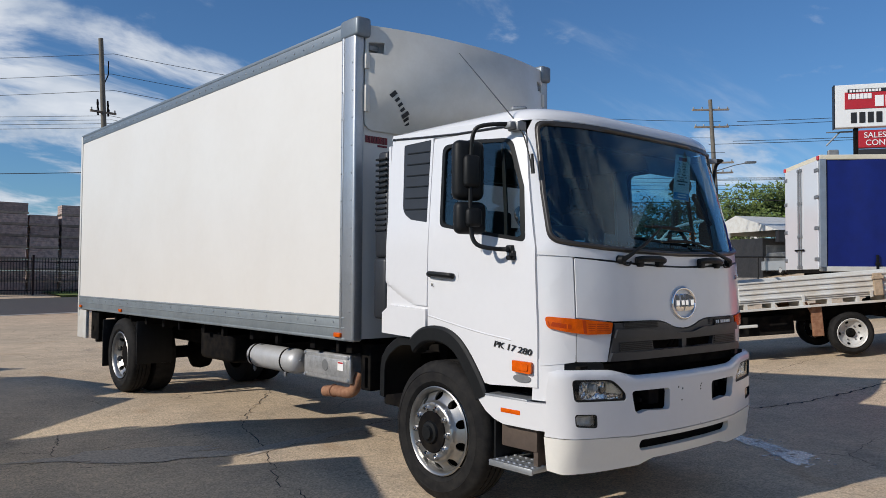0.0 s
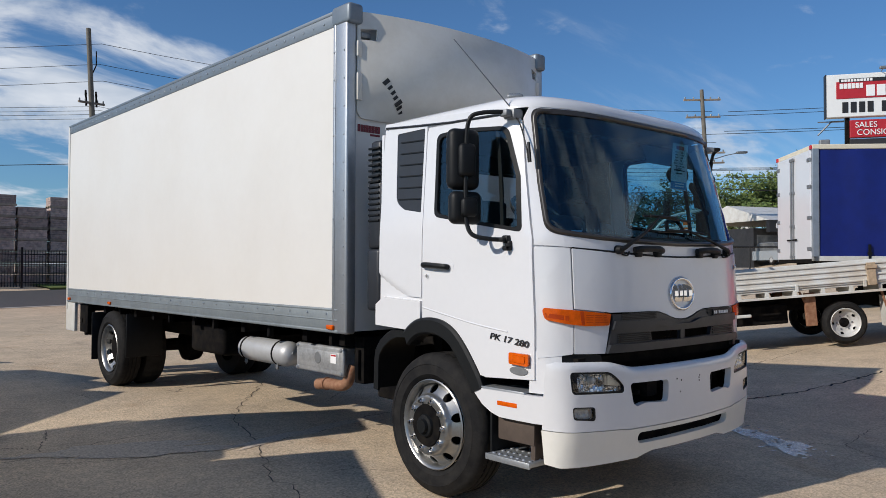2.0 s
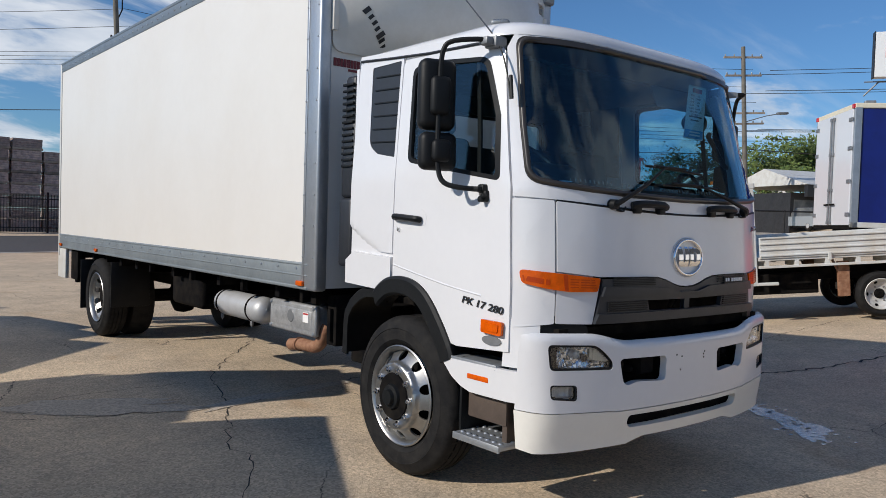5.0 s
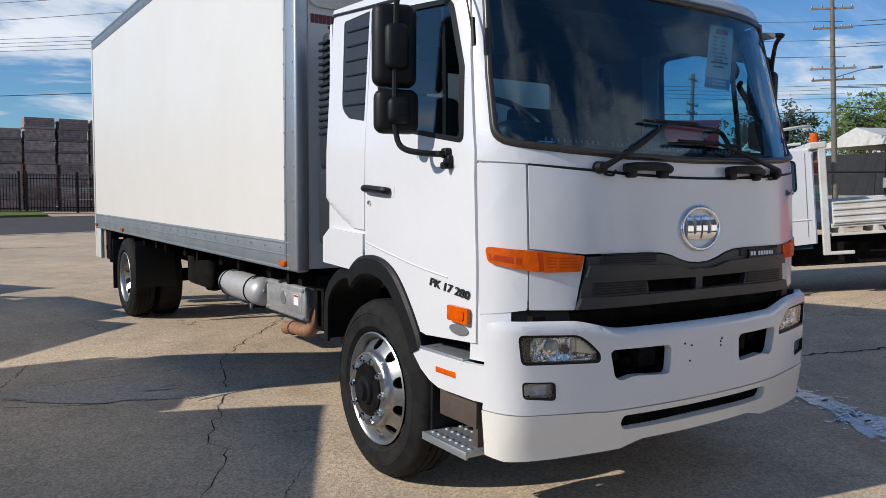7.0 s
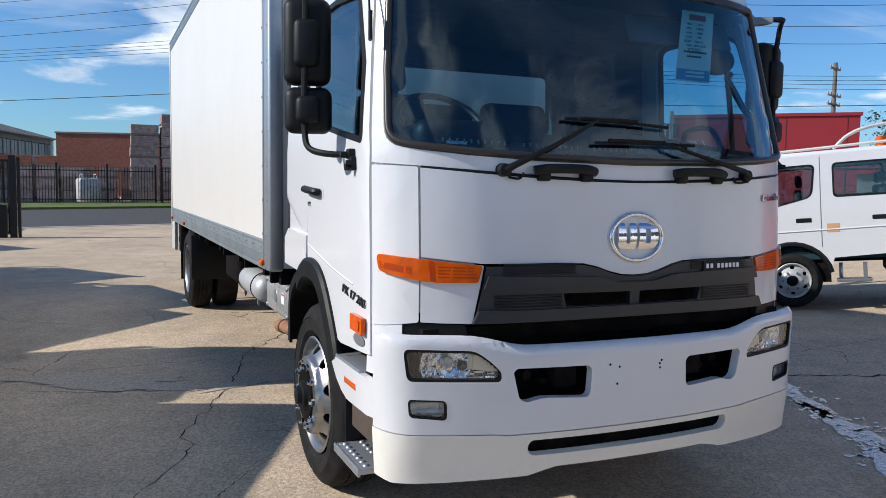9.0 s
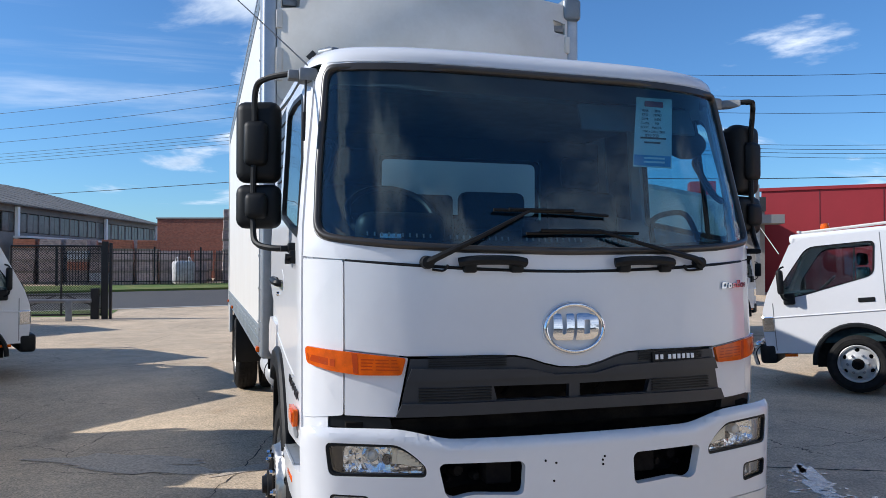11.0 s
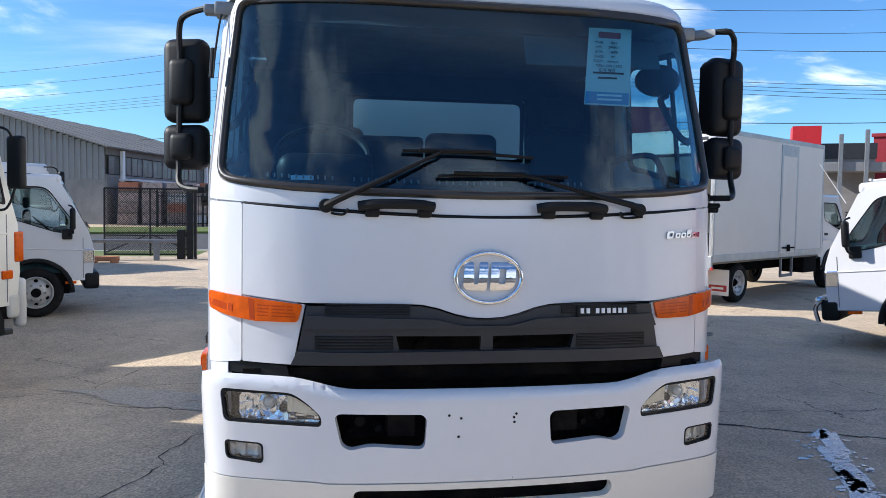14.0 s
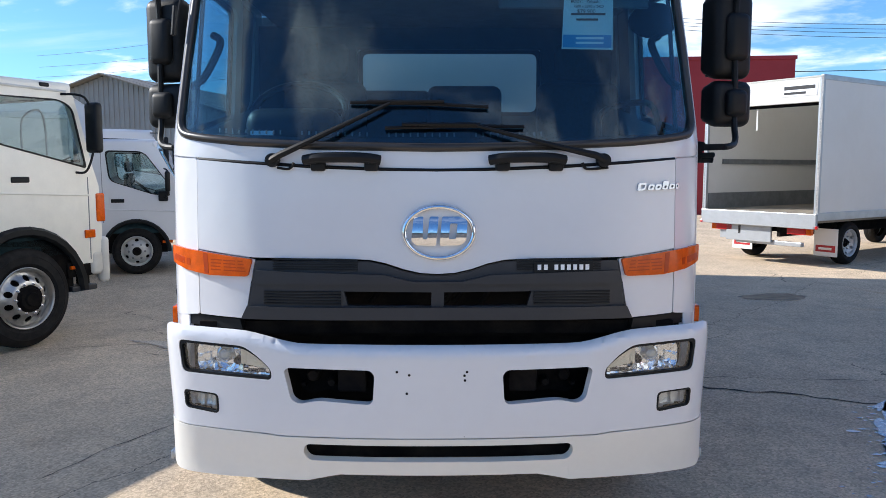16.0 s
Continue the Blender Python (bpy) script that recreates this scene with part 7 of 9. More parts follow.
for sg in (-1, 1):
    ds = part("drop_side", box(sg * 1.04, sg * 1.075, 2.92, 7.0, 1.02, 1.36, 0.008), TRAYP, crew, "white steel drop side with pressed ribs")
    for z in (1.05, 1.15, 1.24, 1.335):
        part("pressed_rib", box(sg * 1.07, sg * 1.095, 2.93, 6.99, z, z + 0.03, 0.008), TRAYP, ds)
    part("tray_beam", box(sg * 1.0, sg * 1.07, 2.90, 7.0, 0.86, 0.90, 0.005), TRAYP, crew)
    for k in range(9):
        part("outrigger", box(sg * 0.42, sg * 1.06, 3.0 + 0.46 * k, 3.06 + 0.46 * k, 0.88, 0.98), TRAYP, crew)
    for y in (3.95, 5.05, 6.15):
        part("side_hinge", box(sg * 1.08, sg * 1.11, y, y + 0.05, 0.96, 1.08, 0.006), TRAYP, ds)
    part("side_latch", join(box(sg * 1.08, sg * 1.13, 5.12, 5.26, 0.98, 1.36, 0.01), box(sg * 1.10, sg * 1.15, 5.10, 5.28, 1.26, 1.32, 0.006)), RUST if sg < 0 else mat("cream_rusty_latch", (0.5, 0.38, 0.26), 0.7, grain=0.3, scale=14), ds, "cream rusty side latch")
    part("head_post", box(sg * 0.98, sg * 1.06, 2.78, 2.88, 0.60, 2.16, 0.012), TRAYP, crew)
    part("head_post", box(sg * 0.98, sg * 1.06, 2.78, 3.20, 0.58, 0.63, 0.012), TRAYP, crew)
part("tail_board", box(-1.05, 1.05, 6.99, 7.03, 1.02, 1.36, 0.008), TRAYP, crew)
for z in (1.25, 1.65, 2.0):
    part("head_bar", box(-1.0, 1.0, 2.80, 2.86, z, z + 0.14, 0.01), TRAYP, crew)
part("head_top", box(-1.06, 1.06, 2.66, 2.90, 2.16, 2.26, 0.02), TRAYP, crew)
part("tail_light", lathe([(0.0, -0.03), (0.05, -0.025), (0.06, 0.0)], 14, pose(0.86, 2.88, 2.08, 0, 0, -90)), RED, crew)
for x, y, z in ((0.55, 2.35, 2.20), (0.80, 2.78, 2.26), (0.2, 0.85, 2.20)):
    b = part("beacon", lathe([(0.0, 0.15), (0.05, 0.148), (0.062, 0.10), (0.065, 0.02), (0.08, 0.015), (0.08, 0.0)], 18, pose(x, y, z, 0, -90, 0)), ORANGE, crew, "orange warning beacon", 50)
part("roof_hoop", tube(smooth_path([(0.62, 1.75, 2.22), (0.62, 1.95, 2.40), (0.55, 2.25, 2.50), (0.3, 2.8, 2.55), (-0.4, 2.85, 2.55)]), 0.025, 8), PAINT_OLD, crew)
part("roof_rack", join(tube([(-0.7, 0.55, 2.24), (0.7, 0.55, 2.24)], 0.02, 6), tube([(0.75, 0.6, 2.22), (0.75, 2.6, 2.27)], 0.022, 6), tube([(-0.75, 0.6, 2.22), (-0.75, 2.6, 2.27)], 0.022, 6)), PAINT_OLD, crew)
part("aerial", tube([(0.93, 0.30, 1.95), (0.98, 0.02, 2.50)], 0.006, 5, 0.003), WHITE_INK, crew)
part("bull_bar", join(tube(smooth_path([(-0.9, -0.02, 0.72), (-0.85, -0.12, 0.70), (0.85, -0.12, 0.70), (0.96, -0.02, 0.72)]), 0.03, 8), tube(smooth_path([(0.96, 0.0, 0.75), (0.94, -0.14, 0.60), (0.9, -0.12, 0.40)]), 0.03, 8)), CHROME, crew, "chrome bumper bar")
part("door_sticker", box(0.978, 0.984, 1.62, 1.78, 1.06, 1.18), mat("tan_sticker", (0.6, 0.35, 0.18), 0.6), crew)

# white box truck with its rear open
wbx = thing("open_box_truck", pose(11.70, 14.80, 0, 0, 0, 124), "white box truck with its rear roller door open", "truck")
box_body(wbx, 1.15, 2.0, 7.1, 0.86, 3.26, rails=ALLOY, open_rear=True, side_door=True)
light_cab(wbx, 1.0, 2.2, 1.85, 1.0, 0.39, 1.40, PAINT, floor=0.60)
chassis_of(wbx, 1.0, 0.3, 7.0, 0.72)
for sg, rz in ((-1, 0), (1, 180)):
    truck_wheel(wbx, pose(sg * 0.97, 1.0, 0.39, 0, 0, rz), 0.39, 0.24, 0.21, STEEL_RIM, holes=6, bulge=0.04, nuts=6)
    truck_wheel(wbx, pose(sg * 1.02, 5.75, 0.39, 0, 0, rz), 0.39, 0.24, 0.22, STEEL_RIM, holes=6, bulge=-0.09, hub_r=0.07, nuts=6)
    flap = part("mud_flap", box(sg * 0.62, sg * 1.06, 6.22, 6.24, 0.16, 0.66, 0.02), WHITE_INK, wbx, "white mud flap with a red band")
    part("flap_band", box(sg * 0.66, sg * 1.02, 6.235, 6.245, 0.24, 0.36, 0.01), RED_TRIM, flap)
    part("flap_bar", box(sg * 0.72, sg * 0.96, 6.24, 6.25, 0.28, 0.32), WHITE_INK, flap)
    part("tail_lamp", box(sg * 0.55, sg * 0.90, 6.92, 7.0, 0.58, 0.70, 0.01), RED, wbx)
    part("indicator", box(sg * 0.90, sg * 1.0, 6.92, 7.0, 0.58, 0.70, 0.01), ORANGE, wbx)
    part("corner_marker", box(sg * 1.10, sg * 1.17, 7.07, 7.13, 0.70, 0.76, 0.01), RED, wbx)
part("tow_bar", join(box(-0.8, 0.5, 6.85, 6.95, 0.36, 0.44, 0.01), box(0.15, 0.85, 6.9, 6.94, 0.42, 0.76, 0.01)), ALLOY, wbx)
part("tail_plate", box(-0.25, 0.68, 6.96, 7.0, 0.40, 0.70, 0.01), ALLOY, wbx, "chequered metal plate under the rear sill")
part("side_step", join(box(-1.14, -1.10, 3.5, 4.1, 0.42, 0.48, 0.005), box(-1.14, -1.10, 3.5, 3.55, 0.45, 0.85), box(-1.14, -1.10, 4.05, 4.1, 0.45, 0.85)), GUTTERGREY, wbx)
part("tool_box", box(-1.1, -0.6, 2.1, 2.8, 0.45, 0.80, 0.02), CHASSIS, wbx)

# blue curtain-sided truck
blu = thing("curtain_sided_truck", pose(21.1, -0.64, 0.92, 0, 0, 43), "curtain-sided truck with blue tarpaulin and white rear doors", "truck")
part("roof_frame", box(-1.25, 1.25, 0.0, 9.0, 3.58, 3.70, 0.02), mat("cream_coaming", (0.72, 0.66, 0.52), 0.6, grain=0.1), blu)
for sg in (-1, 1):
    def drape(u, v, sg=sg):
        return Vector((sg * (1.22 + 0.012 * math.sin(u * 7) + 0.02 * math.sin(u * 1.9 + v)), u if sg > 0 else -u, v))
    part("curtain", sheet_of([(0.1, 1.02), (8.82, 1.02), (8.82, 3.58), (0.1, 3.58)] if sg > 0 else [(-8.82, 1.02), (-0.1, 1.02), (-0.1, 3.58), (-8.82, 3.58)], (), drape, 0.01, 0.22), CURTAIN, blu, "deep blue tarpaulin side curtain", smooth=60)
    part("rear_post", box(sg * 1.16, sg * 1.25, 8.84, 9.0, 0.9, 3.60, 0.01), ALLOY, blu)
    part("side_rail", box(sg * 1.16, sg * 1.25, 0.0, 9.0, 0.90, 1.02, 0.01), PAINT_OLD, blu)
    for k in range(9):
        y = 7.7 - 0.95 * k
        part("curtain_buckle", join(box(sg * 1.235, sg * 1.265, y - 0.03, y + 0.03, 0.95, 1.30, 0.006), box(sg * 1.235, sg * 1.275, y - 0.05, y + 0.05, 1.05, 1.12, 0.006)), BLACK, blu)
    part("curtain_label", box(sg * 1.245, sg * 1.252, 6.95, 7.25, 1.12, 1.22), WHITE_INK, blu)
    dr = part("rear_door", box(sg * 0.01, sg * 1.17, 8.95, 9.02, 0.95, 3.58, 0.008), PAINT, blu, "white rear door with lock rods and hinges")
    part("lock_rod", tube([(sg * 0.08, 9.05, 0.98), (sg * 0.08, 9.05, 3.52)], 0.02, 8), GUTTERGREY, dr)
    part("lock_handle", box(sg * 0.05, sg * 0.32, 9.04, 9.07, 1.42, 1.46, 0.006), CHASSIS, dr)
    for z in (1.15, 1.9, 2.65, 3.3):
        part("hinge", box(sg * 0.98, sg * 1.2, 9.015, 9.04, z, z + 0.09, 0.01), GUTTERGREY, dr)
    for z in (0.97, 1.75, 2.6, 3.44):
        part("rod_guide", box(sg * 0.03, sg * 0.13, 9.02, 9.07, z, z + 0.07, 0.006), GUTTERGREY, dr)
    part("top_marker", box(sg * 1.14, sg * 1.24, 8.98, 9.04, 3.58, 3.68, 0.01), RED, blu)
part("deck", box(-1.2, 1.2, 0, 9, 0.86, 0.98), CHASSIS, blu)
part("front_wall", box(-1.2, 1.2, 0.0, 0.06, 0.98, 3.6), PANEL, blu)
chassis_of(blu, 1.2, -1.5, 8.8, 0.86)
light_cab(blu, 1.15, 2.6, 1.9, 0.9, 0.48, 1.7, PAINT, floor=0.7)
for sg, rz in ((-1, 0), (1, 180)):
    for y in (0.9, 6.6):
        truck_wheel(blu, pose(sg * 1.12, y, 0.48, 0, 0, rz), 0.48, 0.30, 0.25, STEEL_RIM, holes=8, bulge=0.04 if y < 2 else -0.1)
for o in blu.children:
    if o.name.split(".")[0] in ("cab_side", "cab_front", "bumper", "roof", "cab_back", "cab_floor", "dashboard", "steering_wheel", "seat", "roof_vent") or (o.name.startswith("wheel") and o.matrix_basis.translation.y < 2):
        o.matrix_basis = Matrix.Translation((0, -2.0, 0)) @ o.matrix_basis

# ---- street side: sign, poles, wires ----
sign = thing("pylon_sign", pose(28.5, 10.2, 0, 0, 0, -58) @ Matrix.Diagonal((0.74, 1, 1, 1)), "tall white and red dealer sign on posts", "sign")
sx0, sx1 = -0.55, 6.2
part("sign_cabinet", box(sx0, sx1, -0.15, 0.25, 7.85, 9.62, 0.03), mat("sign_white", (0.78, 0.79, 0.78), 0.4, grain=0.03), sign, "white sign panel with dark edge")
part("sign_edge", box(sx0 - 0.04, sx0, -0.16, 0.26, 7.83, 9.64), INK, sign)
part("sign_band", box(-0.05, 5.9, -0.175, -0.15, 8.60, 9.30, 0.02), RED_TRIM, sign, "red band with white bars")
part("sign_top_band", box(0.10, 5.9, -0.18, -0.155, 9.26, 9.42, 0.02), INK, sign)
for x0, w, z0, h, mtl in ((0.62, 0.17, 9.0, 0.22, WHITE_INK), (0.82, 0.17, 9.0, 0.22, WHITE_INK), (1.02, 0.17, 9.0, 0.22, WHITE_INK), (1.22, 0.17, 9.0, 0.22, WHITE_INK), (1.42, 0.17, 9.0, 0.22, WHITE_INK), (1.62, 0.17, 9.0, 0.22, WHITE_INK)):
    part("sign_bar", box(x0 - 0.5, x0 - 0.5 + w, -0.2, -0.175, z0, z0 + h, 0.02), mtl, sign)
for k in range(6):
    part("sign_bar", box(1.45 + 0.52 * k, 1.88 + 0.52 * k, -0.2, -0.175, 8.66, 9.12, 0.04), WHITE_INK, sign)
for k in range(8):
    x = 0.25 + 0.42 * k + (0.28 if k > 3 else 0)
    part("number_bar", box(x, x + 0.30, -0.17, -0.15, 8.02, 8.46, 0.05), INK, sign)
for k in range(10):
    part("number_bar", box(0.20 + 0.16 * k, 0.32 + 0.16 * k, -0.185, -0.17, 9.29, 9.39), WHITE_INK, sign)
part("lower_panel", box(0.65, 6.2, -0.1, 0.2, 7.00, 7.72, 0.02), RED_TRIM, sign, "red lower sign panel with white words")
up_front = Euler((radians(90), 0, 0)).to_matrix().to_4x4()
words("sign_word", "SALES", 0.33, Matrix.Translation((1.45, -0.12, 7.50)) @ up_front @ Matrix.Diagonal((1.3, 1, 1, 1)), WHITE_INK, sign, depth=0.01)
words("sign_word", "BUY", 0.33, Matrix.Translation((2.80, -0.12, 7.50)) @ up_front @ Matrix.Diagonal((1.3, 1, 1, 1)), WHITE_INK, sign, depth=0.01)
words("sign_word", "CONSIGN", 0.33, Matrix.Translation((1.95, -0.12, 7.19)) @ up_front @ Matrix.Diagonal((1.3, 1, 1, 1)), WHITE_INK, sign, depth=0.01)
part("sign_backing", box(0.65, 6.2, -0.05, 0.2, 5.6, 6.95, 0.02), SHOP_DARK, sign, "dark lower sign backing")
for x in (0.45, 5.6):
    part("sign_post", box(x, x + 0.22, 0.0, 0.22, 0.0, 7.9, 0.01), CHASSIS, sign)
for x in (2.0, 3.6, 5.2):
    part("sign_lamp", box(x, x + 0.45, -0.65, -0.45, 9.66, 9.76, 0.02), GUTTERGREY, sign)
    part("lamp_arm", tube([(x + 0.2, -0.5, 9.70), (x + 0.2, 0.0, 9.62)], 0.02, 6), GUTTERGREY, sign)
part("mast_frame", join(tube([(-0.9, 0.3, 7.2), (-0.2, 0.3, 7.75), (0.45, 0.3, 7.75)], 0.04, 6), tube([(-0.9, 0.3, 7.75), (0.4, 0.3, 7.75)], 0.025, 6), box(-0.85, -0.3, 0.1, 0.4, 6.3, 7.0, 0.05)), GUTTERGREY, sign)


def utility_pole(x, y, h, lean, arms, label, turn=0.0):
    pole = thing("utility_pole", pose(x, y, ground_z(x, y), 0, lean, turn), label, "pole", "poles along the street")
    part("shaft", tube([(0, 0, -0.3), (0, 0, h * 0.5), (0, 0, h)], 0.19, 14, 0.13), POLEWOOD, pole, smooth=60)
    for z, w in arms:
        arm = part("cross_arm", box(-w, w, -0.06, 0.06, z - 0.06, z + 0.06, 0.01), TIMBER, pole)
        for k in range(5):
            u = -w * 0.92 + 1.84 * w * k / 4
            part("insulator", lathe([(0.0, 0.16), (0.04, 0.15), (0.055, 0.09), (0.035, 0.08), (0.055, 0.03), (0.03, 0.0)], 10, pose(u, 0, z + 0.05, 0, -90, 0)), GUTTERGREY, arm)
    return pole


p_left = utility_pole(10.0, 43.5, 14.6, -4.0, ((10.4, 0.9),), "weathered green-grey timber power pole with insulators", 25)
part("pole_bracket", tube([(0.1, 0, 12.0), (0.45, 0, 12.6), (0.5, 0, 13.4)], 0.035, 8), CHASSIS, p_left)
for u in (-0.38, 0.34):
    part("long_insulator", lathe([(0.0, 0.9), (0.05, 0.88), (0.07, 0.6), (0.05, 0.55), (0.07, 0.3), (0.05, 0.25), (0.06, 0.0)], 10, pose(u, 0, 10.2, 0, -90, 0)), CHASSIS, p_left)
p_right = utility_pole(44.8, 24.9, 12.9, -3.5, ((12.2, 1.4), (11.0, 1.3), (8.5, 1.5), (7.8, 1.4)), "weathered timber power pole with four cross arms", -30)
part("street_lamp_arm", tube([(0, 0, 7.9), (1.6, 0, 8.3), (2.6, 0, 8.45)], 0.035, 6), GUTTERGREY, p_right)
part("street_lamp_head", box(2.4, 3.2, -0.14, 0.14, 8.38, 8.54, 0.05), GUTTERGREY, p_right)

utility_pole(43.6, 35.3, 9.6, 0.0, ((9.2, 0.9), (7.4, 1.2), (6.8, 1.1)), "far timber power pole with cross arms", 20)


def wires(pairs, label):
    for a, b, sag, r in pairs:
        pts = []
        for k in range(15):
            t = k / 14
            p = Vector(a).lerp(Vector(b), t)
            pts.append((p.x, p.y, p.z - sag * 4 * t * (1 - t)))
        tagged(link_mesh("power_line", tube(pts, r, 5), WIRE), label, "cable", "overhead power lines")


LBL = "thin black overhead power line across the sky"
for dz, w in ((14.4, 0.0), (13.3, 0.4), (12.2, -0.3)):
    wires([((9.9, 43.4 + w, dz), (-40.9, 79 + w, dz - 1.2), 1.0, 0.015), ((9.9, 43.4 + w, dz), (44.8, 24.9 + w, dz - 1.9), 1.0, 0.015)], LBL)
for dz, w in ((10.9, 0.7), (10.6, 0.3), (10.3, -0.3), (10.0, -0.7)):
    wires([((10.0, 43.4 + w, dz), (-40.8, 79 + w, dz - 1.4), 0.3, 0.013), ((10.0, 43.4 + w, dz), (44.8, 24.9 + w, dz - 2.3), 1.1, 0.013)], LBL)
wires([((10.0, 43.3, 7.5), (-40.8, 79, 6.3), 0.3, 0.022), ((10.0, 43.3, 7.4), (44.8, 24.9, 6.9), 0.6, 0.022)], LBL)
for dz, w in ((13.3, 1.2), (13.3, -1.2), (12.0, 0.9), (12.0, -0.9)):
    wires([((44.8, 24.9 + w, dz - 1.0), (75, -30 + w, dz + 1.0), 0.9, 0.02)], LBL)
for dz, w in ((9.3, 1.3), (9.3, 0.4), (9.3, -0.5), (8.6, -1.2)):
    wires([((44.8, 24.9 + w, dz - 0.8), (70, -10 + w, dz + 1.5), 0.8, 0.02)], LBL)
wires([((44.8, 24.9, 7.2), (60, 10, 7.6), 0.5, 0.03)], LBL)

# ---- far side of the street: fence, brick stacks, sheds ----
def fence_line(x):
    return 41.9 + 0.05 * (x + 3)


def palisade(x0, x1, name="steel_fence"):
    y0, y1 = fence_line(x0), fence_line(x1)
    f = thing(name, pose(x0, y0, ground_z(x0, y0), 0, 0, math.degrees(math.atan2(y1 - y0, x1 - x0))), "black steel picket fence behind the grass verge", "fence", "street fences")
    length = math.hypot(x1 - x0, y1 - y0)
    for z in (0.25, 1.75):
        part("rail", box(0, length, -0.02, 0.02, z, z + 0.05), FENCE, f)
    first, n = None, int(length / 0.14)
    for k in range(n):
        m = Matrix.Translation((0.07 + 0.14 * k, -0.03, 0))
        if first is None:
            first = part("picket", box(-0.014, 0.014, -0.014, 0.014, 0.05, 2.0, 0.004, 1), FENCE, f)
            first.matrix_basis = m
        else:
            share(first, m, f)
    post = None
    for k in range(int(length / 2.4) + 1):
        m = Matrix.Translation((2.4 * k, 0.0, 0))
        if post is None:
            post = part("post", box(-0.05, 0.05, -0.05, 0.05, 0, 2.15, 0.01), FENCE, f)
        else:
            share(post, m, f)
    return f


palisade(-9.0, 0.6)
palisade(0.9, 9.4)
palisade(9.6, 14.5)
rng = random.Random(11)


WRAP = mat("white_plastic_wrap", (0.60, 0.61, 0.62), 0.35, grain=0.3, scale=5, bump=0.5, bump_scale=14)


def brick_stack(x, y, layers, wide, red_row=-1, pale=0.0):
    st = thing("brick_stack", pose(x, y, ground_z(x, y), 0, 0, rng.uniform(-4, 4)), "tall stack of brick packs on weathered pallets", "brick stack", "brick stacks behind the fence")
    for k in range(layers):
        z, dx = 0.62 * k, rng.uniform(-0.04, 0.04)
        pal = part("pallet", join(box(-wide / 2 + dx, wide / 2 + dx, -0.55, 0.55, z + 0.09, z + 0.12), box(-wide / 2 + dx, wide / 2 + dx, -0.55, -0.45, z, z + 0.09), box(-wide / 2 + dx, wide / 2 + dx, 0.45, 0.55, z, z + 0.09), box(-wide / 2 + dx, wide / 2 + dx, -0.05, 0.05, z, z + 0.09)), TIMBER, st)
        rows = [box(-wide / 2 + 0.03 + dx + rng.uniform(-0.01, 0.01), wide / 2 - 0.03 + dx + rng.uniform(-0.01, 0.01), -0.52, 0.52, z + 0.125 + 0.12 * q, z + 0.238 + 0.12 * q, 0.004, 1) for q in range(4)]
        part("brick_pack", join(*rows), BRICKPACK_RED if k == red_row else (WRAP if rng.random() < pale else BRICKPACK), st)


xs = 0.15
for k in range(10):
    brick_stack(xs + 1.62 * k, 44.4 + 0.03 * k + rng.uniform(-0.1, 0.1), 8 if k % 4 else 7, 1.5, -1)
for k, (x, n) in enumerate(((-8.4, 4), (-7.2, 3), (-6.0, 4), (-4.7, 4), (-3.5, 3), (-11.1, 4), (-9.8, 4), (-2.0, 2))):
    brick_stack(x, 44.6 + rng.uniform(-0.3, 0.3), n, 1.12, n - 1 if k in (2, 5, 3) else (1 if k == 0 else -1), 0.3)
for k in range(10):
    brick_stack(-10.8 + 1.3 * k, 46.8 + rng.uniform(-0.3, 0.3), 4 if k < 5 else 3, 1.15, 3 if k in (0, 3) else -1)

brick_shed = thing("brick_building", pose(-4.6, 51.4, ground_z(-6, 51) - 0.1, 0, 0, -19), "plain red brick building behind the stacks", "building")
part("wall", box(0, 6.6, 0, 9.0, 0, 3.95), BRICKWORK, brick_shed)
part("parapet", box(-0.06, 6.66, -0.06, 9.06, 3.95, 4.06, 0.01), CONCRETE_WALL, brick_shed)


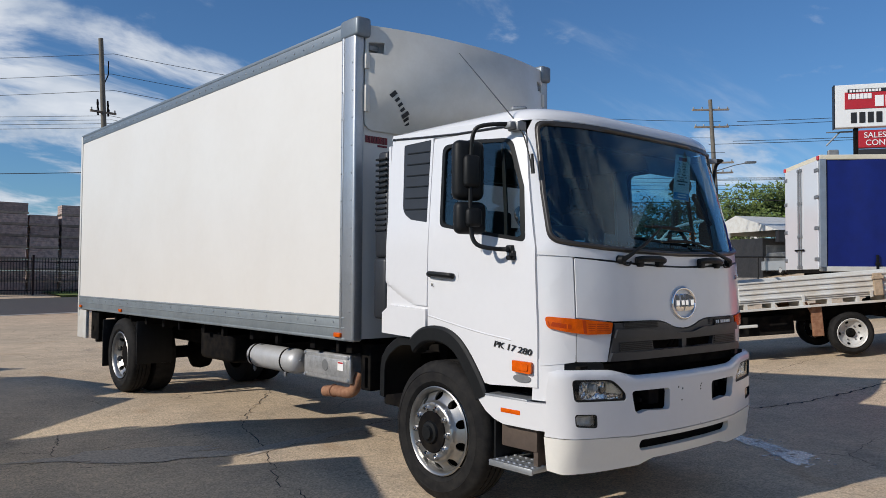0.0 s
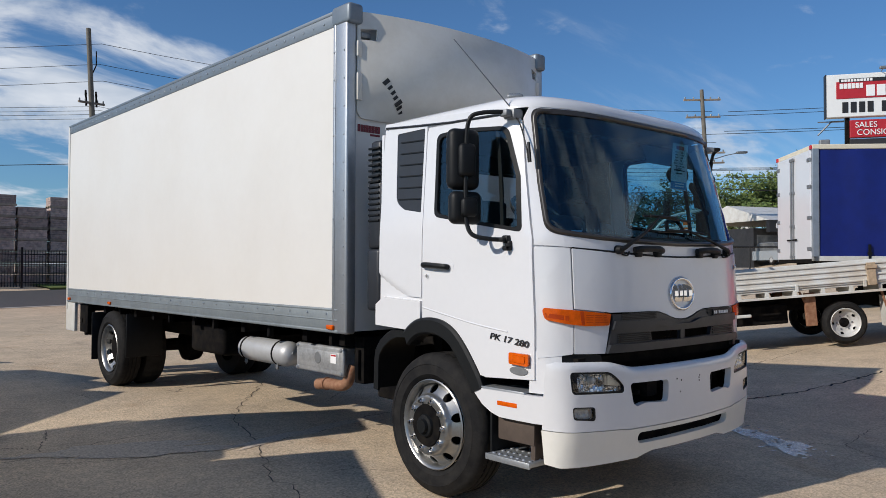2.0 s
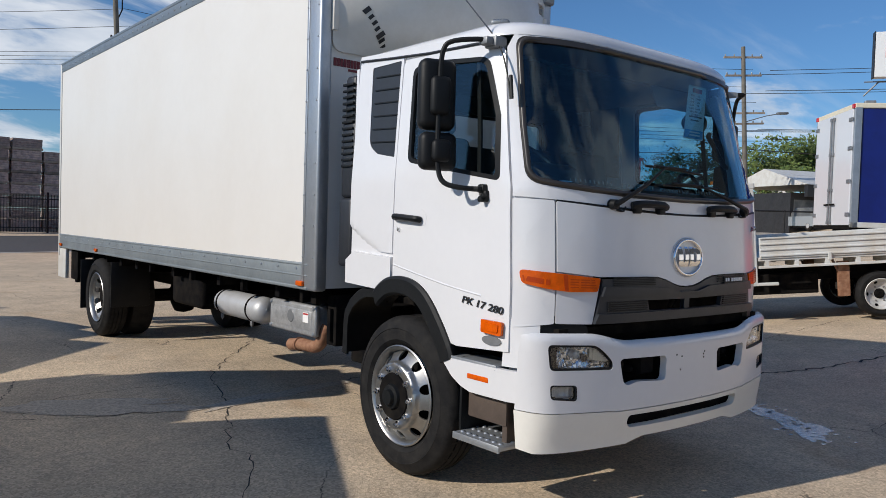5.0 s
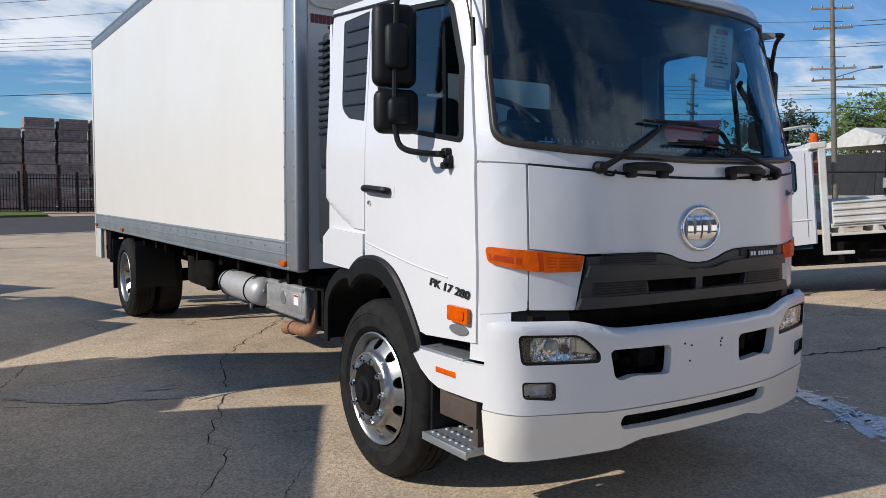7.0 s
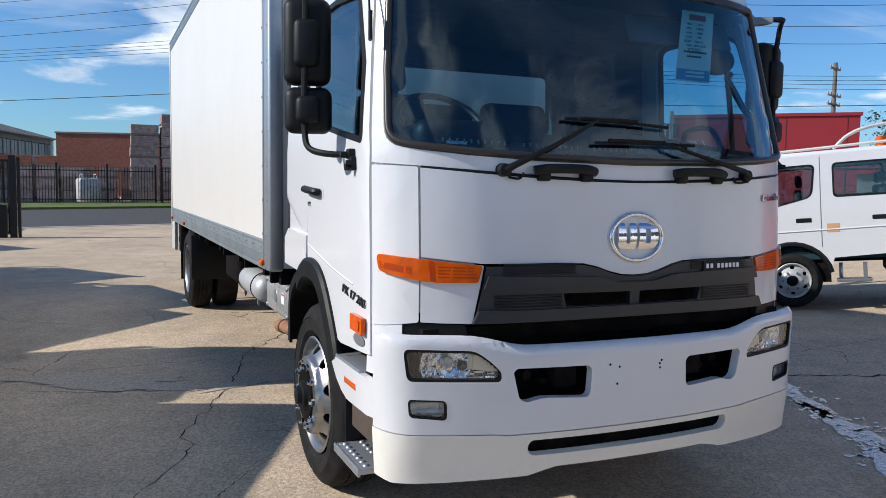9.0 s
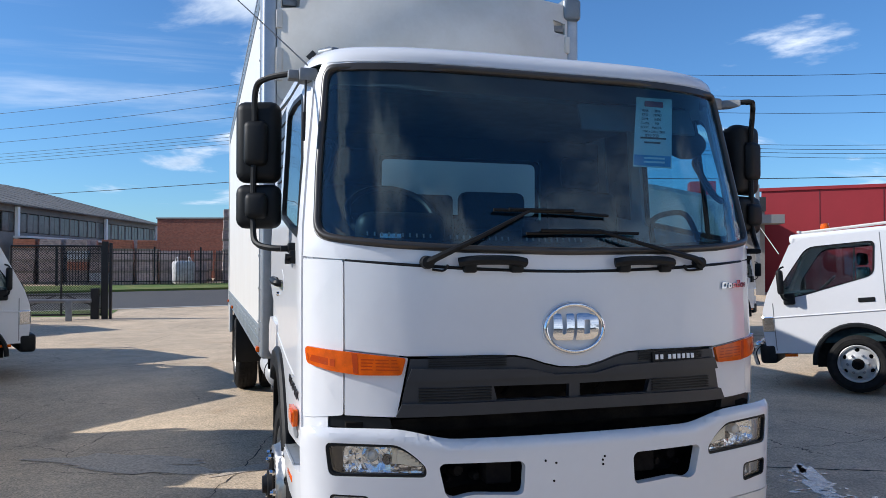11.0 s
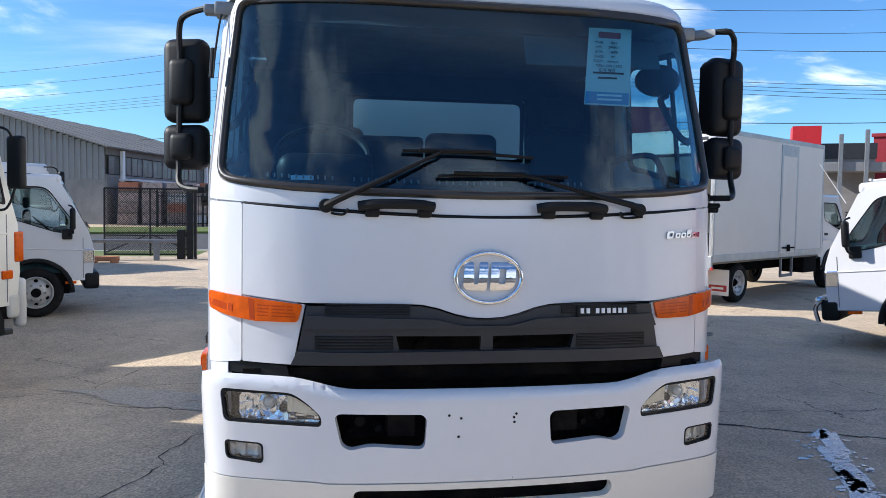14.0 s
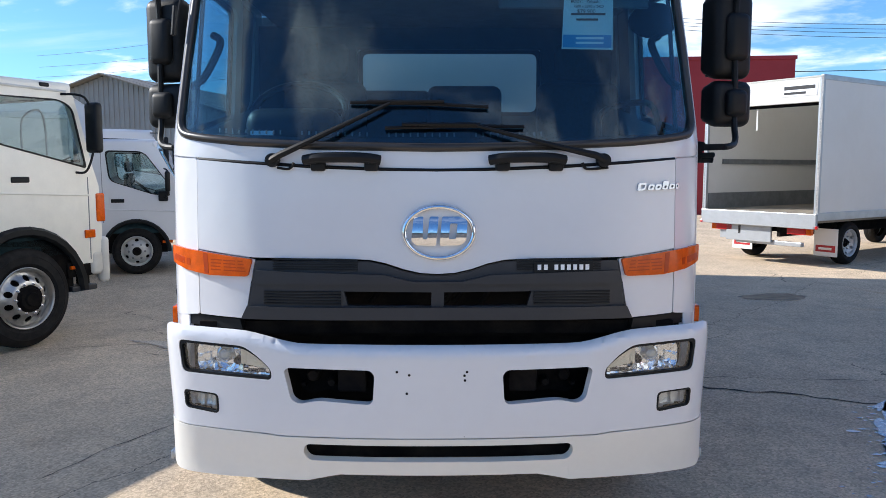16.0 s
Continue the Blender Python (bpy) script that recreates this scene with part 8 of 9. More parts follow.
def warehouse():
    """Long shed: sheeted gable towards the yard, glazed side wall under the eave, grey pitched roof with a hipped far end."""
    gx, gy = -12.4, 44.5
    w = thing("warehouse", pose(gx, gy, ground_z(gx, gy), 0, 0, 75), "long grey shed with pitched roof and glazed upper wall", "building")
    # local x runs along the side wall away from the yard; local y across the gable
    length, span, eave, ridge, hip = 26.0, 17.0, 4.45, 7.0, 20.0
    for k in range(int(span / 0.36)):
        y0 = k * 0.36
        zt = eave + (ridge - eave) * (1 - abs((y0 + 0.18) / span * 2 - 1))
        part("wall_sheet", box(-0.06, 0.0, y0, y0 + 0.20, 2.6, zt, 0.02, 1), SHEETING, w)
        part("wall_sheet", box(-0.02, 0.02, y0 + 0.20, y0 + 0.36, 2.6, zt), SHEETING, w)
    part("inner_bay", box(0.25, length - 0.3, 0.2, span - 0.3, 0, eave - 0.1), CONCRETE_WALL, w)
    part("gable_base", box(-0.04, 0.1, 0, span, 0, 2.6), CONCRETE_WALL, w)
    part("side_wall", box(0, length, -0.1, 0.1, 0, 2.9), CONCRETE_WALL, w)
    part("side_band", box(0, length, -0.12, 0.12, 4.05, eave), ROOF_GREY, w)
    part("end_wall", box(length - 0.1, length + 0.1, 0.1, span, 0, eave), CONCRETE_WALL, w)
    for k in range(18):
        x0 = 0.4 + 1.4 * k
        part("window_pane", box(x0, x0 + 1.28, -0.03, 0.03, 2.95, 4.0), DARK_PANE, w)
        part("mullion", box(x0 + 1.28, x0 + 1.40, -0.08, 0.08, 2.9, 4.05), CONCRETE_WALL, w)
        part("glazing_bar", box(x0 + 0.62, x0 + 0.67, -0.045, 0.0, 2.95, 4.0), CONCRETE_WALL, w)
    for x0 in (1.6, 14.2, 25.2):
        part("downpipe", box(x0 - 0.12, x0 + 0.12, -0.34, -0.14, 0, eave - 0.1, 0.01), WHITE_INK, w, "white painted post")
    for sgn in (0, 1):
        a, b = ((-0.5, eave - 0.05), (span / 2, ridge)) if sgn == 0 else ((span + 0.5, eave - 0.05), (span / 2, ridge))
        for k in range(26):
            x0 = -0.6 + 1.03 * k
            bm = bmesh.new()
            q = []
            for x, up in ((x0, 0), (x0 + 1.0, 0), (x0 + 1.0, 1), (x0, 1)):
                f = clamp((length + 0.3 - x) / (length + 0.3 - hip), 0.02, 1.0) * up
                q.append(bm.verts.new((x, a[0] + (b[0] - a[0]) * f, a[1] + (b[1] - a[1]) * f)))
            face = bm.faces.new(q)
            ex = bmesh.ops.extrude_face_region(bm, geom=[face])
            bmesh.ops.translate(bm, vec=(0, 0, 0.08 + 0.02 * (k % 2)), verts=[v for v in ex["geom"] if isinstance(v, bmesh.types.BMVert)])
            bmesh.ops.recalc_face_normals(bm, faces=bm.faces)
            part("roof_sheet", bm, ROOF_GREY, w)
    bm = bmesh.new()
    q = [bm.verts.new(v) for v in ((length + 0.3, -0.5, eave), (length + 0.3, span + 0.5, eave), (hip, span / 2, ridge + 0.05))]
    ex = bmesh.ops.extrude_face_region(bm, geom=[bm.faces.new(q)])
    bmesh.ops.translate(bm, vec=(0, 0, 0.06), verts=[v for v in ex["geom"] if isinstance(v, bmesh.types.BMVert)])
    bmesh.ops.recalc_face_normals(bm, faces=bm.faces)
    part("hip_end", bm, ROOF_GREY, w)
    part("awning", box(1.4, length - 0.6, -0.9, -0.1, 2.58, 2.70), WHITE_INK, w, "pale flashing over the low wall")
    return w


warehouse()

# yard gate, rail and barrier block
gate = thing("chain_link_gate", pose(-7.2, 23.1, 0, 0, 0, -1.5), "open black chain-link gate with braces", "gate")
GW, GH = 2.55, 2.25
for z in (0.14, GH):
    part("gate_rail", tube([(0, 0, z), (GW, 0, z)], 0.03, 8), FENCE, gate)
for x in (0, GW * 0.55, GW):
    part("gate_stile", tube([(x, 0, 0.1), (x, 0, GH)], 0.03, 8), FENCE, gate)
part("gate_brace", tube([(0.05, 0, 0.2), (GW * 0.5, 0, 0.75)], 0.025, 6), FENCE, gate)
part("gate_brace", tube([(GW * 0.6, 0, 0.75), (GW, 0, 0.3)], 0.025, 6), FENCE, gate)
part("gate_rail", tube([(0, 0, 0.75), (GW, 0, 0.75)], 0.02, 6), FENCE, gate)
mesh_bm = bmesh.new()
step = 0.075
k = -int(GH / step)
while k * step < GW:
    for sgn in (1, -1):
        x0, z0 = k * step, 0.14
        pts = []
        for zz in (0.14, GH):
            xx = x0 + (zz - 0.14) if sgn > 0 else GW - x0 - (zz - 0.14)
            pts.append((xx, zz))
        (xa, za), (xb, zb) = pts
        lo_x, hi_x = 0.0, GW
        ta, tb = 0.0, 1.0
        d = xb - xa
        t0, t1 = sorted(((lo_x - xa) / d, (hi_x - xa) / d))
        ta, tb = max(ta, t0), min(tb, t1)
        if tb > ta:
            p, q = Vector((xa + d * ta, 0, za + (zb - za) * ta)), Vector((xa + d * tb, 0, za + (zb - za) * tb))
            n = Vector((0.005, 0, 0.005 * -sgn)) if sgn > 0 else Vector((0.005, 0, 0.005))
            vs = [mesh_bm.verts.new(v) for v in (p - n, q - n, q + n, p + n)]
            mesh_bm.faces.new(vs)
    k += 1
part("wire_mesh", mesh_bm, FENCE, gate, "black chain-link mesh", kind="stuff")
gp = thing("gate_post", pose(-4.55, 23.0, 0), "black square steel gate post", "post")
part("post", box(-0.09, 0.09, -0.09, 0.09, 0, 2.4, 0.01), FENCE, gp)
part("slide_channel", box(0.12, 0.20, -0.1, 0.1, 0, 2.35, 0.01), FENCE, gp)
part("gate_motor", box(-0.40, -0.16, -0.12, 0.12, 0, 0.95, 0.02), FENCE, gp)
bar = thing("low_barrier_rail", pose(-7.0, 22.3, 0), "low grey steel barrier rail on a post", "barrier")
part("rail", tube([(-0.6, 0, 0.60), (2.15, 0, 0.60)], 0.06, 10), GUTTERGREY, bar)
part("post", box(1.45, 1.62, -0.06, 0.06, 0, 0.6, 0.01), GUTTERGREY, bar)
part("post", box(-0.6, -0.45, -0.06, 0.06, 0, 0.6, 0.01), GUTTERGREY, bar)
blk = thing("barrier_block", pose(-6.75, 21.2, 0, 0, 0, 8), "low orange plastic barrier block", "barrier block")
part("block", join(box(-0.42, 0.42, -0.18, 0.18, 0.05, 0.20, 0.04, 2), box(-0.40, -0.18, -0.2, 0.2, 0, 0.10, 0.03), box(0.18, 0.40, -0.2, 0.2, 0, 0.10, 0.03)), SAND, blk)
notice = thing("notice_board", pose(-9.2, 22.8, 0), "small red and white notice board by the gate", "sign")
part("board", box(-0.45, 0.45, -0.02, 0.02, 1.55, 2.15), WHITE_INK, notice)
part("board_bar", box(-0.35, 0.1, -0.03, -0.02, 1.75, 2.05), RED_TRIM, notice)
for k, text in enumerate(("DO NOT", "BLOCK")):
    words("notice_word", text, 0.105, Matrix.Translation((-0.125, -0.034, 1.92 - 0.13 * k)) @ Euler((radians(90), 0, 0)).to_matrix().to_4x4(), WHITE_INK, notice)
part("leg", join(box(-0.4, -0.35, 0, 0.05, 0, 1.6), box(0.35, 0.4, 0, 0.05, 0, 1.6)), GUTTERGREY, notice)

strip("apron", -45, 45, lambda x: -6.0, -25.0, 0.0, 0.012, ASPHALT, "dark asphalt apron in front of the yard", "road", step=1.0)

# white bulk bag behind the street fence
bag = thing("bulk_bag", pose(-2.75, 43.1, ground_z(-2.75, 43.1), 0, 0, 12), "bulging white woven bulk bag on the brick yard", "bag")
bag_bm = box(-0.55, 0.55, -0.5, 0.5, 0, 1.35, 0.16, 4)
for v in bag_bm.verts:
    k = 0.86 + 0.22 * math.sin(v.co.z * 2.3) + 0.09 * math.sin(v.co.x * 5 + v.co.y * 7 + v.co.z * 6)
    v.co.x, v.co.y = v.co.x * k, v.co.y * k
part("sack", bag_bm, WRAP, bag, smooth=60)
for sx in (-0.38, 0.38):
    part("lifting_loop", tube(smooth_path([(sx, -0.4, 1.25), (sx * 0.9, -0.25, 1.52), (sx * 0.9, 0.25, 1.52), (sx, 0.4, 1.25)]), 0.025, 6), WRAP, bag)

# office shed behind the camera and a red truck beside it close the yard
shed = thing("office_shed", pose(-26.0, -32.0, 0), "long grey sheeted shed along the back of the yard", "building")
part("wall", box(0, 60, -8, 0, 0, 3.6), SHEETING, shed)
part("roof", box(-0.5, 60.5, -8.5, 0.6, 3.6, 3.85, 0.02), ROOF_GREY, shed)
for k in range(9):
    part("roller_door", box(3 + 6.4 * k, 7 + 6.4 * k, 0.0, 0.05, 0, 2.9, 0.01), DARK_PANE, shed)
# unseen block added: dark top dims windscreen and sky, pale base bounces light
shaping_block = thing("light_shaping_block", pose(14.5, -26.0, 0), "unseen tall block added to shape the light, dark over a pale lower wall", "building")
part("wall", box(0, 10, 0, 21.5, 0, 8.6), SHOP_DARK, shaping_block)
part("bounce_wall", box(-0.06, 0.0, 0, 21.5, 0, 4.6), PANEL, shaping_block, "pale lower wall added to return light to the truck")
part("parapet", box(-0.12, 10.1, -0.1, 21.6, 8.6, 8.9, 0.02), DARKGREY, shaping_block)
for k in range(3):
    part("roller_door", box(-0.11, -0.06, 3.2 + 6.4 * k, 5.8 + 6.4 * k, 0, 3.2, 0.01), SHEETING, shaping_block)
red_truck = thing("red_truck", pose(7.9, 0.75, 0, 0, 0, 174), "red cab-over box truck parked facing the lane", "truck")
RED_PAINT = mat("bright_red_paint", (0.52, 0.022, 0.03), 0.25, grain=0.06, coat=0.4)
light_cab(red_truck, 1.05, 2.55, 1.9, 0.9, 0.44, 1.66, RED_PAINT, floor=0.7)
box_body(red_truck, 1.15, 2.0, 6.6, 1.0, 3.1)
chassis_of(red_truck, 1.0, 0.3, 6.5, 0.9)
for sg, rz in ((-1, 0), (1, 180)):
    for y in (0.9, 5.0):
        truck_wheel(red_truck, pose(sg * 1.02, y, 0.44, 0, 0, rz), 0.44, 0.27, 0.23, STEEL_RIM, holes=6, bulge=0.04 if y < 2 else -0.1)

# red buildings behind the trucks
redb = thing("red_building", pose(27.9, 32.8, 0, 0, 0, -44), "dark red clad commercial building with flat parapet", "building")
part("wall", box(0, 9.5, 0, 12, 0, 5.85), RED_WALL, redb)
part("parapet", box(-0.1, 9.6, -0.1, 0.15, 5.72, 5.9, 0.01), RED_WALL, redb)
for k in range(3):
    part("cladding_joint", box(3.0 * k + 2.9, 3.0 * k + 2.93, -0.015, 0.0, 0, 5.7), INK, redb)
redw = thing("red_building", pose(7.5, 25.9, 0, 0, 0, -6), "dark red clad wall beyond the box truck", "building")
part("wall", box(0, 5.6, 0, 10, 0, 5.75), RED_WALL, redw)
part("parapet", box(-0.05, 5.65, -0.05, 0.1, 5.65, 5.78, 0.01), RED_WALL, redw)
rear = thing("grey_building", pose(22.6, 31.6, 0, 0, 0, -30), "grey flat-roofed building with a bright red corner block", "building")
part("wall", box(0.1, 3.7, 1.0, 8, 0, 4.6), CONCRETE_WALL, rear)
part("fascia", box(1.3, 3.75, 0.9, 1.1, 4.45, 5.2), SHOP_DARK, rear)
part("red_block", box(-0.05, 1.25, 0.6, 2.2, 4.6, 6.05), mat("bright_red_cladding", (0.55, 0.015, 0.02), 0.5, grain=0.08), rear)
part("canopy", box(1.3, 4.4, -0.5, 0.9, 3.75, 4.2, 0.02), SHEETING, rear)
for x, z in ((1.9, 5.5), (3.0, 5.7)):
    part("mast", box(x, x + 0.18, -0.7, -0.52, 1.2, z, 0.01), GUTTERGREY, rear)

# ---- trees ----
def tree(x, y, h, spread, material, seed, label, kind_of="tree", clumps=60, trunk=0.3, lift=0.35):
    r = random.Random(seed)
    tr = thing("tree", pose(x, y, ground_z(x, y)), label, "tree", "trees beyond the street")
    limbs = [tube(smooth_path([(0, 0, -0.2), (0.1 * h * r.uniform(-0.3, 0.3), 0, h * 0.3), (0.1 * h * r.uniform(-0.4, 0.4), 0.3, h * 0.62)]), trunk, 8, trunk * 0.45)]
    tips = []
    for k in range(9):
        a, e = r.uniform(0, 6.28), r.uniform(0.35, 1.2)
        base = Vector((0, 0, h * r.uniform(lift * 0.6, 0.6)))
        tip = base + Vector((math.cos(a) * math.cos(e) * spread, math.sin(a) * math.cos(e) * spread, math.sin(e) * h * 0.38))
        tips.append(tip)
        limbs.append(tube(smooth_path([base, base.lerp(tip, 0.5) + Vector((0, 0, 0.2)), tip], 3), trunk * 0.35, 6, trunk * 0.1))
    part("trunk", join(*limbs), BARK, tr, smooth=60)
    verts, faces = [], []
    for c in range(clumps):
        if r.random() < 0.6:
            ctr = Vector(tips[r.randrange(len(tips))]) + Vector((r.gauss(0, 0.25), r.gauss(0, 0.25), r.gauss(0, 0.16))) * spread
        else:
            a, rad = r.uniform(0, 6.28), spread * math.sqrt(r.random())
            ctr = Vector((math.cos(a) * rad, math.sin(a) * rad, h * r.uniform(lift, 0.97)))
        size = spread * r.uniform(0.10, 0.26)
        for q in range(46):
            d = Vector((r.gauss(0, 1), r.gauss(0, 1), r.gauss(0, 0.7)))
            p = ctr + d * size * 0.62
            n1 = Vector((r.gauss(0, 1), r.gauss(0, 1), r.gauss(0, 1))).normalized()
            n2 = n1.orthogonal().normalized()
            s1 = spread * r.uniform(0.025, 0.06)
            i = len(verts)
            verts += [p + n1 * s1, p + n2 * s1 * 0.6, p - n1 * s1, p - n2 * s1 * 0.6]
            faces.append((i, i + 1, i + 2, i + 3))
    me = bpy.data.meshes.new("crown")
    me.from_pydata([tuple(v) for v in verts], [], faces)
    me.materials.append(material)
    cr = new("crown", me)
    cr.parent = tr
    tagged(cr, kind="stuff")
    return tr


GREEN_T, GUM_T = "broad green leafy tree beyond the shops", "dark gum tree with an open crown"
for i, (x, y, h, s, m_, n) in enumerate(((70, 36, 8.2, 4.4, FOLIAGE, 110), (75, 34, 8.6, 4.8, FOLIAGE, 110), (80, 32, 9.6, 4.8, FOLIAGE_DARK, 100), (58, 31, 5.2, 3, FOLIAGE, 60), (88, 34, 12.5, 6, FOLIAGE_DARK, 90), (100, 26, 11, 7, FOLIAGE_DARK, 90), (62, 41, 8.2, 3.6, FOLIAGE_DARK, 70), (67, 44, 8.6, 4, FOLIAGE_DARK, 70), (84, 24, 7.5, 5, FOLIAGE, 60), (96, 14, 8, 6, FOLIAGE, 60))):
    tree(x, y, h, s, m_, 100 + i, GREEN_T if m_ is FOLIAGE else GUM_T, clumps=n)

# ---- shops, street and far vehicles seen past the truck ----
shop = thing("shop_building", pose(53.0, 23.2, 1.65, 0, 0, -22), "low dark shopfront with a grey pitched roof", "building")
part("wall", box(-3.4, 7, 0, 6, 0, 2.9), SHOP_DARK, shop)
part("plinth", box(-3.6, 7.2, -2.0, 6.2, -1.0, 0.0), CONCRETE_WALL, shop)
part("fascia", box(-3.6, 7.2, -1.8, -1.5, 2.55, 3.4, 0.02), INK, shop, "black fascia with pale bars")
for k in range(10):
    part("fascia_bar", box(-3.0 + 0.23 * k, -2.83 + 0.23 * k, -1.83, -1.8, 2.82, 3.16), WHITE_INK, shop)
roof_bm = bmesh.new()
rv = [roof_bm.verts.new(v) for v in ((-3.7, -1.9, 3.4), (7.3, -1.9, 3.4), (7.3, 2.5, 4.7), (-3.7, 2.5, 4.7), (7.3, 6.5, 3.4), (-3.7, 6.5, 3.4))]
roof_bm.faces.new((rv[0], rv[1], rv[2], rv[3]))
roof_bm.faces.new((rv[3], rv[2], rv[4], rv[5]))
roof_bm.faces.new((rv[0], rv[3], rv[5]))
roof_bm.faces.new((rv[1], rv[4], rv[2]))
part("roof", roof_bm, PAINT_OLD, shop, "pale metal roof")
for k in range(4):
    part("shop_window", box(-3.1 + 2.6 * k, -1.3 + 2.6 * k, -0.05, 0.0, 0.4, 2.4), DARK_PANE, shop)
rshop = thing("shop_building", pose(56.0, 36.0, 0.9, 0, 0, -40), "low shop with a terracotta roof and red awning", "building")
part("wall", box(-6, 6, 0, 6, 0, 3.0), CONCRETE_WALL, rshop)
part("fascia", box(-6.1, 6.1, -0.5, 0.0, 2.2, 2.7), RED_TRIM, rshop)
part("roof", box(-6.3, 6.3, -0.6, 6.4, 3.0, 3.9, 0.4, 1), mat("terracotta_tiles", (0.28, 0.10, 0.06), 0.8, grain=0.3), rshop)


def car(x, y, rz, paint, label, tall=0.0, dz=None):
    c = thing("car", pose(x, y, 0.85 if dz is None else dz, 0, 0, rz), label, "car", "cars on the street")
    low = round_poly([(-2.2, 0.32), (2.15, 0.32), (2.2, 0.75), (1.9, 0.9 + tall * 0.3), (-2.15, 0.92 + tall * 0.4), (-2.25, 0.6)], 0.12)
    bodyb = sheet_of(low, (), lambda u, v: Vector((u, -0.86, v)), 1.72, 0.6)
    body = part("body", bodyb, paint, c, smooth=40)
    cabp = round_poly([(-1.9, 0.9 + tall * 0.35), (1.05, 0.88 + tall * 0.3), (0.35, 1.42 + tall * 0.6), (-1.5, 1.45 + tall * 0.62)], 0.12)
    part("glasshouse", sheet_of(cabp, (), lambda u, v: Vector((u, -0.74, v)), 1.48, 0.6), DARK_PANE, c, smooth=40)
    part("roof", box(-1.45, 0.3, -0.70, 0.70, 1.40 + tall * 0.6, 1.46 + tall * 0.62, 0.02), paint, c)
    for xx in (-1.35, 1.35):
        for yy, rzz in ((-0.84, 90), (0.84, -90)):
            part("wheel", lathe([(0.0, -0.02), (0.2, -0.02), (0.21, 0.0), (0.31, 0.0), (0.33, 0.05), (0.33, 0.2)], 20, pose(xx, yy, 0.33, 0, 0, 90 if yy < 0 else -90)), RUBBER, c, smooth=40)
            part("wheel_disc", lathe([(0.0, -0.03), (0.15, -0.028), (0.2, -0.01)], 16, pose(xx, yy, 0.33, 0, 0, 90 if yy < 0 else -90)), STEEL_RIM, c)
    for yy in (-0.6, 0.6):
        part("tail_light", box(-2.24, -2.16, yy - 0.14, yy + 0.14, 0.66, 0.80, 0.02), RED, c)
        part("headlamp", box(2.08, 2.2, yy - 0.16, yy + 0.16, 0.62, 0.76, 0.03), LAMPCHROME, c)
    return c


car(50.2, 23.4, 60, CARGREY, "silver station wagon parked by the shops", 0.2, ground_z(50.2, 23.4))
car(46.0, 28.5, 70, CARGREEN, "green sedan waiting on the street", 0.0)
car(41.0, 32.5, 40, CARGREY, "grey car beyond the crossing", 0.1)
trailer = thing("street_trailer", pose(64.0, 33.3, ground_z(64.0, 33.3), 0, 0, -72), "white box trailer with barred rear doors on the street", "trailer")
part("trailer_body", box(-1.25, 1.25, 0, 3.6, 1.25, 4.45, 0.03), PANEL, trailer)
for x in (-0.75, -0.25, 0.25, 0.75):
    part("door_bar", box(x - 0.04, x + 0.04, -0.05, -0.004, 1.3, 4.4, 0.01), GUTTERGREY, trailer)
part("tail_lamp", box(0.85, 1.2, -0.05, -0.004, 1.3, 1.7, 0.01), RED, trailer)
for k in range(9):
    part("curtain_strap", box(1.25, 1.28, 0.2 + 0.4 * k, 0.26 + 0.4 * k, 1.15, 1.6), GUTTERGREY, trailer)
part("side_rail", box(1.2, 1.27, 0, 3.6, 1.1, 1.25, 0.01), GUTTERGREY, trailer)
for y in (1.0, 2.3):
    for sg, rz in ((-1, 0), (1, 180)):
        part("wheel", lathe([(0.0, 0.0), (0.28, 0.0), (0.3, 0.0), (0.48, 0.0), (0.5, 0.05), (0.5, 0.3)], 20, pose(sg * 1.2, y, 0.5, 0, 0, rz)), RUBBER, trailer)
tl = thing("traffic_light", pose(40.5, 25.8, 0.9, 0, 0, -30), "black traffic light on a pole", "traffic light")
part("pole", tube([(0, 0, 0), (0, 0, 5.0)], 0.06, 8), GUTTERGREY, tl)
part("lantern", box(-0.2, 0.2, -0.15, 0.15, 4.0, 5.2, 0.04), BLACK, tl)
for z in (4.2, 4.6, 5.0):
    part("lamp_hood", lathe([(0.12, 0.0), (0.12, 0.15)], 12, pose(0, -0.15, z, 0, 0, -90)), BLACK, tl)
sfence = thing("yard_fence", pose(20.5, 19.0, 0.75, 0, 0, -52), "dark wire fence along the street edge of the yard", "fence")
part("top_rail", tube([(0, 0, 1.75), (22, 0, 1.75)], 0.035, 6), FENCE, sfence)
part("low_rail", tube([(0, 0, 0.12), (22, 0, 0.12)], 0.06, 6), FENCE, sfence)
for k in range(9):
    part("post", tube([(2.75 * k, 0, 0), (2.75 * k, 0, 1.8)], 0.035, 6), FENCE, sfence)

# ---- marks on the ground ----
for pts, w in ((((-2.3, 1.2), (-2.01, 1.8), (-1.76, 2.26), (-1.78, 2.65), (-1.34, 3.6), (-0.92, 5.02), (-0.36, 5.83), (0.64, 7.14)), 0.015),
               (((-2.88, 4.4), (-2.25, 4.04), (-1.35, 3.69), (-0.7, 3.72), (-0.11, 4.02), (1.0, 4.2)), 0.016),
               (((-4.2, 4.75), (-2.85, 4.84), (-2.33, 4.92), (-1.81, 4.91), (-1.2, 4.75)), 0.016),
               (((-7.0, 9.6), (-4.2, 10.6), (-2.0, 11.2), (1.5, 11.4)), 0.014),
               (((-8.0, 7.0), (-5.0, 10.2), (-3.4, 13.2), (-2.3, 17.0)), 0.012),
               (((2.0, 3.2), (4.0, 3.0), (6.0, 3.15), (9.0, 3.0)), 0.014),
               (((2.2, 4.5), (4.5, 6.8), (6.0, 8.8)), 0.010)):
    crack_line(pts, w * 0.45)
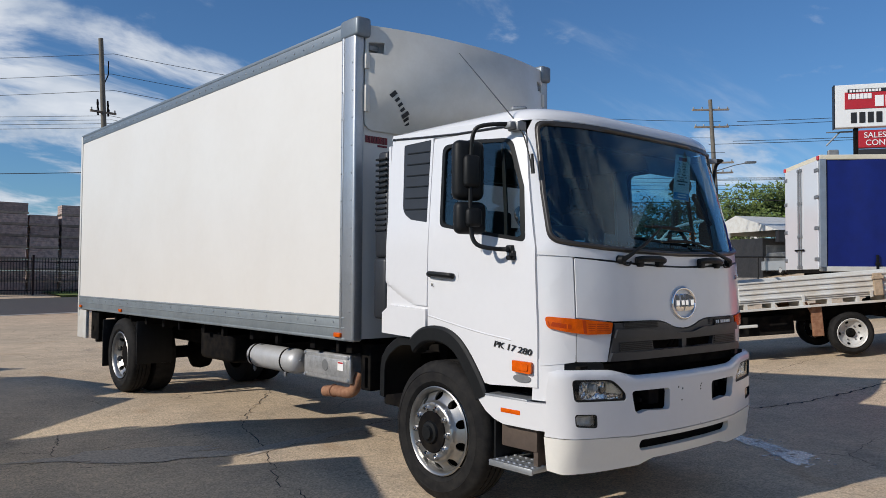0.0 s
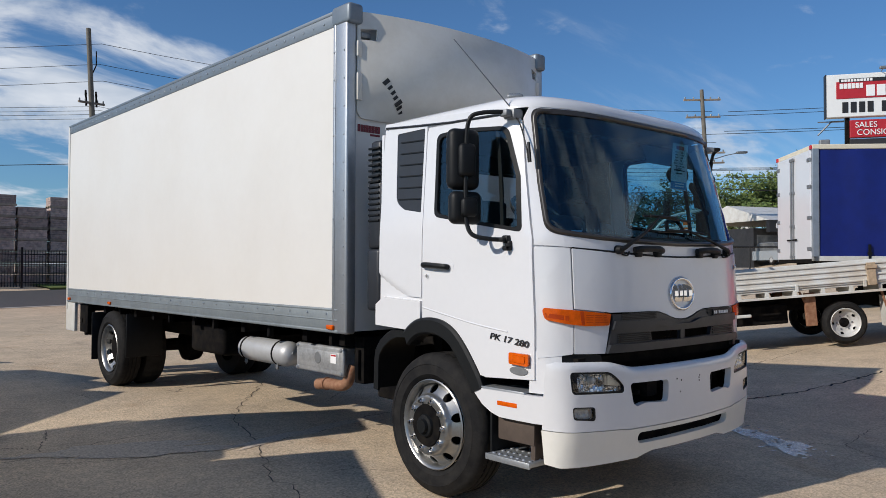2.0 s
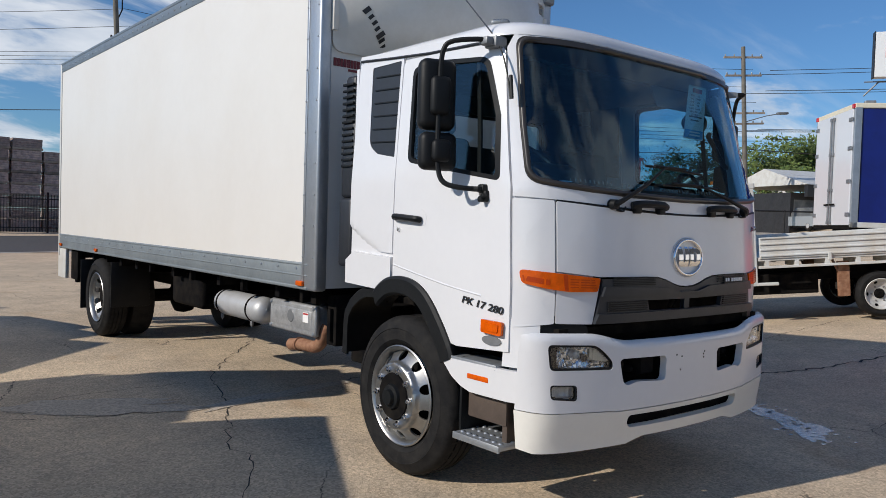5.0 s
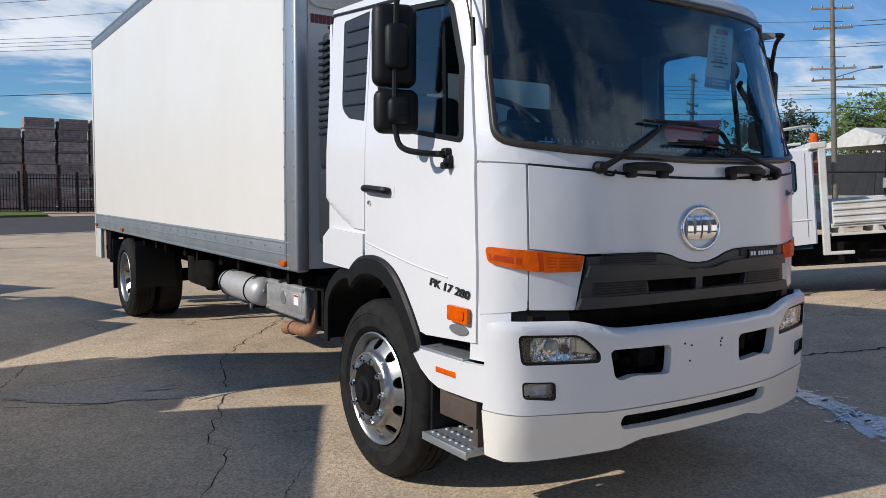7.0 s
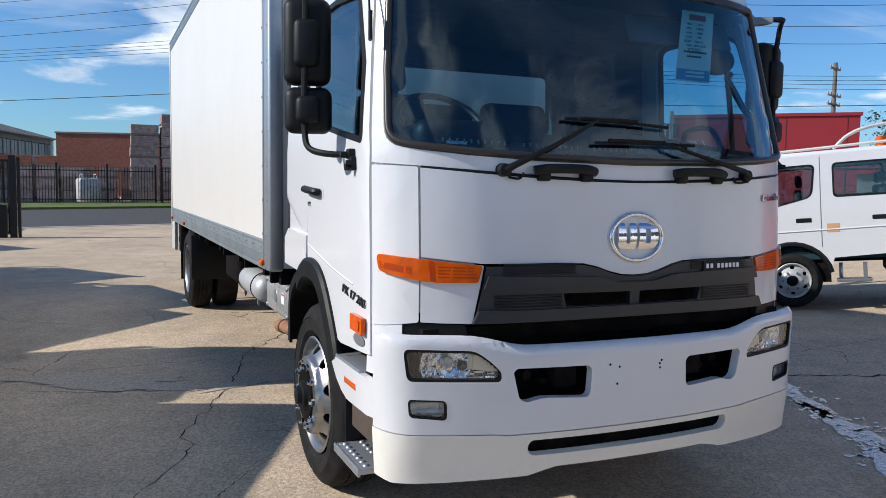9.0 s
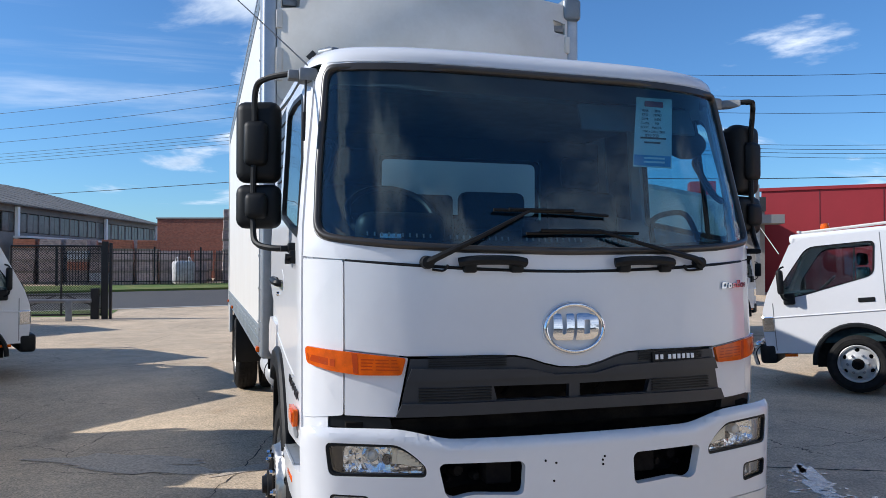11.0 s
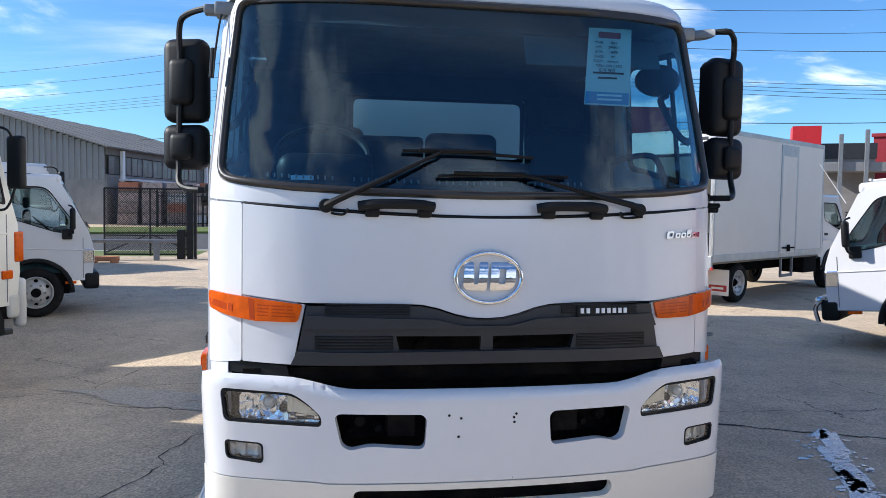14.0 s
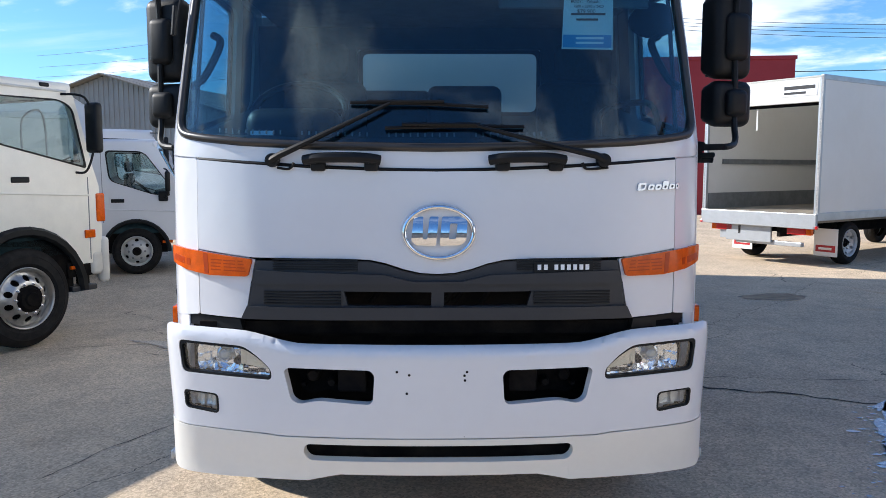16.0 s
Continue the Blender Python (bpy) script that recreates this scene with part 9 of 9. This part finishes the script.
crack_line(((0.9, 3.3), (2.62, 2.71), (3.19, 2.45), (3.73, 2.18), (5.0, 1.7), (7.0, 1.1)), 0.022)
for (cx, cy, rx, ry, tn, sd) in ((-0.72, 3.84, 0.75, 0.13, 10, 4), (-2.25, 4.42, 0.95, 0.24, -30, 5)):
    blotch("worn_patch", cx, cy, rx, ry, tn, PATCH, "rough worn patch of pale aggregate", "patch", sd, 0.005, 110, 0.7)

def speckles(cx, cy, rx, ry, turn, count, seed):
    """Broken edge of the puddle, one sheet of small uneven flecks of water, coloured pale for the sky's glint."""
    r = random.Random(seed)
    bm = bmesh.new()
    c, s = math.cos(radians(turn)), math.sin(radians(turn))
    for _ in range(count):
        u, v = r.gauss(0, 0.45) * rx, r.gauss(0, 0.45) * ry
        x, y = cx + u * c - v * s, cy + u * s + v * c
        size = 0.005 + 0.022 * r.random() ** 3
        a0, ring = r.uniform(0, 6.28), []
        for k in range(7):
            a = a0 + 2 * math.pi * k / 7
            q = size * r.uniform(0.45, 1.3)
            px, py = x + q * 1.7 * math.cos(a), y + q * math.sin(a)
            ring.append(bm.verts.new((px, py, ground_z(px, py) + 0.007)))
        bm.faces.new(ring)
    bmesh.ops.recalc_face_normals(bm, faces=bm.faces)
    tagged(link_mesh("water_film", bm, WATER_EDGE), "broken film of water on the concrete, its glint put into pale colour", "puddle", kind="stuff")


speckles(2.90, 1.55, 1.10, 0.26, 62, 200, 71)
speckles(2.42, 0.55, 0.75, 0.26, 56, 240, 72)
PUDDLE = "thin puddle of water with the sky's reflection put into its pale colour"
for cx, cy, rx, ry, tn, sd in ((3.04, 1.80, 0.60, 0.12, 62, 51), (2.64, 0.98, 0.54, 0.11, 62, 52), (2.32, 0.36, 0.34, 0.14, 50, 53), (3.28, 2.36, 0.16, 0.05, 40, 54)):
    blotch("puddle", cx, cy, rx, ry, tn, WATER, PUDDLE, "puddle", sd, 0.005, 120, 0.75, flat=True)
blotch("oil_stain", 4.6, 7.2, 0.5, 0.25, 20, mat("oil_stain", (0.06, 0.055, 0.05), 0.5, grain=0.3), "dark oil stain on the concrete", "stain", 53, 0.004)
